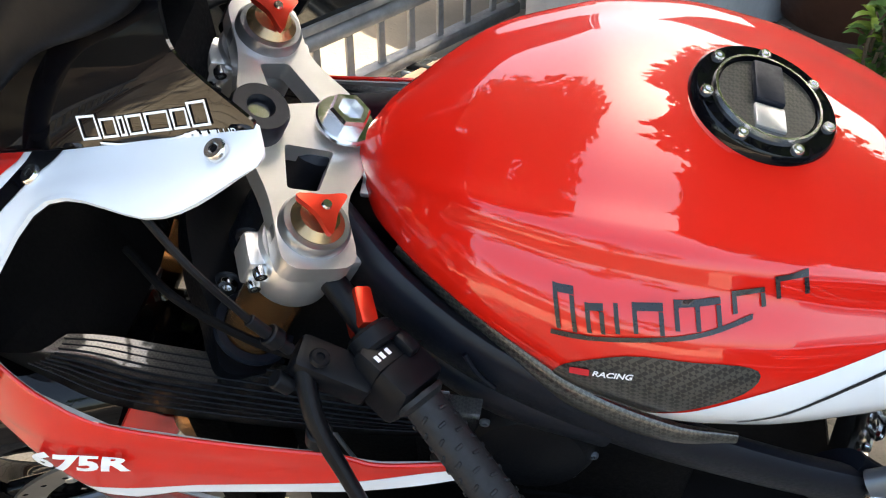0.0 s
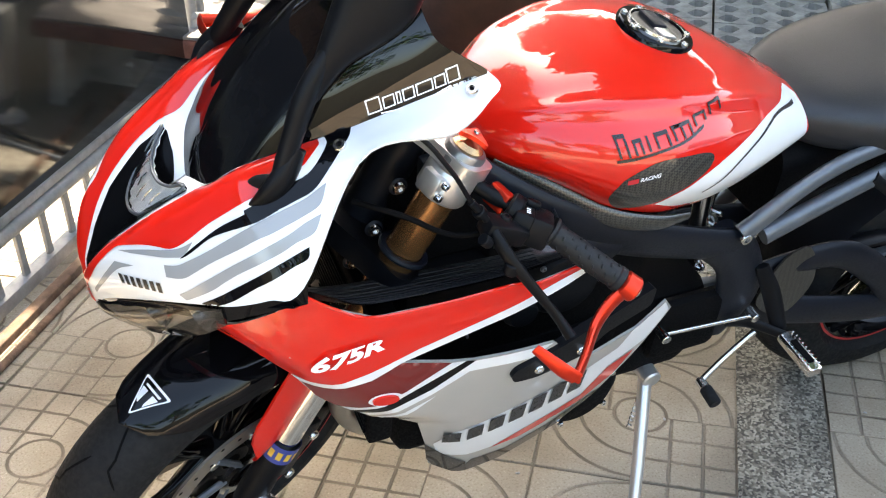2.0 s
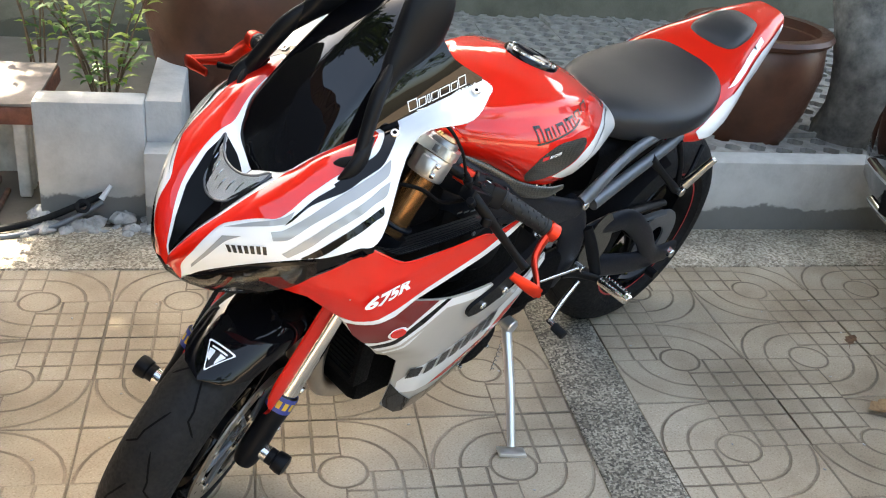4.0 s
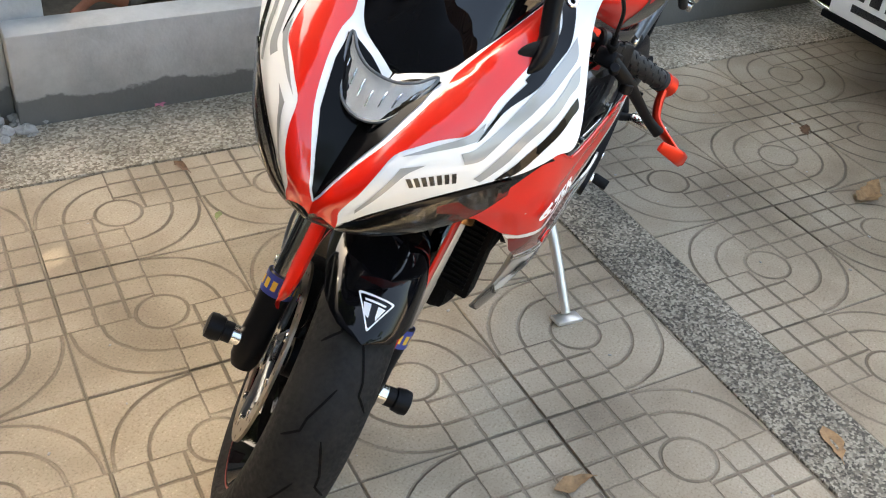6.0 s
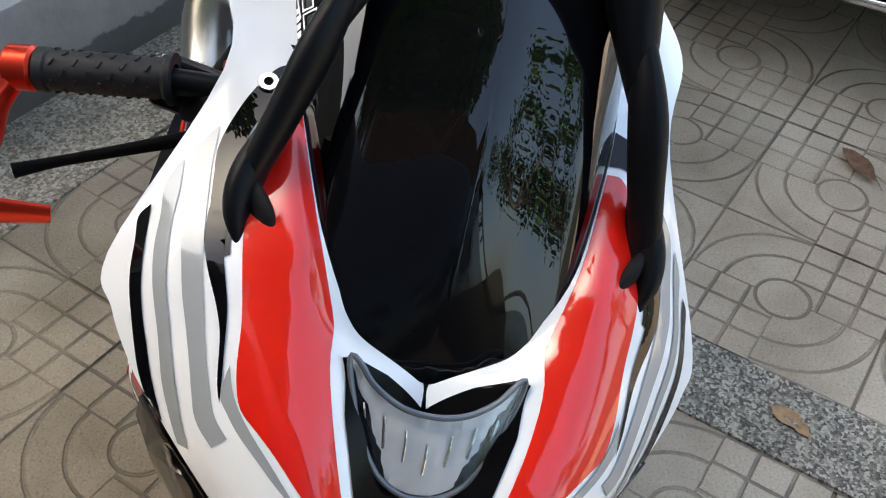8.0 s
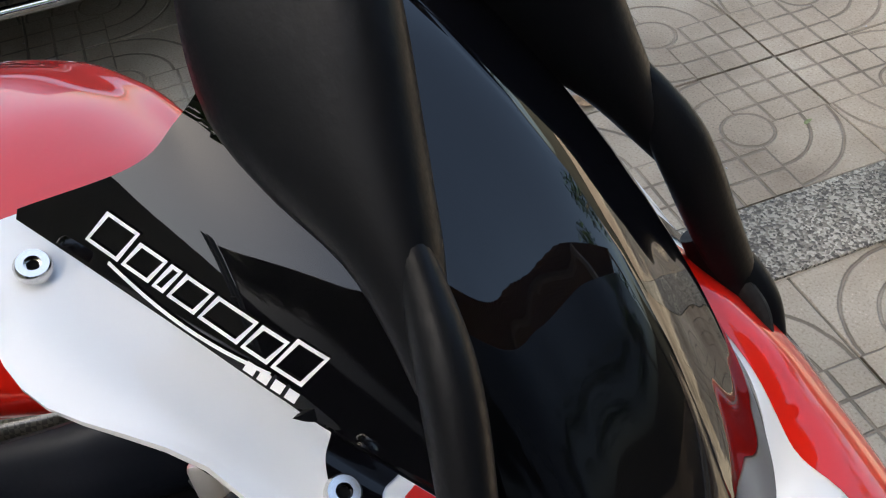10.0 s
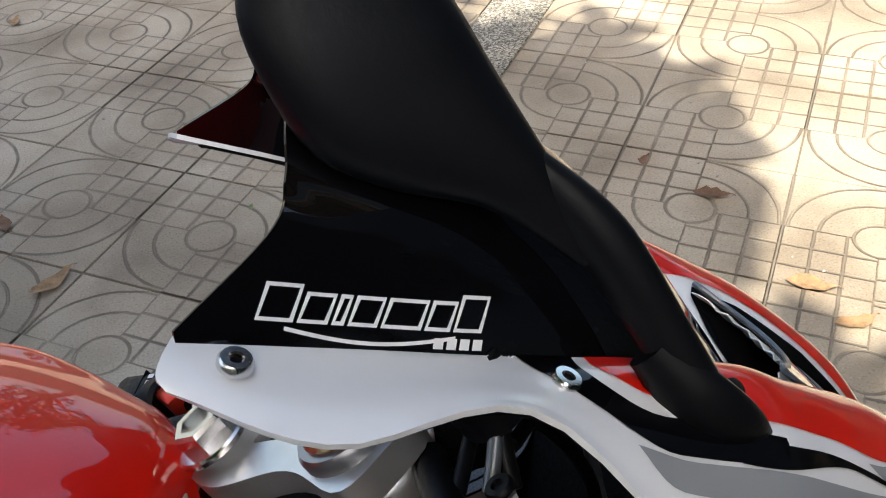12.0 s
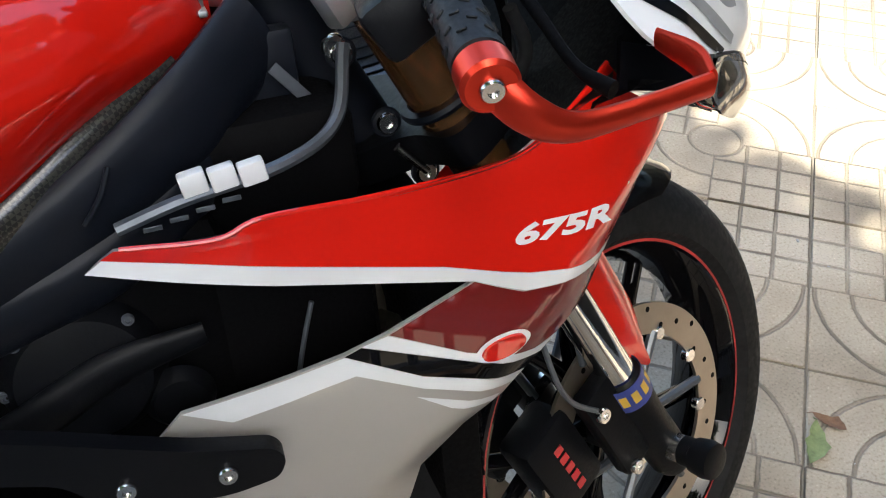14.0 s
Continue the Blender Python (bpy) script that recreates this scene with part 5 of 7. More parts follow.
cowl_geo = shell(cdt([(0, 0), (11, 0), (11, 3), (0, 3)], 0.16), cowl, 0, 0.0035, flip=True)
upper_fairing = part("upper_fairing", both(cowl_geo), WHITE, bike, "white nose fairing with red, grey and black stripes", sharp=50)
COWL_TREE = tree_of(both(cowl_geo))
for fn in (lambda g: g, mirrored):
    part("wing_lining", fn(shell(cdt([(7.3, 0.06), (10.7, 0.06), (10.7, 2.9), (9.0, 2.9), (8.0, 2.6), (7.3, 2.6)], 0.16), cowl, -0.0045, 0.0012, flip=True)), MATTE, upper_fairing, "matte black inside of the wing")

# headlight band under the nose
L_LOW = [(0.204, 0, 0.699), (0.192, 0.045, 0.702), (0.168, 0.088, 0.708), (0.135, 0.132, 0.726), (0.095, 0.172, 0.752), (0.066, 0.196, 0.785)]
L_TOP = [(0.205, 0, 0.708), (0.194, 0.052, 0.726), (0.172, 0.090, 0.757), (0.142, 0.128, 0.782), (0.104, 0.165, 0.801), (0.070, 0.195, 0.813)]


def lens_point(s, u):
    a, b = spline(np.array(L_LOW), s), spline(np.array(L_TOP), s)
    p = a + (b - a) * u
    out = np.array((0.8, 0.6, -0.15)) * 0.010 * math.sin(math.pi * min(max(u, 0), 1)) * math.sin(math.pi * min(s / 5 + 0.08, 1))
    return p + out


lens_flat = cdt([(0, 0), (5, 0), (5, 1), (0, 1)], 0.16)
for side, fn in (("left", lambda g: g), ("right", mirrored)):
    lamp = part("headlight", fn(shell(lens_flat, lens_point, -0.030, 0.004)), MATTE, upper_fairing, "smoked headlight unit under the nose")
    part("headlight_lens", fn(shell(lens_flat, lens_point, 0, 0.003)), SMOKE, lamp, "smoked clear plastic lens").visible_shadow = False
    part("lens_edge", fn(shell(cdt([(0, 0.9), (5, 0.9), (5, 1.02), (0, 1.02)], 0.1), lens_point, 0.0008)), BLACK, lamp)
    for c, r in (((0.130, 0.108, 0.748), 0.024), ((0.082, 0.160, 0.780), 0.026)):
        f = frame_at(c, (0.85, 0.45, 0.05))
        part("reflector", fn(lathe([(0.004, -0.018), (r * 0.5, -0.014), (r * 0.85, -0.004), (r, 0.006)], f, 28)), CHROME, lamp)
        part("bulb", fn(lathe([(0.0, 0.004), (0.006, 0.001), (0.007, -0.012)], f, 16)), LENS, lamp)
    # black housing between lens and inner panel
    part("lamp_housing", fn(shell(cdt([(0, 0), (1, 0), (1, 1), (0, 1)], 0.25), lambda a, b: (0.068 - 0.095 * a, 0.193 + 0.030 * a, 0.784 + 0.03 * a + (0.030 + 0.008 * a) * b), -0.004, 0.004)), BLACK, lamp)

# centre light in its black wedge
wedge = part("centre_panel", both(cowl_patch([(0.80, 0.0), (1.04, 0.22), (1.9, 0.46), (2.96, 0.63), (4.2, 0.67), (5.15, 0.63), (5.2, 0.52), (4.9, 0.3), (4.2, 0.0)], 0.0012, 0, 0.1)), FILM, upper_fairing, "gloss black wedge below the centre light")
LAMP_C, LAMP_UP, LAMP_N = Vector((0.100, 0, 0.842)), Vector((-0.626, 0, 0.780)), Vector((0.780, 0, 0.626))


def lamp_point(y, b, proud=0.0):
    """The bulging front of the centre light: y across, b up the slope."""
    return tuple(LAMP_C + Vector((0, y, 0)) + LAMP_UP * b + LAMP_N * (0.016 + proud + 0.008 * (1 - (y / 0.066) ** 2)))


LAMP_OUT = [(0, -0.034), (0.016, -0.031), (0.034, -0.018), (0.050, 0.012), (0.060, 0.040), (0.063, 0.056), (0.057, 0.054), (0.046, 0.041), (0.033, 0.032), (0.022, 0.027), (0.010, 0.0245), (0, 0.024)]
LAMP_OUT = LAMP_OUT + [(-a, b) for a, b in reversed(LAMP_OUT[1:-1])]
lamp_c = part("position_light", shell(cdt(LAMP_OUT, 0.008), lambda a, b: lamp_point(a, b), 0, 0.002), LENS, upper_fairing, "clear centre position light")
lamp_c.visible_shadow = False
part("light_bowl", shell(cdt([(a * 0.98, b * 0.97) for a, b in LAMP_OUT], 0.008), lambda a, b: lamp_point(a, b, -0.0055 - 0.0015 * math.cos(a * 420)), 0, 0.001), BOWL, lamp_c)
part("light_rim", tube([lamp_point(a, b, -0.001) for a, b in LAMP_OUT + LAMP_OUT[:1]], 0.0022, 8, 60), GUNMETAL, lamp_c)
for a in (-0.044, -0.030, -0.015, 0.0, 0.015, 0.030, 0.044):
    b0 = 0.010 * (abs(a) / 0.02) - 0.018
    part("light_rib", tube([lamp_point(a, b0, -0.005), lamp_point(a * 1.05, b0 + 0.012, -0.0035), lamp_point(a * 1.1, b0 + 0.022, -0.005)], [0.0010, 0.0013, 0.0010], 8, 6), CHROME, lamp_c)

# -- windscreen
S_BASE = [(0.064, 0.0, 0.862), (0.060, 0.036, 0.872), (0.040, 0.070, 0.902), (0.006, 0.092, 0.938), (-0.050, 0.112, 0.962), (-0.120, 0.130, 0.986), (-0.195, 0.141, 1.017), (-0.266, 0.151, 1.049)]
S_TOP = [(-0.190, 0.0, 1.148), (-0.191, 0.020, 1.147), (-0.193, 0.045, 1.142), (-0.196, 0.070, 1.132), (-0.201, 0.093, 1.116), (-0.205, 0.109, 1.101), (-0.216, 0.125, 1.083), (-0.266, 0.149, 1.055)]


def screen_point(a, b):
    """a 0..7 round the base, b 0..1 upward."""
    p, q = spline(np.array(S_BASE), a), spline(np.array(S_TOP), a)
    c = p + (q - p) * b
    rise = math.sin(math.pi * min(max(b, 0), 1))
    lift = 0.030 * rise ** 0.9 * max(0.0, 1 - a / 6.5) + 0.012 * rise ** 0.7 * math.exp(-((c[1] / 0.042) ** 2))
    return c + np.array((0.55, 0.10 * min(a / 3, 1), 0.85)) * lift


screen = part("windscreen", both(shell(cdt([(0, 0), (7, 0), (7, 1), (0, 1)], 0.12), screen_point, 0, 0.003)), TINT, bike, "dark tinted double-bubble windscreen", sharp=60)
SCREEN_TREE = tree_of(both(shell(cdt([(0, 0), (7, 0), (7, 1), (0, 1)], 0.12), screen_point)))

# -- side fairings: y as a function of x and z
_EDGE = [(0.20, -0.262), (0.29, -0.245), (0.38, -0.225), (0.478, -0.198), (0.519, -0.157), (0.544, -0.121), (0.584, -0.080), (0.629, -0.040), (0.675, -0.008), (0.72, 0.045), (0.76, 0.11), (0.85, 0.14)]


def side_y(x, z):
    y = 0.224
    if x < -0.3:
        y -= 0.25 * (-0.3 - x) ** 1.5
    if z < 0.62:
        y -= 0.36 * (0.62 - z) ** 1.7
    if z > 0.745:
        y -= 0.25 * (z - 0.745)
    if x > -0.06:
        y -= 1.9 * (x + 0.06) ** 1.6
    edge = np.interp(z, [e[0] for e in _EDGE], [e[1] for e in _EDGE])
    near = 0.06 - (edge - x)
    if near > 0:
        y -= 0.9 * near**1.3
    # pressed crease below the upper edge
    y -= 0.004 * math.exp(-(((z - 0.742) / 0.010) ** 2)) if x < 0.0 else 0
    return y


def rear_rise(x):
    """The panels climb a little towards the rear."""
    return min(max(0.066 * (-0.23 - x), -0.007), 0.020)


def side(x, z):
    return (x, side_y(x, z), z + rear_rise(x))


def side_patch(outline, off=0.0, thick=0.0, step=0.014):
    return shell(cdt(outline, step), side, off, thick, flip=True)


UPPER_OUT = [(-0.426, 0.738), (-0.404, 0.754), (-0.336, 0.753), (-0.300, 0.764), (-0.214, 0.767), (-0.110, 0.777), (-0.060, 0.803), (-0.018, 0.828), (0.005, 0.798), (0.060, 0.760), (0.105, 0.735), (0.125, 0.712), (0.040, 0.712), (-0.008, 0.675), (-0.040, 0.629), (-0.083, 0.588), (-0.121, 0.544), (-0.157, 0.519), (-0.198, 0.478),
             (-0.225, 0.38), (-0.245, 0.29), (-0.29, 0.245), (-0.38, 0.228), (-0.50, 0.275), (-0.55, 0.36), (-0.59, 0.45), (-0.628, 0.545), (-0.607, 0.575), (-0.56, 0.535), (-0.47, 0.52), (-0.42, 0.575), (-0.387, 0.611), (-0.259, 0.638), (-0.223, 0.650), (-0.149, 0.683), (-0.300, 0.711)]
sides = []
for fn in (lambda g: g, mirrored):
    sides.append(part("side_fairing", fn(side_patch(UPPER_OUT, 0, 0.004)), SILVER, bike, "red over silver side fairing with white and black stripes", sharp=50))
    sides[-1].location = (0, 0.012, 0)

# -- fuel tank: sections along x
T_X = [-0.292, -0.311, -0.350, -0.400, -0.480, -0.560, -0.640, -0.720, -0.800, -0.875]
T_TOP = [0.894, 0.914, 0.934, 0.954, 0.972, 0.972, 0.954, 0.922, 0.876, 0.830]
T_W = [0.020, 0.062, 0.106, 0.150, 0.188, 0.200, 0.188, 0.160, 0.125, 0.092]
T_LOW = [0.842, 0.840, 0.834, 0.826, 0.785, 0.765, 0.760, 0.755, 0.755, 0.765]
T_WL = [0.015, 0.045, 0.078, 0.112, 0.150, 0.165, 0.158, 0.135, 0.105, 0.080]


def tank_point(x, ph):
    """ph: -30 at the lower edge, 0 at the widest, 90 on top."""
    k = (-x,)
    xs = [-v for v in T_X]
    zt, w, zl, wl = (float(np.interp(-x, xs, t)) for t in (T_TOP, T_W, T_LOW, T_WL))
    zm = zl + 0.36 * (zt - zl)
    a = radians(max(ph, 0))
    if ph < 0:
        f = -ph / 30
        return (x, w + (wl - w) * f**1.5, zm + (zl - zm) * f)
    y, z = w * math.cos(a) ** 0.92, zm + (zt - zm) * math.sin(a) ** 0.95
    rise = 0.007 * math.exp(-(((ph - 50) / 6.0) ** 2)) * min(1, max(0, (-x - 0.33) / 0.05)) * min(1, max(0, (x + 0.82) / 0.1))
    rise -= 0.004 * math.exp(-(((ph - 38) / 7.0) ** 2)) * min(1, max(0, (-x - 0.36) / 0.08)) * min(1, max(0, (x + 0.78) / 0.1))
    return (x, y + rise * math.cos(a), z + rise * math.sin(a))


_xs = [p[0] for p in curve_points([(x, 0) for x in T_X], 60)]
rows = []
for x in _xs:
    half = [tank_point(x, -30 + 120 * j / 40) for j in range(41)]
    rows.append(half + [(p[0], -p[1], p[2]) for p in reversed(half[:-1])])
_sm = np.array(rows)
for _ in range(3):
    _sm[1:-1] = 0.25 * _sm[:-2] + 0.5 * _sm[1:-1] + 0.25 * _sm[2:]
rows = [[tuple(p) for p in r] for r in _sm]
tank_geo = join(grid(rows), ([p for p in rows[0]], [tuple(range(len(rows[0])))]), ([p for p in rows[-1]], [tuple(reversed(range(len(rows[-1]))))]))
tank = part("fuel_tank", tank_geo, RED, bike, "glossy red fuel tank", sharp=60)
TANK_TREE = tree_of(tank_geo)
cap_at = frame_at((-0.606, 0.0, 0.960), (-0.28, 0, 0.96), (1, 0, 0))
cap = part("filler_cap", lathe([(0.0, 0.006), (0.040, 0.006), (0.041, 0.009), (0.043, 0.0095), (0.0435, 0.006), (0.056, 0.006), (0.0585, 0.003), (0.059, -0.012)], cap_at, 56), BLACK, tank, "black locking filler cap with carbon insert")
part("cap_ring", lathe([(0.0412, 0.0098), (0.0432, 0.0098), (0.0438, 0.006)], cap_at, 48), STEEL, cap)
part("cap_hinge", block((-0.012, -0.034, 0.006), (0.012, 0.008, 0.0125), 0.002, cap_at), FRAME, cap)
part("cap_key_flap", block((-0.012, 0.010, 0.006), (0.012, 0.034, 0.0095), 0.001, cap_at), ALU, cap)
part("cap_carbon", lathe([(0.0, 0.0066), (0.039, 0.0066)], cap_at, 40), CARBON_FINE, cap)
for k in range(7):
    a = 2 * math.pi * k / 7 + 0.2
    bolt(tuple(cap_at @ Vector((0.0500 * math.cos(a), 0.0500 * math.sin(a), 0.006))), tuple(cap_at.to_3x3() @ Vector((0, 0, 1))), 0.0048, 0.003, STEEL, cap)
for fn in (lambda g: g, mirrored):
    part("tank_edge_strip", fn(tube([(-0.332, 0.075, 0.846), (-0.40, 0.118, 0.815), (-0.48, 0.152, 0.772), (-0.56, 0.166, 0.748), (-0.62, 0.165, 0.744)], [0.012, 0.015, 0.017, 0.016, 0.008], 12, 30, 0.5)), CARBON, tank, "carbon strip along the tank's lower edge")

# -- seat and tail
def loft(stations, seg=28, power=0.75):
    """Rounded sections: (x, half width, bottom z, top z)."""
    rows = []
    for x, w, lo, hi in stations:
        c, h = (lo + hi) / 2, (hi - lo) / 2
        row = []
        for k in range(seg):
            a = 2 * math.pi * k / seg
            ca, sa = math.cos(a), math.sin(a)
            row.append((x, w * math.copysign(abs(ca) ** power, ca), c + h * math.copysign(abs(sa) ** power, sa)))
        rows.append(row)
    return grid(rows, True, True)


seat = part("seat", loft(curve_points([(-0.855, 0.075, 0.760, 0.822), (-0.91, 0.115, 0.742, 0.835), (-0.99, 0.150, 0.738, 0.838), (-1.09, 0.168, 0.742, 0.840), (-1.18, 0.160, 0.755, 0.850), (-1.26, 0.125, 0.775, 0.866), (-1.305, 0.07, 0.79, 0.872)], 36), 40, 0.62), VINYL, bike, "black vinyl rider seat", sharp=60)
TAIL_KEYS = [(-1.08, 0.130, 0.722, 0.750), (-1.16, 0.172, 0.712, 0.790), (-1.24, 0.168, 0.716, 0.850), (-1.31, 0.150, 0.728, 0.885), (-1.40, 0.120, 0.760, 0.915), (-1.50, 0.092, 0.810, 0.940), (-1.62, 0.055, 0.87, 0.955)]
tail_geo = loft(curve_points(TAIL_KEYS, 34), 40, 0.6)
tail = part("tail_unit", tail_geo, RED, bike, "red tail fairing with white side stripes", sharp=60)
TAIL_TREE = tree_of(tail_geo)
part("tail_pad", loft(curve_points([(-1.33, 0.04, 0.87, 0.89), (-1.36, 0.068, 0.875, 0.918), (-1.43, 0.066, 0.89, 0.942), (-1.49, 0.045, 0.91, 0.945)], 14), 24, 0.7), VINYL, tail, "black pillion pad", sharp=60)

# -- frame, engine, running gear
for fn, s in ((lambda g: g, 1), (mirrored, -1)):
    spar = part("frame_spar", fn(join(tube([(-0.262, 0.045, 0.852), (-0.33, 0.098, 0.812), (-0.42, 0.132, 0.765), (-0.54, 0.142, 0.705), (-0.66, 0.140, 0.655), (-0.76, 0.132, 0.615)], [0.040, 0.040, 0.038, 0.042, 0.040, 0.040], 18, 40, 0.42),
                                tube([(-0.30, 0.060, 0.800), (-0.34, 0.100, 0.750), (-0.42, 0.132, 0.715), (-0.52, 0.142, 0.69)], [0.030, 0.028, 0.030, 0.030], 16, 24, 0.45),
                                tube([(-0.72, 0.13, 0.64), (-0.79, 0.130, 0.57), (-0.82, 0.128, 0.47), (-0.80, 0.122, 0.38)], [0.040, 0.042, 0.045, 0.030], 16, 24, 0.45))), FRAME, bike, "satin black frame spar")
    bolt((-0.758, 0.158 * s, 0.652), (0, s, 0), 0.011, 0.006, STEEL, spar)
    part("head_gusset", fn(block((-0.29, 0.040, 0.775), (-0.235, 0.062, 0.855), 0.006)), FRAME, spar)
    # subframe tubes
    part("subframe_tube", fn(join(tube([(-0.755, 0.150, 0.655), (-0.85, 0.148, 0.725), (-0.93, 0.142, 0.755), (-1.03, 0.135, 0.765)], [0.020, 0.016, 0.016, 0.012], 14, 24, 0.7),
                                  tube([(-0.800, 0.152, 0.640), (-0.93, 0.150, 0.688), (-1.10, 0.140, 0.735), (-1.22, 0.125, 0.775)], [0.019, 0.018, 0.017, 0.013], 14, 24, 0.75))), GUNMETAL, bike, "grey subframe tube")
    hanger = part("pillion_peg_hanger", fn(join(tube([(-0.99, 0.150, 0.715), (-1.06, 0.165, 0.66), (-1.14, 0.175, 0.60)], [0.012, 0.009, 0.012], 10, 12), tube([(-1.10, 0.15, 0.735), (-1.13, 0.165, 0.67), (-1.145, 0.175, 0.60)], [0.009, 0.007, 0.009], 10, 12),
                                                tube([(-1.145, 0.175, 0.60), (-1.19, 0.17, 0.635), (-1.24, 0.15, 0.69)], [0.008, 0.006, 0.006], 10, 12))), PLASTIC, bike)
    part("pillion_peg", fn(join(rod((-1.146, 0.188, 0.620), (-1.165, 0.224, 0.715), 0.013, 0.009), rod((-1.146, 0.165, 0.60), (-1.146, 0.195, 0.60), 0.012))), STEEL, hanger, "folded bright pillion footpeg")
    # rider footrest
    rest = part("footrest_plate", fn(join(tube([(-0.83, 0.150, 0.56), (-0.86, 0.165, 0.50), (-0.884, 0.190, 0.428)], [0.012, 0.016, 0.014], 10, 14, 0.5), tube([(-0.80, 0.15, 0.43), (-0.84, 0.165, 0.43), (-0.884, 0.208, 0.427)], [0.010, 0.012, 0.010], 10, 12, 0.5))), PLASTIC, bike)
    peg = part("footpeg", fn(block((-0.897, 0.205, 0.417), (-0.870, 0.296, 0.437), 0.005)), STEEL, rest, "knurled bright footpeg")
    # the slot is a thin black plate on top, its depth shade in the colour
    part("peg_slot", fn(block((-0.890, 0.228, 0.4372), (-0.877, 0.280, 0.4378), 0.0003, seg=1)), MATTE, peg)
    part("peg_tooth", fn(join(*[block((-0.897 + dx, 0.210 + 0.009 * k, 0.437), (-0.893 + dx, 0.214 + 0.009 * k, 0.440), 0.0005, seg=1) for k in range(9) for dx in (0, 0.023)])), STEEL, peg)
    part("heel_guard", fn(shell(cdt(smooth_outline([(-0.86, 0.46), (-0.89, 0.55), (-0.94, 0.56), (-0.98, 0.47), (-0.95, 0.40), (-0.90, 0.41)], 4), 0.015), lambda a, b: (a, 0.142, b), 0, 0.004, True)), CARBON_FINE, rest)
    # swing arm
    arm = part("swingarm", fn(join(tube([(-0.80, 0.110, 0.470), (-0.92, 0.128, 0.515), (-1.03, 0.138, 0.515), (-1.15, 0.142, 0.43), (-1.24, 0.142, 0.335), (-1.34, 0.140, 0.31)], [0.030, 0.030, 0.030, 0.030, 0.030, 0.032], 16, 40, 0.45),
                                   tube([(-0.80, 0.110, 0.430), (-1.00, 0.132, 0.375), (-1.20, 0.14, 0.325), (-1.37, 0.140, 0.31)], [0.035, 0.035, 0.034, 0.030], 16, 30, 0.42))), FRAME, bike, "satin black swingarm")
    part("paddock_spool", fn(rod((-1.265, 0.145, 0.275), (-1.265, 0.175, 0.275), 0.014)), PLASTIC, arm)
    part("axle_nut", fn(lathe([(0.0, 0.016), (0.012, 0.016), (0.014, 0.013), (0.016, 0.0)], frame_at((-1.332, 0.150, 0.320), (0, 1, 0)), 6)), STEEL, arm, sharp=20)
    # inner carbon panel between side fairing and frame
    inner_top = [(-0.405, 0.190, 0.754), (-0.336, 0.200, 0.756), (-0.214, 0.208, 0.766), (-0.110, 0.208, 0.775), (-0.060, 0.203, 0.800), (-0.022, 0.198, 0.822)]
    inner_low = [(-0.410, 0.150, 0.740), (-0.336, 0.138, 0.728), (-0.214, 0.120, 0.715), (-0.110, 0.112, 0.715), (-0.055, 0.120, 0.735), (-0.015, 0.150, 0.775)]
    a_, b_ = curve_points(inner_top, 30), curve_points(inner_low, 30)
    mid = [tuple((np.array(p) * 0.5 + np.array(q) * 0.5) - np.array((0, 0, 0.014))) for p, q in zip(a_, b_)]
    skin = [curve_points([p, m_, q], 9) for p, m_, q in zip(a_, mid, b_)]
    part("inner_panel", fn(join(grid(skin), grid([[(p[0], p[1], p[2] - 0.003) for p in r] for r in reversed(skin)]))), CARBON_FINE, bike, "carbon inner fairing panel")
    # black inside of the nose
    part("nose_liner", fn(grid([[(0.05, 0.185, 0.80), (0.05, 0.06, 0.84), (0.05, 0.0, 0.83)], [(-0.01, 0.222, 0.815), (-0.02, 0.11, 0.78), (-0.02, 0.0, 0.76)], [(-0.04, 0.205, 0.80), (-0.06, 0.12, 0.70), (-0.06, 0.0, 0.68)]])), MATTE, bike)

engine = part("engine", block((-0.60, -0.125, 0.27), (-0.20, 0.125, 0.50), 0.03), MATTE, bike, "black three-cylinder engine")
part("cylinder_block", block((-0.46, -0.115, 0.46), (-0.20, 0.115, 0.70), 0.025), MATTE, engine)
part("gearbox", block((-0.78, -0.115, 0.29), (-0.55, 0.115, 0.50), 0.03), MATTE, engine)
part("cylinder_head", block((-0.62, -0.12, 0.48), (-0.32, 0.12, 0.74), 0.03), MATTE, engine)
part("clutch_cover", lathe([(0.0, 0.03), (0.065, 0.028), (0.085, 0.015), (0.09, 0.0)], frame_at((-0.56, -0.125, 0.37), (0, -1, 0)), 40), MATTE, engine)
part("generator_cover", lathe([(0.0, 0.034), (0.062, 0.032), (0.080, 0.018), (0.085, 0.0)], frame_at((-0.52, 0.125, 0.345), (0, 1, 0)), 40), MATTE, engine, "round black generator cover")
part("sprocket_cover", block((-0.80, 0.11, 0.36), (-0.66, 0.14, 0.50), 0.02), MATTE, engine)
for k in range(5):
    a = 2 * math.pi * k / 5
    bolt((-0.52 + 0.072 * math.cos(a), 0.153, 0.345 + 0.072 * math.sin(a)), (0, 1, 0), 0.006, 0.005, STEEL, engine)
radiator = part("radiator", block((-0.175, -0.165, 0.40), (-0.135, 0.165, 0.68), 0.006), MATTE, bike, "black finned radiator")
for k in range(20):
    part("fin", block((-0.134, -0.155, 0.42 + 0.012 * k), (-0.130, 0.155, 0.426 + 0.012 * k), 0.0008, seg=1), MATTE, radiator)
part("exhaust_header", join(*[tube([(-0.20, y, 0.56), (-0.13, y, 0.50), (-0.13, y * 0.9, 0.36), (-0.22, y * 0.5, 0.245), (-0.40, y * 0.3, 0.205)], 0.019, 12, 24) for y in (-0.07, 0, 0.07)]), DISC, bike)
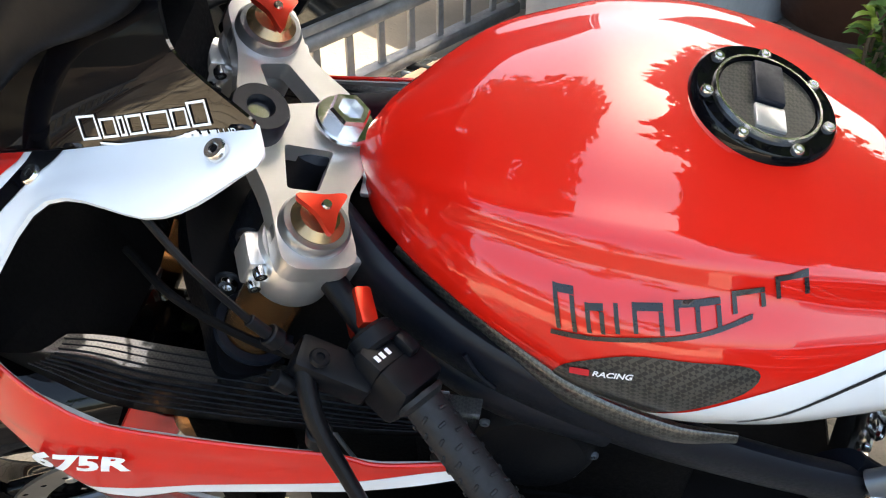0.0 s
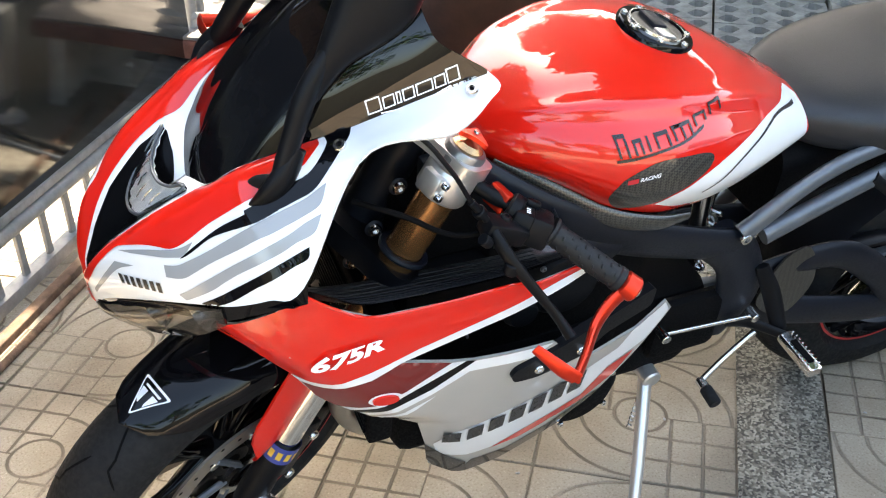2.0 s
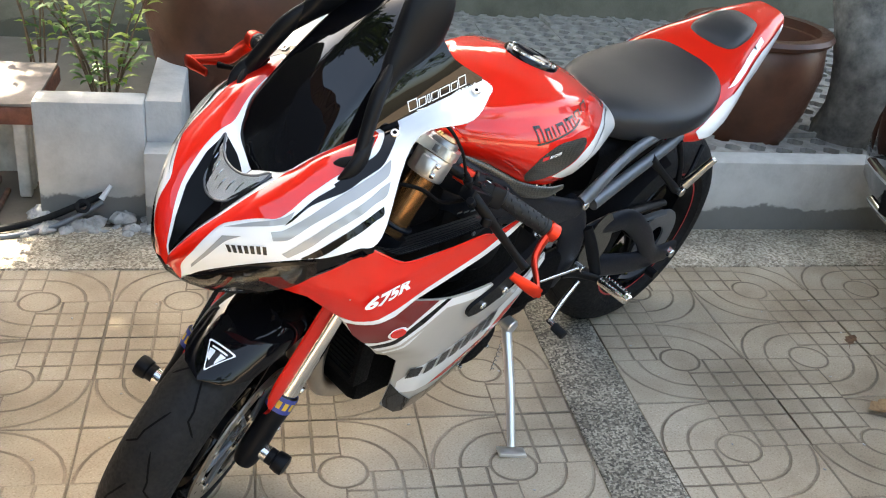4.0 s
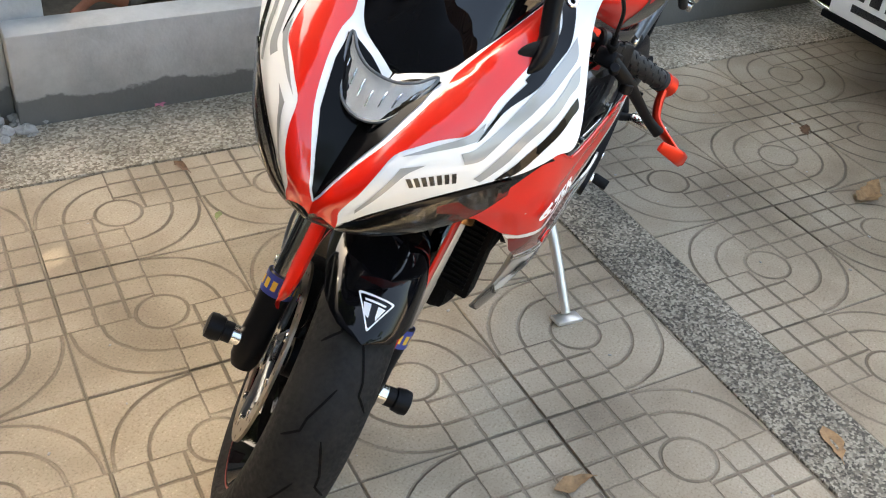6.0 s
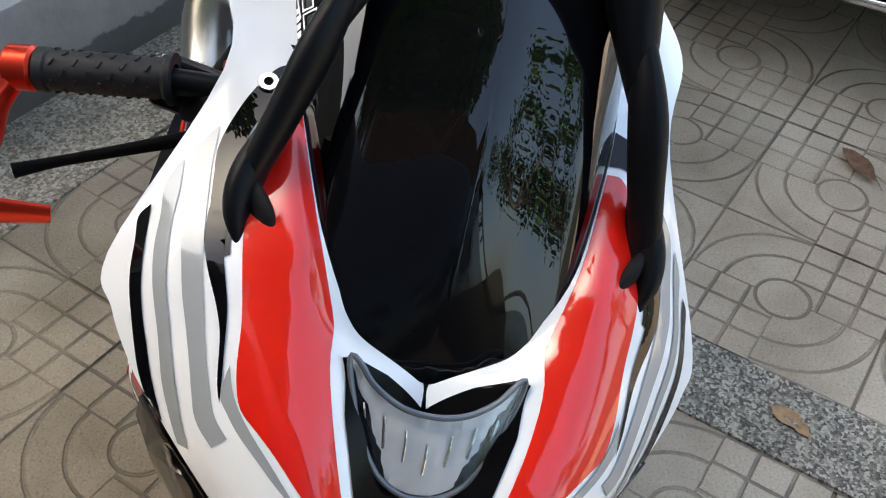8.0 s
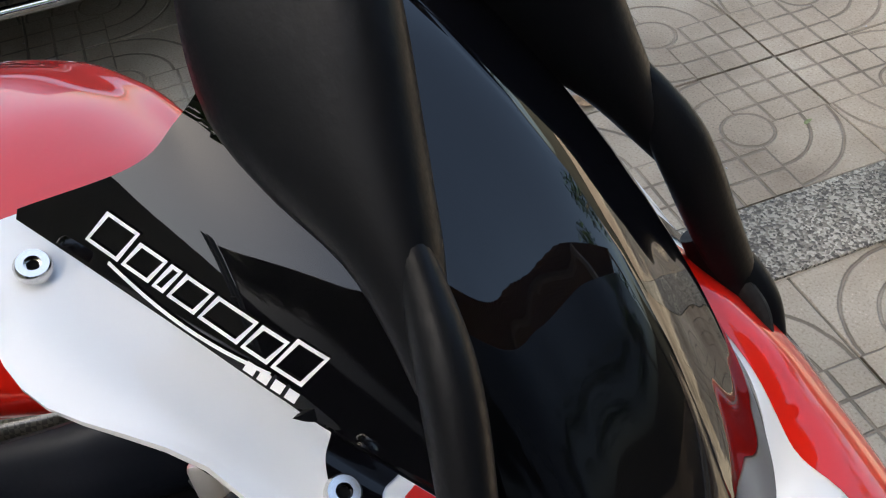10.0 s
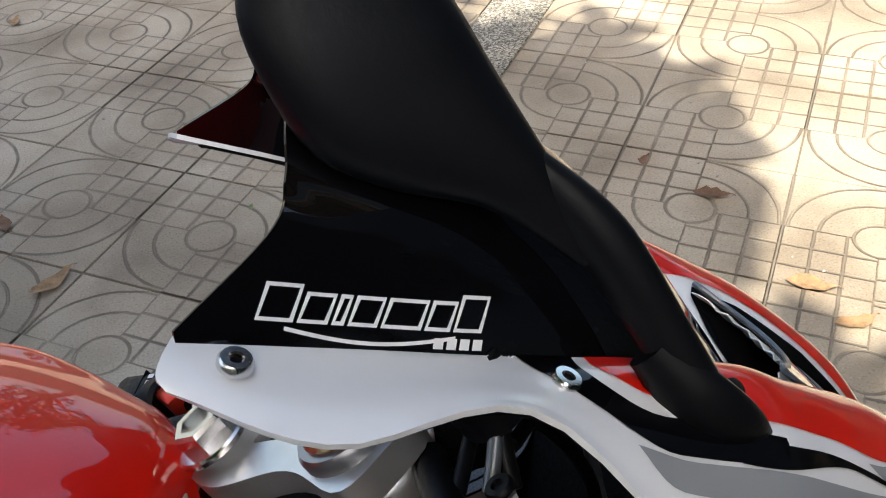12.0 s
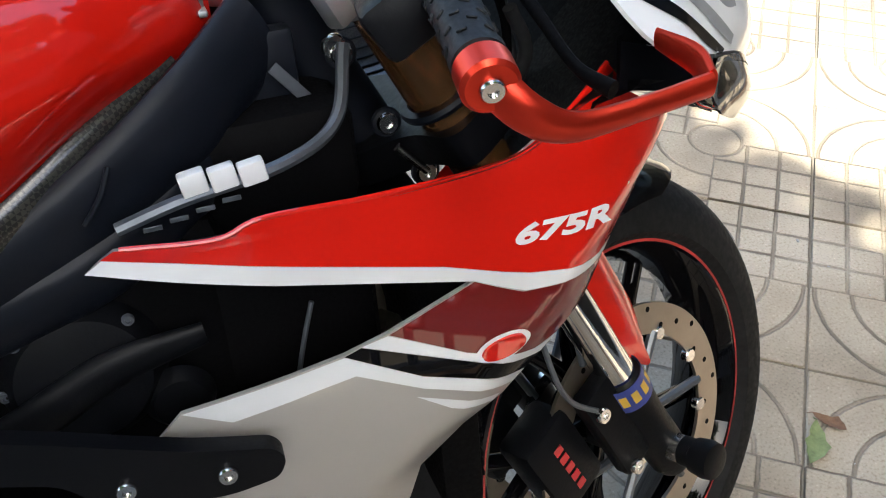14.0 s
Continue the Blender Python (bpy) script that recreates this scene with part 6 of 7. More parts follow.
part("airbox_cover", block((-0.34, -0.10, 0.70), (-0.20, 0.10, 0.80), 0.02), MATTE, bike)
part("head_stock", rod(AXLE + FORK_UP * 0.49 - FORK_FWD * 0.03, AXLE + FORK_UP * 0.68 - FORK_FWD * 0.03, 0.032), FRAME, bike)
part("instrument_pod", block((-0.150, -0.095, 0.895), (-0.105, 0.095, 0.975), 0.015), MATTE, bike, "black instrument pod")
part("pod_gauge", lathe([(0.0, 0.006), (0.038, 0.006), (0.042, 0.0)], frame_at((-0.151, 0.03, 0.935), (-1, 0, 0.4)), 36), BLACK, bike)
part("rear_hugger", grid([[(-1.332 + 0.335 * math.cos(radians(a)), 0.105 * c, 0.315 + (0.335 - 0.02 * abs(c) ** 3) * math.sin(radians(a))) for c in (-1, -0.8, -0.4, 0, 0.4, 0.8, 1)] for a in range(20, 75, 5)]), PLASTIC, bike, "black rear wheel hugger")
part("undertray", loft([(-0.85, 0.10, 0.60, 0.76), (-1.05, 0.11, 0.66, 0.76), (-1.25, 0.09, 0.73, 0.80), (-1.45, 0.05, 0.84, 0.88)], 24, 0.6), MATTE, bike)
part("rear_shock", join(rod((-0.80, 0.03, 0.38), (-0.77, 0.03, 0.66), 0.018), tube([(-0.795 + 0.022 * math.cos(a * 1.2) * 0.2, 0.03 + 0.026 * math.cos(a), 0.42 + 0.0042 * a * 1.0) for a in np.linspace(0, 44, 90)], 0.005, 8, 180)), STEEL, bike)
part("drive_chain", join(*[tube(k, 0.007, 8, 12, 1.6) for k in ([(-0.76, 0.085, 0.475), (-1.05, 0.09, 0.44), (-1.332, 0.092, 0.415)], [(-0.76, 0.085, 0.395), (-1.05, 0.09, 0.31), (-1.332, 0.092, 0.225)])]), GUNMETAL, bike)
part("rear_sprocket", lathe([(0.045, -0.003), (0.10, -0.003), (0.10, 0.003), (0.045, 0.003)], frame_at((-1.332, 0.092, 0.320), (0, 1, 0)), 43, close=True), GUNMETAL, bike)
part("chain_guard", tube([(-0.98, 0.10, 0.485), (-1.12, 0.102, 0.49), (-1.28, 0.10, 0.47)], [0.010, 0.012, 0.008], 10, 14, 1.5), PLASTIC, bike)
part("gear_linkage", join(rod((-0.66, 0.155, 0.455), (-0.84, 0.165, 0.45), 0.004), rod((-0.66, 0.14, 0.455), (-0.66, 0.17, 0.455), 0.009), rod((-0.84, 0.15, 0.45), (-0.84, 0.175, 0.45), 0.009)), STEEL, bike)
shifter = part("gear_lever", join(tube([(-0.86, 0.165, 0.40), (-0.80, 0.175, 0.36), (-0.75, 0.19, 0.335)], 0.006, 10, 12), rod((-0.75, 0.185, 0.335), (-0.75, 0.235, 0.330), 0.009)), STEEL, bike)
part("gear_toe_rubber", rod((-0.75, 0.205, 0.333), (-0.75, 0.24, 0.3295), 0.0115), RUBBER, shifter)

# side stand, foot on the ground (world point taken back into the leaned space)
_inv = LEAN.inverted()
foot = _inv @ Vector((-0.604, 0.308, 0.006))
pivot = Vector((-0.69, 0.115, 0.30))
stand = part("side_stand", join(tube([tuple(pivot), tuple(pivot.lerp(foot, 0.5) + Vector((0.0, 0.004, 0))), tuple(foot + (pivot - foot).normalized() * 0.012)], [0.013, 0.0115, 0.010], 14, 16), rod(pivot + Vector((0, -0.02, 0.0)), pivot + Vector((0, 0.025, 0)), 0.018)), ALU, bike, "bright side stand with flat foot")
part("stand_foot", moved(block((-0.034, -0.017, -0.006), (0.034, 0.017, 0.004), 0.003), Matrix.Translation(foot) @ pose(0, 0, 0, 13.5, 0, -35)), ALU, stand)
part("stand_spring", tube([tuple(pivot + Vector((0.012 + 0.004 * math.cos(a), 0.018 + 0.004 * math.sin(a), -0.02 - 0.0022 * a))) for a in np.linspace(0, 56, 110)], 0.0013, 6, 220), STEEL, stand)

# silencer low on the right
can_a, can_b = Vector((-0.90, -0.185, 0.32)), Vector((-1.14, -0.225, 0.46))
can = part("silencer", lathe([(0.0, -0.02), (0.030, -0.02), (0.050, 0.0), (0.052, 0.004), (0.052, 0.20), (0.050, 0.205), (0.046, 0.235), (0.030, 0.238), (0.028, 0.19), (0.0, 0.19)], frame_at(can_a, can_b - can_a), 40), TITAN, bike, "brushed metal silencer with flag badge")
part("exhaust_pipe", tube([tuple(can_a), (-0.82, -0.165, 0.275), (-0.70, -0.11, 0.235), (-0.52, -0.04, 0.215)], [0.030, 0.028, 0.026, 0.026], 18, 24), DISC, can)
cf = frame_at(can_a, can_b - can_a)
for k, mt in ((0, BLACK), (1, GREEN), (2, LETTER_W), (3, RED_DEC)):
    part("badge", lathe([(0.0526, 0.08 if k else 0.05), (0.0526, 0.10 if k else 0.17)] if k == 0 else [(0.0530, 0.085 + 0.02 * (k - 1)), (0.0530, 0.105 + 0.02 * (k - 1))], cf, 8, -20 + 180, 45), mt, can)
part("exhaust_spring", tube([tuple(cf @ Vector((0.040 + 0.004 * math.cos(a), 0.004 * math.sin(a), -0.05 + 0.0012 * a))) for a in np.linspace(0, 50, 100)], 0.0012, 6, 200), STEEL, can)
part("pedal_spring", tube([(-0.78 - 0.0016 * a, -0.195 + 0.005 * math.cos(a), 0.36 + 0.005 * math.sin(a)) for a in np.linspace(0, 50, 110)], 0.0014, 6, 220), STEEL, bike)
part("brake_pedal", join(tube([(-0.88, -0.165, 0.39), (-0.80, -0.18, 0.35), (-0.73, -0.20, 0.33)], 0.007, 10, 12), block((-0.74, -0.24, 0.322), (-0.715, -0.19, 0.334), 0.004)), STEEL, bike)

# -- painted graphics and lettering
def soft(poly, n=4, limit=48):
    """Curves through the outline's points, but for the sharp corners."""
    pts = [Vector(q) for q in poly]
    k = len(pts)
    turn = []
    for i in range(k):
        a, b = pts[i] - pts[i - 1], pts[(i + 1) % k] - pts[i]
        turn.append(math.degrees(a.angle(b, 0)) > limit)
    out = []
    for i in range(k):
        b, c = pts[i], pts[(i + 1) % k]
        a = 2 * b - c if turn[i] else pts[i - 1]
        d = 2 * c - b if turn[(i + 1) % k] else pts[(i + 2) % k]
        for j in range(n):
            u = j / n
            q = 0.5 * (2 * b + (c - a) * u + (2 * a - 5 * b + 4 * c - d) * u * u + (3 * b - a - 3 * c + d) * u**3)
            out.append((q.x, q.y))
    return out


def cowl_graphic(name, outline, mat, off=0.0009):
    pair(name, cowl_patch(soft(outline), off, 0, 0.10), mat, upper_fairing)


cowl_graphic("red_stripe", [(0, 0), (0.66, 0.0), (0.74, 0.10), (1.04, 0.32), (1.9, 0.56), (2.96, 0.73), (4.2, 0.77), (5.2, 0.72), (6.1, 0.42), (7.0, 0.14), (7.6, 0.06), (8.34, 0.04), (8.30, 0.62), (8.14, 1.02), (7.95, 1.24), (7.5, 1.36), (7.2, 1.42), (6.4, 1.46), (5.7, 1.50), (5.0, 1.60), (4.5, 1.62), (4.1, 1.49), (3.5, 1.24), (2.95, 1.04), (2.2, 1.20), (1.45, 1.42), (1.0, 1.5), (0.4, 1.8), (0, 3.0)], RED)
cowl_graphic("black_stripe", [(8.45, 0.02), (8.42, 0.7), (8.28, 1.20), (8.05, 1.44), (7.6, 1.46), (7.2, 1.53), (6.8, 1.55), (6.8, 1.76), (7.2, 1.76), (7.8, 1.78), (8.2, 1.82), (8.46, 1.66), (8.62, 1.34), (8.78, 0.70), (8.88, 0.02)], BLACK)
cowl_graphic("grey_stripe", [(0.9, 2.05), (1.8, 1.75), (2.84, 1.38), (3.3, 1.66), (2.74, 1.62), (1.8, 1.95), (0.8, 2.32)], GREY)
cowl_graphic("grey_stripe", [(5.2, 1.645), (4.7, 1.66), (4.1, 1.56), (3.5, 1.35), (3.05, 1.16), (3.5, 1.45), (4.05, 1.69), (4.5, 1.79), (4.78, 1.82), (5.05, 1.72)], GREY)


def one_piece(faces):
    """The largest connected run of faces, without crumbs along a cut edge."""
    root = {}

    def find(i):
        while root.setdefault(i, i) != i:
            i = root[i]
        return i
    for f in faces:
        for i in f[1:]:
            root[find(i)] = find(f[0])
    runs = {}
    for f in faces:
        runs.setdefault(find(f[0]), []).append(f)
    return max(runs.values(), key=len)


def side_stripe(name, outline, mat, lift=0.0009):
    """A stripe given by x and z, laid onto both flanks of the nose fairing."""
    net = cdt(soft(outline), 0.0032)
    for sgn in (1, -1):
        pts, keep = [], []
        for a, b in net[0]:
            hit, n, _, _ = COWL_TREE.ray_cast(Vector((a, 0.6 * sgn, b)), Vector((0, -sgn, 0)))
            good = hit is not None and hit.y * sgn > 0.02
            keep.append(good)
            pts.append(tuple(hit + n * lift * (1 if n.y * sgn > 0 else -1)) if good else (a, 0, b))
        faces = one_piece([f if sgn < 0 else tuple(reversed(f)) for f in net[1] if all(keep[i] for i in f)])
        part(name, tidy(pts, faces), mat, upper_fairing)


side_stripe("grey_stripe", [(-0.066, 0.956), (-0.043, 0.941), (-0.022, 0.931), (0.007, 0.918), (0.028, 0.906), (0.050, 0.890), (0.077, 0.870), (0.098, 0.855), (0.108, 0.849), (0.120, 0.845), (0.120, 0.833), (0.103, 0.838), (0.090, 0.848), (0.071, 0.864), (0.044, 0.883), (0.021, 0.899), (0.0, 0.909), (-0.015, 0.916), (-0.032, 0.924), (-0.054, 0.937)], GREY)
side_stripe("grey_stripe", [(-0.054, 0.930), (-0.035, 0.920), (-0.018, 0.910), (0.0, 0.901), (0.015, 0.893), (0.037, 0.878), (0.060, 0.860), (0.082, 0.841), (0.110, 0.814), (0.103, 0.809), (0.076, 0.832), (0.060, 0.848), (0.040, 0.865), (0.018, 0.880), (-0.006, 0.893), (-0.022, 0.902), (-0.042, 0.912)], GREY)
side_stripe("black_stripe", [(-0.034, 0.899), (-0.009, 0.886), (0.009, 0.876), (0.028, 0.863), (0.050, 0.845), (0.066, 0.831), (0.088, 0.812), (0.080, 0.810), (0.057, 0.827), (0.045, 0.838), (0.028, 0.853), (0.005, 0.868), (-0.013, 0.879), (-0.030, 0.888)], BLACK)
side_stripe("black_stripe", [(0.0, 0.932), (0.019, 0.921), (0.037, 0.910), (0.060, 0.894), (0.083, 0.875), (0.102, 0.857), (0.092, 0.864), (0.069, 0.884), (0.050, 0.896), (0.030, 0.907), (0.008, 0.918), (-0.010, 0.927)], BLACK, 0.0012)

# maker's name on the nose: a row of plain dark bars
for k in range(7):
    s0, u0 = 2.70 + 0.155 * k, 1.72 + 0.085 * k
    part("name_bar", cowl_patch([(s0 - 0.13, u0 + 0.36), (s0 - 0.03, u0 + 0.41), (s0 + 0.10, u0 + 0.05), (s0, u0)], 0.0012, 0, 0.05), LETTER, upper_fairing)

# fairing screws
for x, y, z, n in ((-0.243, 0.162, 1.040, (0.1, 0.6, 0.8)), (-0.093, 0.144, 0.978, (0.2, 0.6, 0.75))):
    for s in (1, -1):
        hit = COWL_TREE.find_nearest(Vector((x, y * s, z)))
        nn = hit[1] if hit[1].dot(Vector((n[0], n[1] * s, n[2]))) > 0 else -hit[1]
        b_ = bolt(tuple(hit[0] + nn * 0.0022), tuple(nn), 0.0082, 0.005, STEEL, upper_fairing, "fairing_screw")
        # black disc paints the shade at the bottom of the screw socket
        part("screw_recess", lathe([(0.0, 0.0004), (0.0030, 0.0004)], frame_at(hit[0] + nn * 0.0048, nn), 6), MATTE, b_)


def outline_frame(w, h, t, slant):
    """A hollow leaning letter box: outer outline and hole."""
    return [(0, 0), (w, 0), (w + slant, h), (slant, h)], [(t, t), (w - t, t), (w + slant - t, h - t), (slant + t, h - t)]


# club lettering low on the screen: maker's name as hollow boxes over a swoosh, then a word
for s in (1, -1):
    start, run = (Vector((-0.232, 0.9 * s, 1.0490)), Vector((0.104, 0, -0.041))) if s < 0 else (Vector((-0.131, 0.9 * s, 1.0040)), Vector((-0.110, 0, 0.043)))
    ex = run.normalized()
    ey = Vector((0.04, 0, 1)) - ex * ex.dot(Vector((0.04, 0, 1)))
    ey.normalize()
    base = Matrix((ex, ey, ex.cross(ey))).transposed().to_4x4()
    base.translation = start
    logo = []
    x = 0.0
    for k, w in enumerate((0.0175, 0.0145, 0.006, 0.0145, 0.0205, 0.0135, 0.0155)):
        o, hole = outline_frame(w, 0.0135 + (0.003 if k in (0, 6) else 0), 0.0017, 0.003)
        shift = lambda pts: [(px + x, py) for px, py in pts]
        logo.append(cast(cdt(shift(o), 0.004, [shift(hole)]), base, SCREEN_TREE, 0.0012))
        x += w + 0.0018
    arc_top = [(0.014 + 0.085 * i / 12, -0.0018 - 0.0045 * math.sin(math.pi * i / 12)) for i in range(13)]
    arc_low = [(p[0], p[1] - 0.0018) for p in reversed(arc_top)]
    logo.append(cast(cdt(arc_top + arc_low, 0.004), base, SCREEN_TREE, 0.0012))
    for g_ in logo[:-1]:
        part("name_box", tidy(g_[0], one_piece(g_[1])), LETTER_W, screen)
    part("emblem_swoosh", tidy(logo[-1][0], one_piece(logo[-1][1])), LETTER_W, screen)
    for i in range(4):
        bar = cast(cdt([(0.088 + 0.007 * i, -0.008), (0.0932 + 0.007 * i, -0.008), (0.0932 + 0.007 * i, -0.003), (0.088 + 0.007 * i, -0.003)], 0.004), base, SCREEN_TREE, 0.0012)
        if bar[1]:
            part("word_bar", tidy(bar[0], one_piece(bar[1])), LETTER_W, screen)


def text_geo(body, size, shear=0.0, weight=0.0):
    """Flat letters in the x, y plane from the built-in font."""
    cu = bpy.data.curves.new("letters", "FONT")
    cu.body, cu.size, cu.shear, cu.offset, cu.resolution_u = body, size, shear, weight, 3
    ob = bpy.data.objects.new("letters", cu)
    me = ob.to_mesh()
    geo = [tuple(v.co) for v in me.vertices], [tuple(p.vertices) for p in me.polygons]
    ob.to_mesh_clear()
    bpy.data.objects.remove(ob)
    return geo


def fine(geo, step):
    """Cuts the edges of a flat geo so that it can follow a curved body."""
    bm = bmesh.new()
    vs = [bm.verts.new(p) for p in geo[0]]
    for f in geo[1]:
        try:
            bm.faces.new([vs[i] for i in f])
        except ValueError:
            pass
    bmesh.ops.triangulate(bm, faces=bm.faces[:])
    for _ in range(3):
        long = [e for e in bm.edges if e.calc_length() > step]
        if not long:
            break
        bmesh.ops.subdivide_edges(bm, edges=long, cuts=1)
        bmesh.ops.triangulate(bm, faces=bm.faces[:])
    bm.verts.index_update()
    out = [tuple(v.co) for v in bm.verts], [tuple(v.index for v in f.verts) for f in bm.faces]
    bm.free()
    return out


def flat2(geo):
    return [(p[0], p[1]) for p in geo[0]], geo[1]


for s in (1, -1):
    start = Vector((-0.236, 0.9, 1.0355)) if s > 0 else Vector((-0.131, -0.9, 0.9925))
    ex = (Vector((-0.110, 0, 0.043)) if s > 0 else Vector((0.104, 0, -0.041))).normalized()
    ey = Vector((0, 0, 1)) - ex * ex.z
    ey.normalize()
    base = Matrix((ex, ey, ex.cross(ey))).transposed().to_4x4()
    base.translation = start
    part("club_word", cast(flat2(fine(text_geo("CLUB", 0.0085), 0.004)), base, SCREEN_TREE, 0.0014), LETTER_W, screen)

# -- side fairing colours
UPPER_RED = [(-0.404, 0.754), (-0.336, 0.753), (-0.300, 0.764), (-0.214, 0.767), (-0.110, 0.777), (-0.060, 0.803), (-0.018, 0.828), (0.005, 0.798), (0.060, 0.760), (0.105, 0.735), (0.125, 0.712), (0.040, 0.712), (-0.008, 0.675), (-0.030, 0.668), (-0.102, 0.680), (-0.172, 0.701), (-0.299, 0.727), (-0.414, 0.748)]
WHITE_LINE = [(-0.426, 0.738), (-0.413, 0.7475), (-0.299, 0.7265), (-0.172, 0.7005), (-0.102, 0.6795), (-0.030, 0.6675), (-0.010, 0.6715), (-0.020, 0.662), (-0.036, 0.660), (-0.106, 0.664), (-0.149, 0.683), (-0.300, 0.711)]
RED_LOW = [(-0.149, 0.6825), (-0.108, 0.6635), (-0.036, 0.6595), (-0.022, 0.6605), (-0.040, 0.629), (-0.070, 0.600), (-0.095, 0.597), (-0.159, 0.617), (-0.222, 0.649)]
WHITE_A = [(-0.223, 0.6485), (-0.159, 0.6165), (-0.095, 0.5965), (-0.073, 0.597), (-0.086, 0.585), (-0.150, 0.605), (-0.245, 0.643)]
BLACK_A = [(-0.245, 0.6425), (-0.150, 0.6045), (-0.087, 0.5845), (-0.100, 0.572), (-0.198, 0.603), (-0.259, 0.637)]
WHITE_B = [(-0.259, 0.6365), (-0.198, 0.6025), (-0.101, 0.5715), (-0.113, 0.561), (-0.198, 0.590), (-0.252, 0.617), (-0.283, 0.611), (-0.351, 0.596), (-0.387, 0.611)]
WHITE_C = [(-0.205, 0.583), (-0.125, 0.553), (-0.132, 0.546), (-0.175, 0.562)]
BAND = [(-0.234, 0.392), (-0.252, 0.444), (-0.342, 0.463), (-0.452, 0.470), (-0.488, 0.482), (-0.535, 0.498), (-0.552, 0.534), (-0.606, 0.572), (-0.622, 0.545), (-0.594, 0.480), (-0.530, 0.445), (-0.500, 0.378), (-0.387, 0.346), (-0.339, 0.326), (-0.248, 0.345)]
RED_FOOT = [(-0.338, 0.322), (-0.387, 0.342), (-0.500, 0.373), (-0.532, 0.440), (-0.580, 0.462), (-0.560, 0.400), (-0.510, 0.345), (-0.40, 0.313)]
BLACK_FOOT = [(-0.290, 0.247), (-0.380, 0.2295), (-0.500, 0.2765), (-0.550, 0.360), (-0.46, 0.305), (-0.38, 0.280), (-0.31, 0.30)]
for sd, fn in zip(sides, (lambda g: g, mirrored)):
    for nm, ol, mt in (("red_panel", UPPER_RED, RED), ("white_line", WHITE_LINE, WHITE), ("dark_red_panel", RED_LOW, DARK_RED), ("white_stripe", WHITE_A, WHITE), ("black_stripe", BLACK_A, BLACK), ("white_stripe", WHITE_B, WHITE), ("white_stripe", WHITE_C, WHITE), ("white_band", BAND, WHITE), ("red_flash", RED_FOOT, RED), ("black_edge", BLACK_FOOT, BLACK)):
        part(nm, fn(side_patch(ol, 0.0009, 0, 0.012)), mt, sd)
    # side reflector badge
    oval = [(-0.128 + 0.024 * math.cos(a) - 0.004 * math.sin(a), 0.616 + 0.012 * math.sin(a) + 0.007 * math.cos(a)) for a in [2 * math.pi * k / 24 for k in range(24)]]
    oval_in = [(-0.128 + 0.019 * math.cos(a) - 0.003 * math.sin(a), 0.616 + 0.0085 * math.sin(a) + 0.006 * math.cos(a)) for a in [2 * math.pi * k / 24 for k in range(24)]]
    part("badge_rim", fn(side_patch(oval, 0.002, 0, 0.006)), WHITE, sd)
    part("badge", fn(side_patch(oval_in, 0.005, 0.003, 0.006)), RED, sd, "raised red oval badge")
    # model name: plain dark slanted bars
    for k in range(7):
        x0 = -0.243 - 0.0355 * k
        z0 = 0.406 + 0.0025 * k
        h = 0.036 + 0.004 * k
        part("name_bar", fn(side_patch([(x0, z0), (x0 - 0.026, z0 + 0.0015), (x0 - 0.022, z0 + h + 0.0015), (x0 + 0.004, z0 + h)], 0.003, 0, 0.012)), LETTER, sd)


def lay_letters(geo, x0, z0, dx, slope, place, off, flip):
    pts = []
    for px, py, _ in geo[0]:
        a, b = x0 + dx * px, z0 + py + slope * px
        p = Vector(place(a, b))
        n = Vector(((place(a - 0.004, b)[1] - place(a + 0.004, b)[1]) / 0.008, 1.0, (place(a, b - 0.004)[1] - place(a, b + 0.004)[1]) / 0.008)).normalized()
        pts.append(tuple(p + n * off))
    return pts, [tuple(reversed(f)) for f in geo[1]] if flip else geo[1]


word = fine(text_geo("675R", 0.0225, 0.2, 0.0010), 0.005)
wide = max(p[0] for p in word[0])
scale_x = 0.088 / wide
word = [(p[0] * scale_x, p[1], 0) for p in word[0]], word[1]
tall = [(p[0] * 1.08, p[1] * (1.38 - 0.31 * p[0] / 0.088), 0) for p in word[0]], word[1]
part("model_number", lay_letters(tall, -0.026, 0.7090, -1.0, 0.20, side, 0.006, True), LETTER_W, sides[0])
part("model_number", mirrored(lay_letters(word, -0.116, 0.7090, 1.0, -0.02, side, 0.0028, True)), LETTER_W, sides[1])

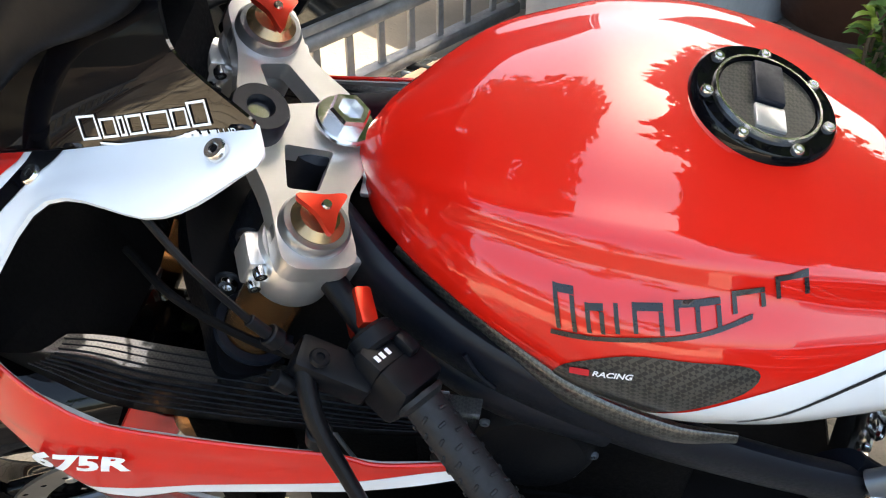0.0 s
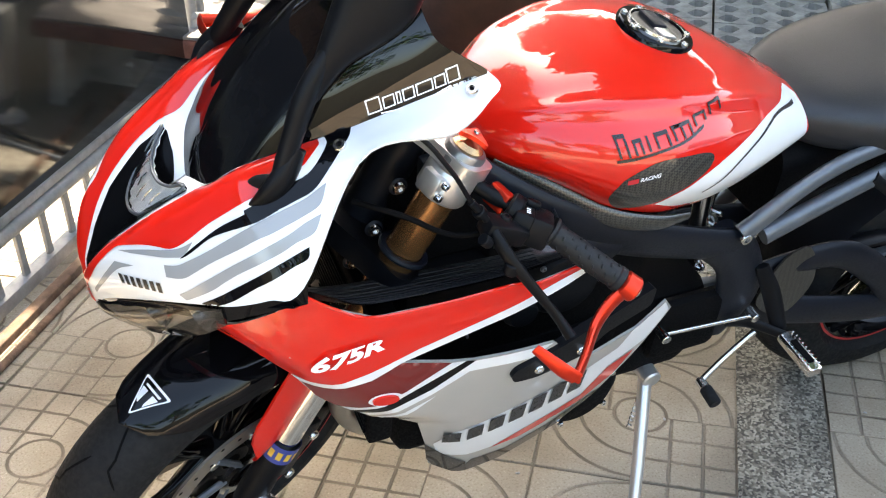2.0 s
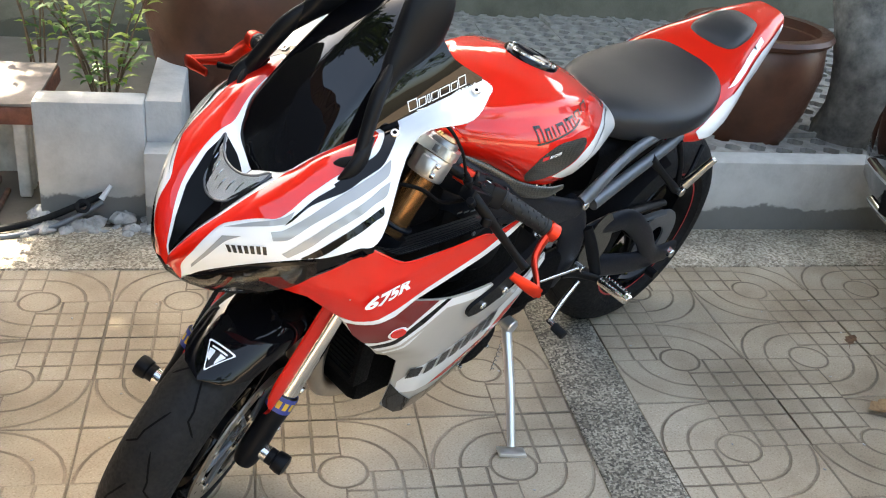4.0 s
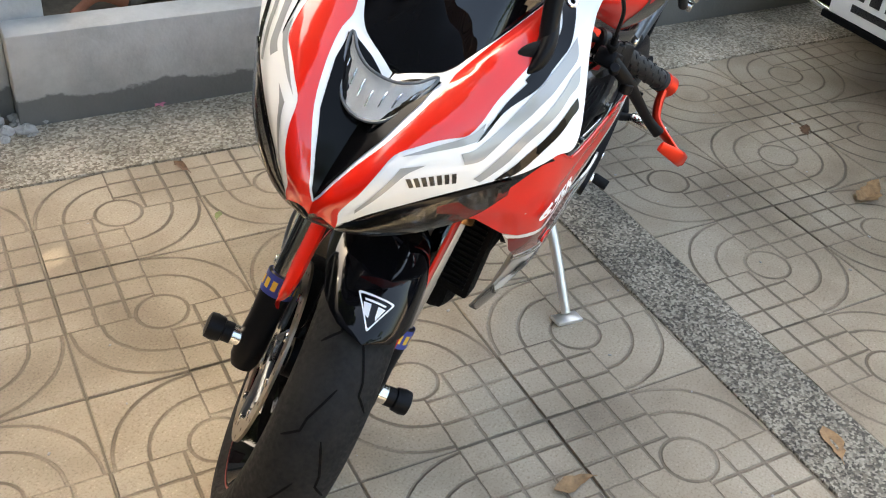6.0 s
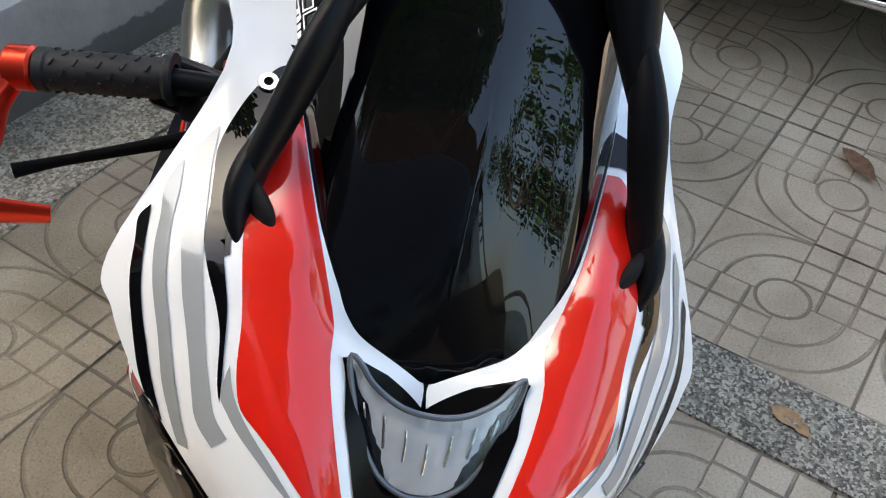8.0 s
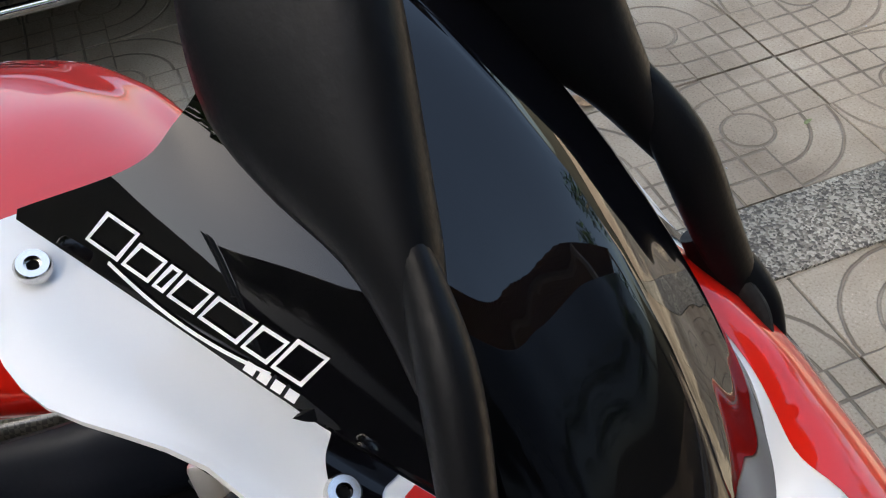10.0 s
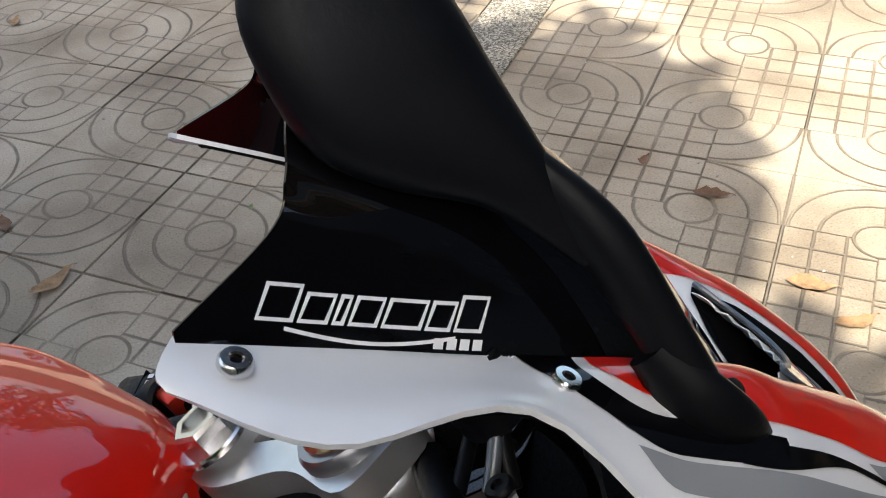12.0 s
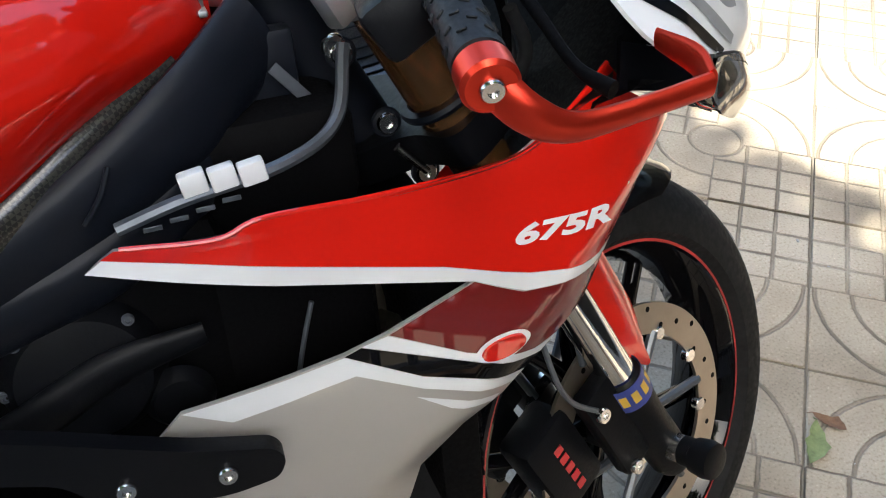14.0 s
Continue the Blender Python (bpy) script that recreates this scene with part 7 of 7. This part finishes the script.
# -- tank graphics
for s in (1, -1):
    pad = smooth_outline([(0.466, 0.832), (0.474, 0.864), (0.516, 0.885), (0.570, 0.886), (0.609, 0.877), (0.602, 0.858), (0.554, 0.833), (0.530, 0.807), (0.498, 0.788), (0.476, 0.806)], 4)
    flash = soft([(0.535, 0.806), (0.560, 0.833), (0.629, 0.861), (0.690, 0.869), (0.742, 0.868), (0.830, 0.852), (0.868, 0.830), (0.868, 0.785), (0.800, 0.768), (0.70, 0.770), (0.60, 0.782)])

    def lay(o, lift=0.001):
        net = cdt([(-p[0], p[1]) for p in o], 0.007)
        out, keep = [], []
        for a, b in net[0]:
            hit, n, _, _ = TANK_TREE.ray_cast(Vector((a, 0.6 * s, b)), Vector((0, -s, 0)))
            keep.append(hit is not None)
            out.append(tuple(hit + n * lift * (1 if n.y * s > 0 else -1)) if hit is not None else (a, 0, b))
        return out, [f if s < 0 else tuple(reversed(f)) for f in net[1] if all(keep[i] for i in f)]

    part("knee_pad", lay(pad), CARBON, tank, "carbon knee pad")
    part("white_flash", lay(flash), WHITE, tank)
    part("flash_line", lay(soft([(0.605, 0.8155), (0.677, 0.8485), (0.765, 0.8595), (0.840, 0.840), (0.840, 0.8365), (0.765, 0.8560), (0.678, 0.8450), (0.607, 0.8125)]), 0.0016), LETTER, tank)
    # maker's name as leaning hollow boxes over an underline
    x = 0.466
    for k, w in enumerate((0.015, 0.013, 0.006, 0.0215, 0.032, 0.023, 0.023)):
        at = x if s > 0 else 0.466 + 0.640 - x - w
        z = 0.8935 + 0.145 * (at - 0.466)
        h = (0.024 if k in (0, 6) else 0.0175) * (1 - 0.5 * (at - 0.466) / 0.2)
        bar = 0.0032
        if k == 2:
            strokes = [[(at, z), (at + bar, z), (at + bar, z + h), (at, z + h)]]
        else:
            strokes = [[(at, z), (at + bar, z), (at + bar, z + h), (at, z + h)], [(at + bar, z + h - 0.0035), (at + w, z + h - 0.0035 + 0.001), (at + w, z + h + 0.001), (at + bar, z + h)], [(at + w - bar, z + 0.001), (at + w, z + 0.001), (at + w, z + h - 0.003), (at + w - bar, z + h - 0.003)]]
            if k == 4:
                strokes.append([(at + w / 2 - 0.0016, z), (at + w / 2 + 0.0016, z), (at + w / 2 + 0.0016, z + h - 0.003), (at + w / 2 - 0.0016, z + h - 0.003)])
        part("name_bar", join(*[lay([(a_ + 0.25 * (b_ - z) * (-1 if s > 0 else 1), b_) for a_, b_ in q], 0.0014) for q in strokes]), LETTER, tank)
        x += w + 0.0065
    part("name_underline", lay([(0.462, 0.8875), (0.600, 0.9072), (0.600, 0.9096), (0.462, 0.8909)], 0.0014), LETTER, tank)
    rac = fine(text_geo("RACING", 0.0095, 0.2, 0.0003), 0.005)
    rw = max(p[0] for p in rac[0])
    pts = []
    for px, py, _ in rac[0]:
        a, b = (-0.494 - px * 0.8 if s > 0 else -0.494 - rw * 0.8 + px * 0.8), 0.8615 + py * 0.8 + 0.12 * (px if s > 0 else rw - px)
        hit, n, _, _ = TANK_TREE.ray_cast(Vector((a, 0.6 * s, b)), Vector((0, -s, 0)))
        pts.append(tuple(hit + n * 0.002 * (1 if n.y * s > 0 else -1)) if hit is not None else (a, 0.2 * s, b))
    part("pad_word", (pts, [tuple(reversed(f)) for f in rac[1]] if s > 0 else rac[1]), LETTER_W, tank)
    part("pad_mark", lay([(0.478, 0.857), (0.492, 0.860), (0.492, 0.867), (0.478, 0.864)], 0.002), RED_DEC, tank)
    # tail stripes
    def tail_lay(o):
        net = cdt([(-p[0], p[1]) for p in o], 0.012)
        out, keep = [], []
        for a, b in net[0]:
            hit, n, _, _ = TAIL_TREE.ray_cast(Vector((a, 0.6 * s, b)), Vector((0, -s, 0)))
            keep.append(hit is not None)
            out.append(tuple(hit + n * 0.004 * (1 if n.y * s > 0 else -1)) if hit is not None else (a, 0, b))
        return out, [f if s < 0 else tuple(reversed(f)) for f in net[1] if all(keep[i] for i in f)]

    part("white_stripe", tail_lay([(1.138, 0.760), (1.171, 0.782), (1.202, 0.803), (1.232, 0.822), (1.28, 0.840), (1.34, 0.862), (1.45, 0.900), (1.60, 0.935), (1.60, 0.905), (1.50, 0.850), (1.40, 0.800), (1.30, 0.762), (1.23, 0.748), (1.15, 0.744)]), WHITE, tail)
    part("white_stripe", tail_lay([(1.255, 0.843), (1.306, 0.867), (1.36, 0.888), (1.46, 0.922), (1.46, 0.914), (1.36, 0.878), (1.30, 0.856)]), WHITE, tail)

# -- mudguard emblem: a white rounded triangle outline with a split shield
def fender_net(o, holes=()):
    net = cdt(o, 0.05, holes)
    pts = []
    for a, b in net[0]:
        p = fender_point(a * 20, b, True)
        c = STEER @ Vector((0, 0, 0))
        n = (p - c).normalized()
        pts.append(tuple(p + n * 0.0012))
    return pts, net[1]


tri_o = rounded([(2.30, -0.25), (2.30, 0.25), (1.80, 0.0)], 0.05)
tri_i = rounded([(2.27, -0.215), (2.27, 0.215), (1.845, 0.0)], 0.04)
part("emblem", fender_net(tri_o, [tri_i]), LETTER_W, fender, "white triangular outline emblem")
for b0, b1 in ((-0.16, -0.05), (0.05, 0.16)):
    part("emblem_field", fender_net([(2.17, b0 * 0.9), (2.17, b1 * 0.9), (1.98, b1 * 0.35 + b0 * 0.1), (2.02, b0 * 0.6 + b1 * 0.1)]), LETTER_W, fender)
part("emblem_bar", fender_net([(2.225, -0.14), (2.225, 0.14), (2.195, 0.13), (2.195, -0.13)]), LETTER_W, fender)

# -- mirrors, folded inward on their arms
for s in (1, -1):
    def mp(x, y, z):
        return (x, y * s, z)
    arm = part("mirror", tube([mp(-0.014, 0.152, 0.945), mp(-0.036, 0.136, 0.992), mp(-0.062, 0.119, 1.046), mp(-0.096, 0.102, 1.092)], [0.0125, 0.0150, 0.0160, 0.008], 18, 30, 0.75), PLASTIC, bike, "black mirror folded inward on a long arm")
    # the head: a flat shell whose front edge carries on the arm and whose rear edge sweeps back
    rows = []
    for front, rear, thick in (((-0.058, 0.121, 1.036), (-0.072, 0.120, 1.030), 0.006), ((-0.068, 0.112, 1.058), (-0.092, 0.112, 1.048), 0.010), ((-0.078, 0.103, 1.082), (-0.116, 0.106, 1.066), 0.015), ((-0.088, 0.096, 1.104), (-0.158, 0.102, 1.082), 0.019), ((-0.099, 0.089, 1.128), (-0.190, 0.100, 1.104), 0.021), ((-0.112, 0.081, 1.158), (-0.207, 0.096, 1.140), 0.021), ((-0.126, 0.074, 1.184), (-0.213, 0.090, 1.172), 0.018), ((-0.146, 0.072, 1.206), (-0.204, 0.084, 1.198), 0.010), ((-0.166, 0.075, 1.212), (-0.186, 0.079, 1.210), 0.003)):
        f_, r_ = Vector(front), Vector(rear)
        mid, wide = (f_ + r_) / 2, (r_ - f_) / 2
        out = Vector((0.25, 0.90, 0.36))
        out = (out - wide * (out.dot(wide) / wide.length_squared)).normalized()
        row = []
        for k in range(24):
            a_ = 2 * math.pi * k / 24
            ca, sa = math.cos(a_), math.sin(a_)
            q = mid + wide * math.copysign(abs(ca) ** 0.75, ca) + out * thick * math.copysign(abs(sa) ** 0.8, sa)
            row.append(mp(*q))
        rows.append(row)
    rows = [[tuple(p) for p in r] for r in np.array([curve_points([r[k] for r in rows], 29) for k in range(24)]).transpose(1, 0, 2)]
    head = grid(rows, True, True)
    part("mirror_shell", head if s < 0 else (head[0], [tuple(reversed(f)) for f in head[1]]), PLASTIC, arm)
    part("mirror_foot", tube([mp(-0.044, 0.138, 0.984), mp(-0.022, 0.149, 0.954), mp(-0.002, 0.152, 0.935), mp(0.018, 0.147, 0.920)], [0.013, 0.0195, 0.016, 0.004], 18, 20, 0.62), PLASTIC, arm)
    part("mirror_boot", tube([mp(0.016, 0.124, 0.930), mp(0.002, 0.136, 0.941), mp(-0.012, 0.146, 0.946)], [0.004, 0.012, 0.013], 14, 12, 0.5), RUBBER, arm)

# -- details between frame and fork on the right, crash pads
part("warning_plate", block((-0.005, -0.0012, -0.030), (0.005, 0.0012, 0.030), 0.0008, Matrix.Translation((-0.240, -0.072, 0.806)) @ pose(0, 0, 0, 0, -38, 10)), GUNMETAL, bike, "grey riveted plate on the frame head")
for k in range(3):
    part("cable_connector", block((-0.012, -0.006, -0.009), (0.008, 0.006, 0.009), 0.002, Matrix.Translation((-0.338 + 0.022 * k, -0.150, 0.781 - 0.0005 * k)) @ pose(0, 0, 0, 0, -8, 0)), LETTER_W, bike)
part("wiring_loom", tube([(-0.40, -0.150, 0.756), (-0.35, -0.150, 0.768), (-0.27, -0.140, 0.776), (-0.22, -0.110, 0.790), (-0.20, -0.08, 0.84)], 0.0055, 8, 30), GUNMETAL, bike)
for s in (1, -1):
    pad_o = [(-0.318, 0.578), (-0.325, 0.560), (-0.364, 0.550), (-0.447, 0.553), (-0.478, 0.585), (-0.56, 0.598), (-0.56, 0.640), (-0.47, 0.622), (-0.385, 0.600), (-0.326, 0.590)]
    g = shell(cdt(rounded(pad_o, 0.012), 0.012), lambda a, b: (a, side_y(a, b) + 0.006, b + rear_rise(a)), 0.014, 0.016, flip=True)
    pad_ob = part("crash_pad", g if s > 0 else mirrored(g), PLASTIC, bike, "black engine crash pad")
    for x, z in ((-0.437, 0.572), (-0.364, 0.572)):
        bolt((x, s * (side_y(x, z) + 0.021), z + rear_rise(x)), (0, s, 0), 0.008, 0.004, STEEL, pad_ob)
bolt((-0.204, -0.062, 0.833), (0, -1, 0.1), 0.011, 0.006, STEEL, bike)
part("tank_bracket", join(block((-0.318, -0.045, 0.868), (-0.296, 0.045, 0.874), 0.002), rod((-0.305, 0.030, 0.872), (-0.305, 0.030, 0.884), 0.008), rod((-0.305, -0.030, 0.872), (-0.305, -0.030, 0.884), 0.008)), ALU, bike)

# -- smaller parts between the frame, fork and fairings
part("engine_brace", mirrored(tube([(-0.56, 0.150, 0.585), (-0.50, 0.152, 0.608), (-0.43, 0.152, 0.640), (-0.355, 0.150, 0.652)], [0.020, 0.019, 0.017, 0.010], 14, 24, 0.5)), PLASTIC, bike, "black engine brace")
for fn, s in ((lambda g: g, 1), (mirrored, -1)):
    cover = part("clutch_cover", fn(lathe([(0.0, 0.026), (0.030, 0.026), (0.052, 0.022), (0.062, 0.010), (0.066, 0.0)], frame_at((-0.452, 0.122, 0.628), (0, 1, 0.1)), 40)), PLASTIC, engine)
    for k in range(8):
        a = 2 * math.pi * k / 8
        bolt((-0.452 + 0.060 * math.cos(a), s * 0.133, 0.628 + 0.060 * math.sin(a)), (0, s, 0), 0.005, 0.004, GUNMETAL, cover)
    part("fairing_stay", fn(tube([(-0.268, 0.150, 0.656), (-0.280, 0.152, 0.620), (-0.290, 0.150, 0.580)], 0.0022, 8, 10)), GUNMETAL, bike)
    part("engine_bolt_boss", fn(lathe([(0.0, 0.012), (0.022, 0.012), (0.028, 0.004), (0.030, 0.0)], frame_at((-0.385, 0.135, 0.588), (0, 1, 0)), 28)), PLASTIC, engine)
    # bolts and a link beside the steering head
    for x, z in ((-0.200, 0.828), (-0.168, 0.761), (-0.137, 0.708)):
        b_ = bolt((x, s * 0.068, z), (0, s, 0.1), 0.0095, 0.006, STEEL, bike, "head_bolt")
        part("bolt_washer", ring((x, s * 0.0665, z), (0, s, 0.1), 0.0085, 0.0135, 0.003, 24), FRAME, b_)
    part("damper_link", fn(tube([(-0.162, 0.070, 0.738), (-0.148, 0.071, 0.722), (-0.137, 0.072, 0.710)], 0.0042, 10, 6)), STEEL, bike)
    part("lower_clamp_rim", fn(lathe([(0.0285, 0.0), (0.036, 0.0), (0.0375, 0.004), (0.036, 0.008), (0.0285, 0.008)], frame_at(STEER @ Vector((0, 0.1, 0.515)), STEER.to_3x3() @ Vector((0, 0, 1))), 40, close=True) if s > 0 else mirrored(lathe([(0.0285, 0.0), (0.036, 0.0), (0.0375, 0.004), (0.036, 0.008), (0.0285, 0.008)], frame_at(STEER @ Vector((0, -0.1, 0.515)), STEER.to_3x3() @ Vector((0, 0, 1))), 40, close=True))), FRAME, bike)
    # weld bead and slot row on the frame spar
    part("weld_bead", fn(tube([(-0.395, 0.148, 0.805), (-0.405, 0.152, 0.785), (-0.420, 0.153, 0.766)], 0.0022, 8, 14)), FRAME, bike)
    for k in range(4):
        part("panel_slot", fn(block((-0.382 + 0.020 * k, 0.1535, 0.7505 + 0.0035 * k), (-0.368 + 0.020 * k, 0.1548, 0.7545 + 0.0035 * k), 0.0005, seg=1)), GUNMETAL, bike)
    # ribs on the inner fairing panel
    for k in range(9):
        f = (k + 1) / 10
        line = [tuple(np.array(skin[i][0]) * (1 - f) + np.array(skin[i][-1]) * f - np.array((0, 0, 0.028 * f * (1 - f) * 2 - 0.0015))) for i in range(3, 27)]
        part("panel_rib", fn(tube(line, 0.0012, 6, 24)), PLASTIC, bike)
    # black front corner of the belly panel
    part("black_corner", fn(side_patch([(-0.222, 0.390), (-0.238, 0.315), (-0.252, 0.285), (-0.290, 0.247), (-0.312, 0.243), (-0.300, 0.300), (-0.266, 0.335)], 0.0016, 0, 0.010)), BLACK, sides[0] if s > 0 else sides[1])
    # thin white pinline round the fairing's upper lip
    part("lip_edge", fn(tube([side(-0.40, 0.7545), side(-0.336, 0.7535), side(-0.300, 0.7645), side(-0.214, 0.7675), side(-0.110, 0.7775), side(-0.060, 0.8035), side(-0.018, 0.8285)], 0.0022, 8, 40)), RED, sides[0] if s > 0 else sides[1])
# throttle cables and the clutch lever's adjuster on the bars
part("throttle_cable", tube([tuple(STEER @ Vector((-0.03, -0.19, 0.648))), tuple(STEER @ Vector((0.04, -0.15, 0.66))), tuple(STEER @ Vector((0.10, -0.09, 0.64))), tuple(STEER @ Vector((0.09, -0.03, 0.55)))], 0.0045, 10, 24), PLASTIC, bike)
part("brake_hose", tube([tuple(STEER @ Vector((0.02, -0.185, 0.655))), tuple(STEER @ Vector((0.09, -0.16, 0.69))), tuple(STEER @ Vector((0.13, -0.11, 0.62))), tuple(STEER @ Vector((0.07, -0.08, 0.40))), tuple(STEER @ Vector((-0.02, -0.085, 0.16)))], 0.0042, 10, 40), GUNMETAL, bike)
part("speed_sensor_lead", tube([tuple(STEER @ Vector((-0.045, -0.11, 0.12))), tuple(STEER @ Vector((-0.075, -0.12, 0.19))), tuple(STEER @ Vector((-0.06, -0.115, 0.26))), tuple(STEER @ Vector((-0.03, -0.105, 0.33)))], 0.003, 8, 24), GUNMETAL, bike)
part("reservoir_hose", tube([(-0.075, -0.125, 0.86), (-0.060, -0.12, 0.82), (-0.075, -0.105, 0.77)], 0.006, 10, 14), RUBBER, bike)
# adjuster block and bolt of the clutch lever
part("lever_adjuster", join(rod(tuple(STEER @ Vector((0.020, 0.205, 0.628))), tuple(STEER @ Vector((0.034, 0.200, 0.634))), 0.008), rod(tuple(STEER @ Vector((0.002, 0.240, 0.622))), tuple(STEER @ Vector((-0.002, 0.243, 0.606))), 0.0105)), PLASTIC, bike)
part("lever_screw", rod(tuple(STEER @ Vector((0.003, 0.2395, 0.6245))), tuple(STEER @ Vector((0.002, 0.240, 0.622))), 0.005), STEEL, bike)
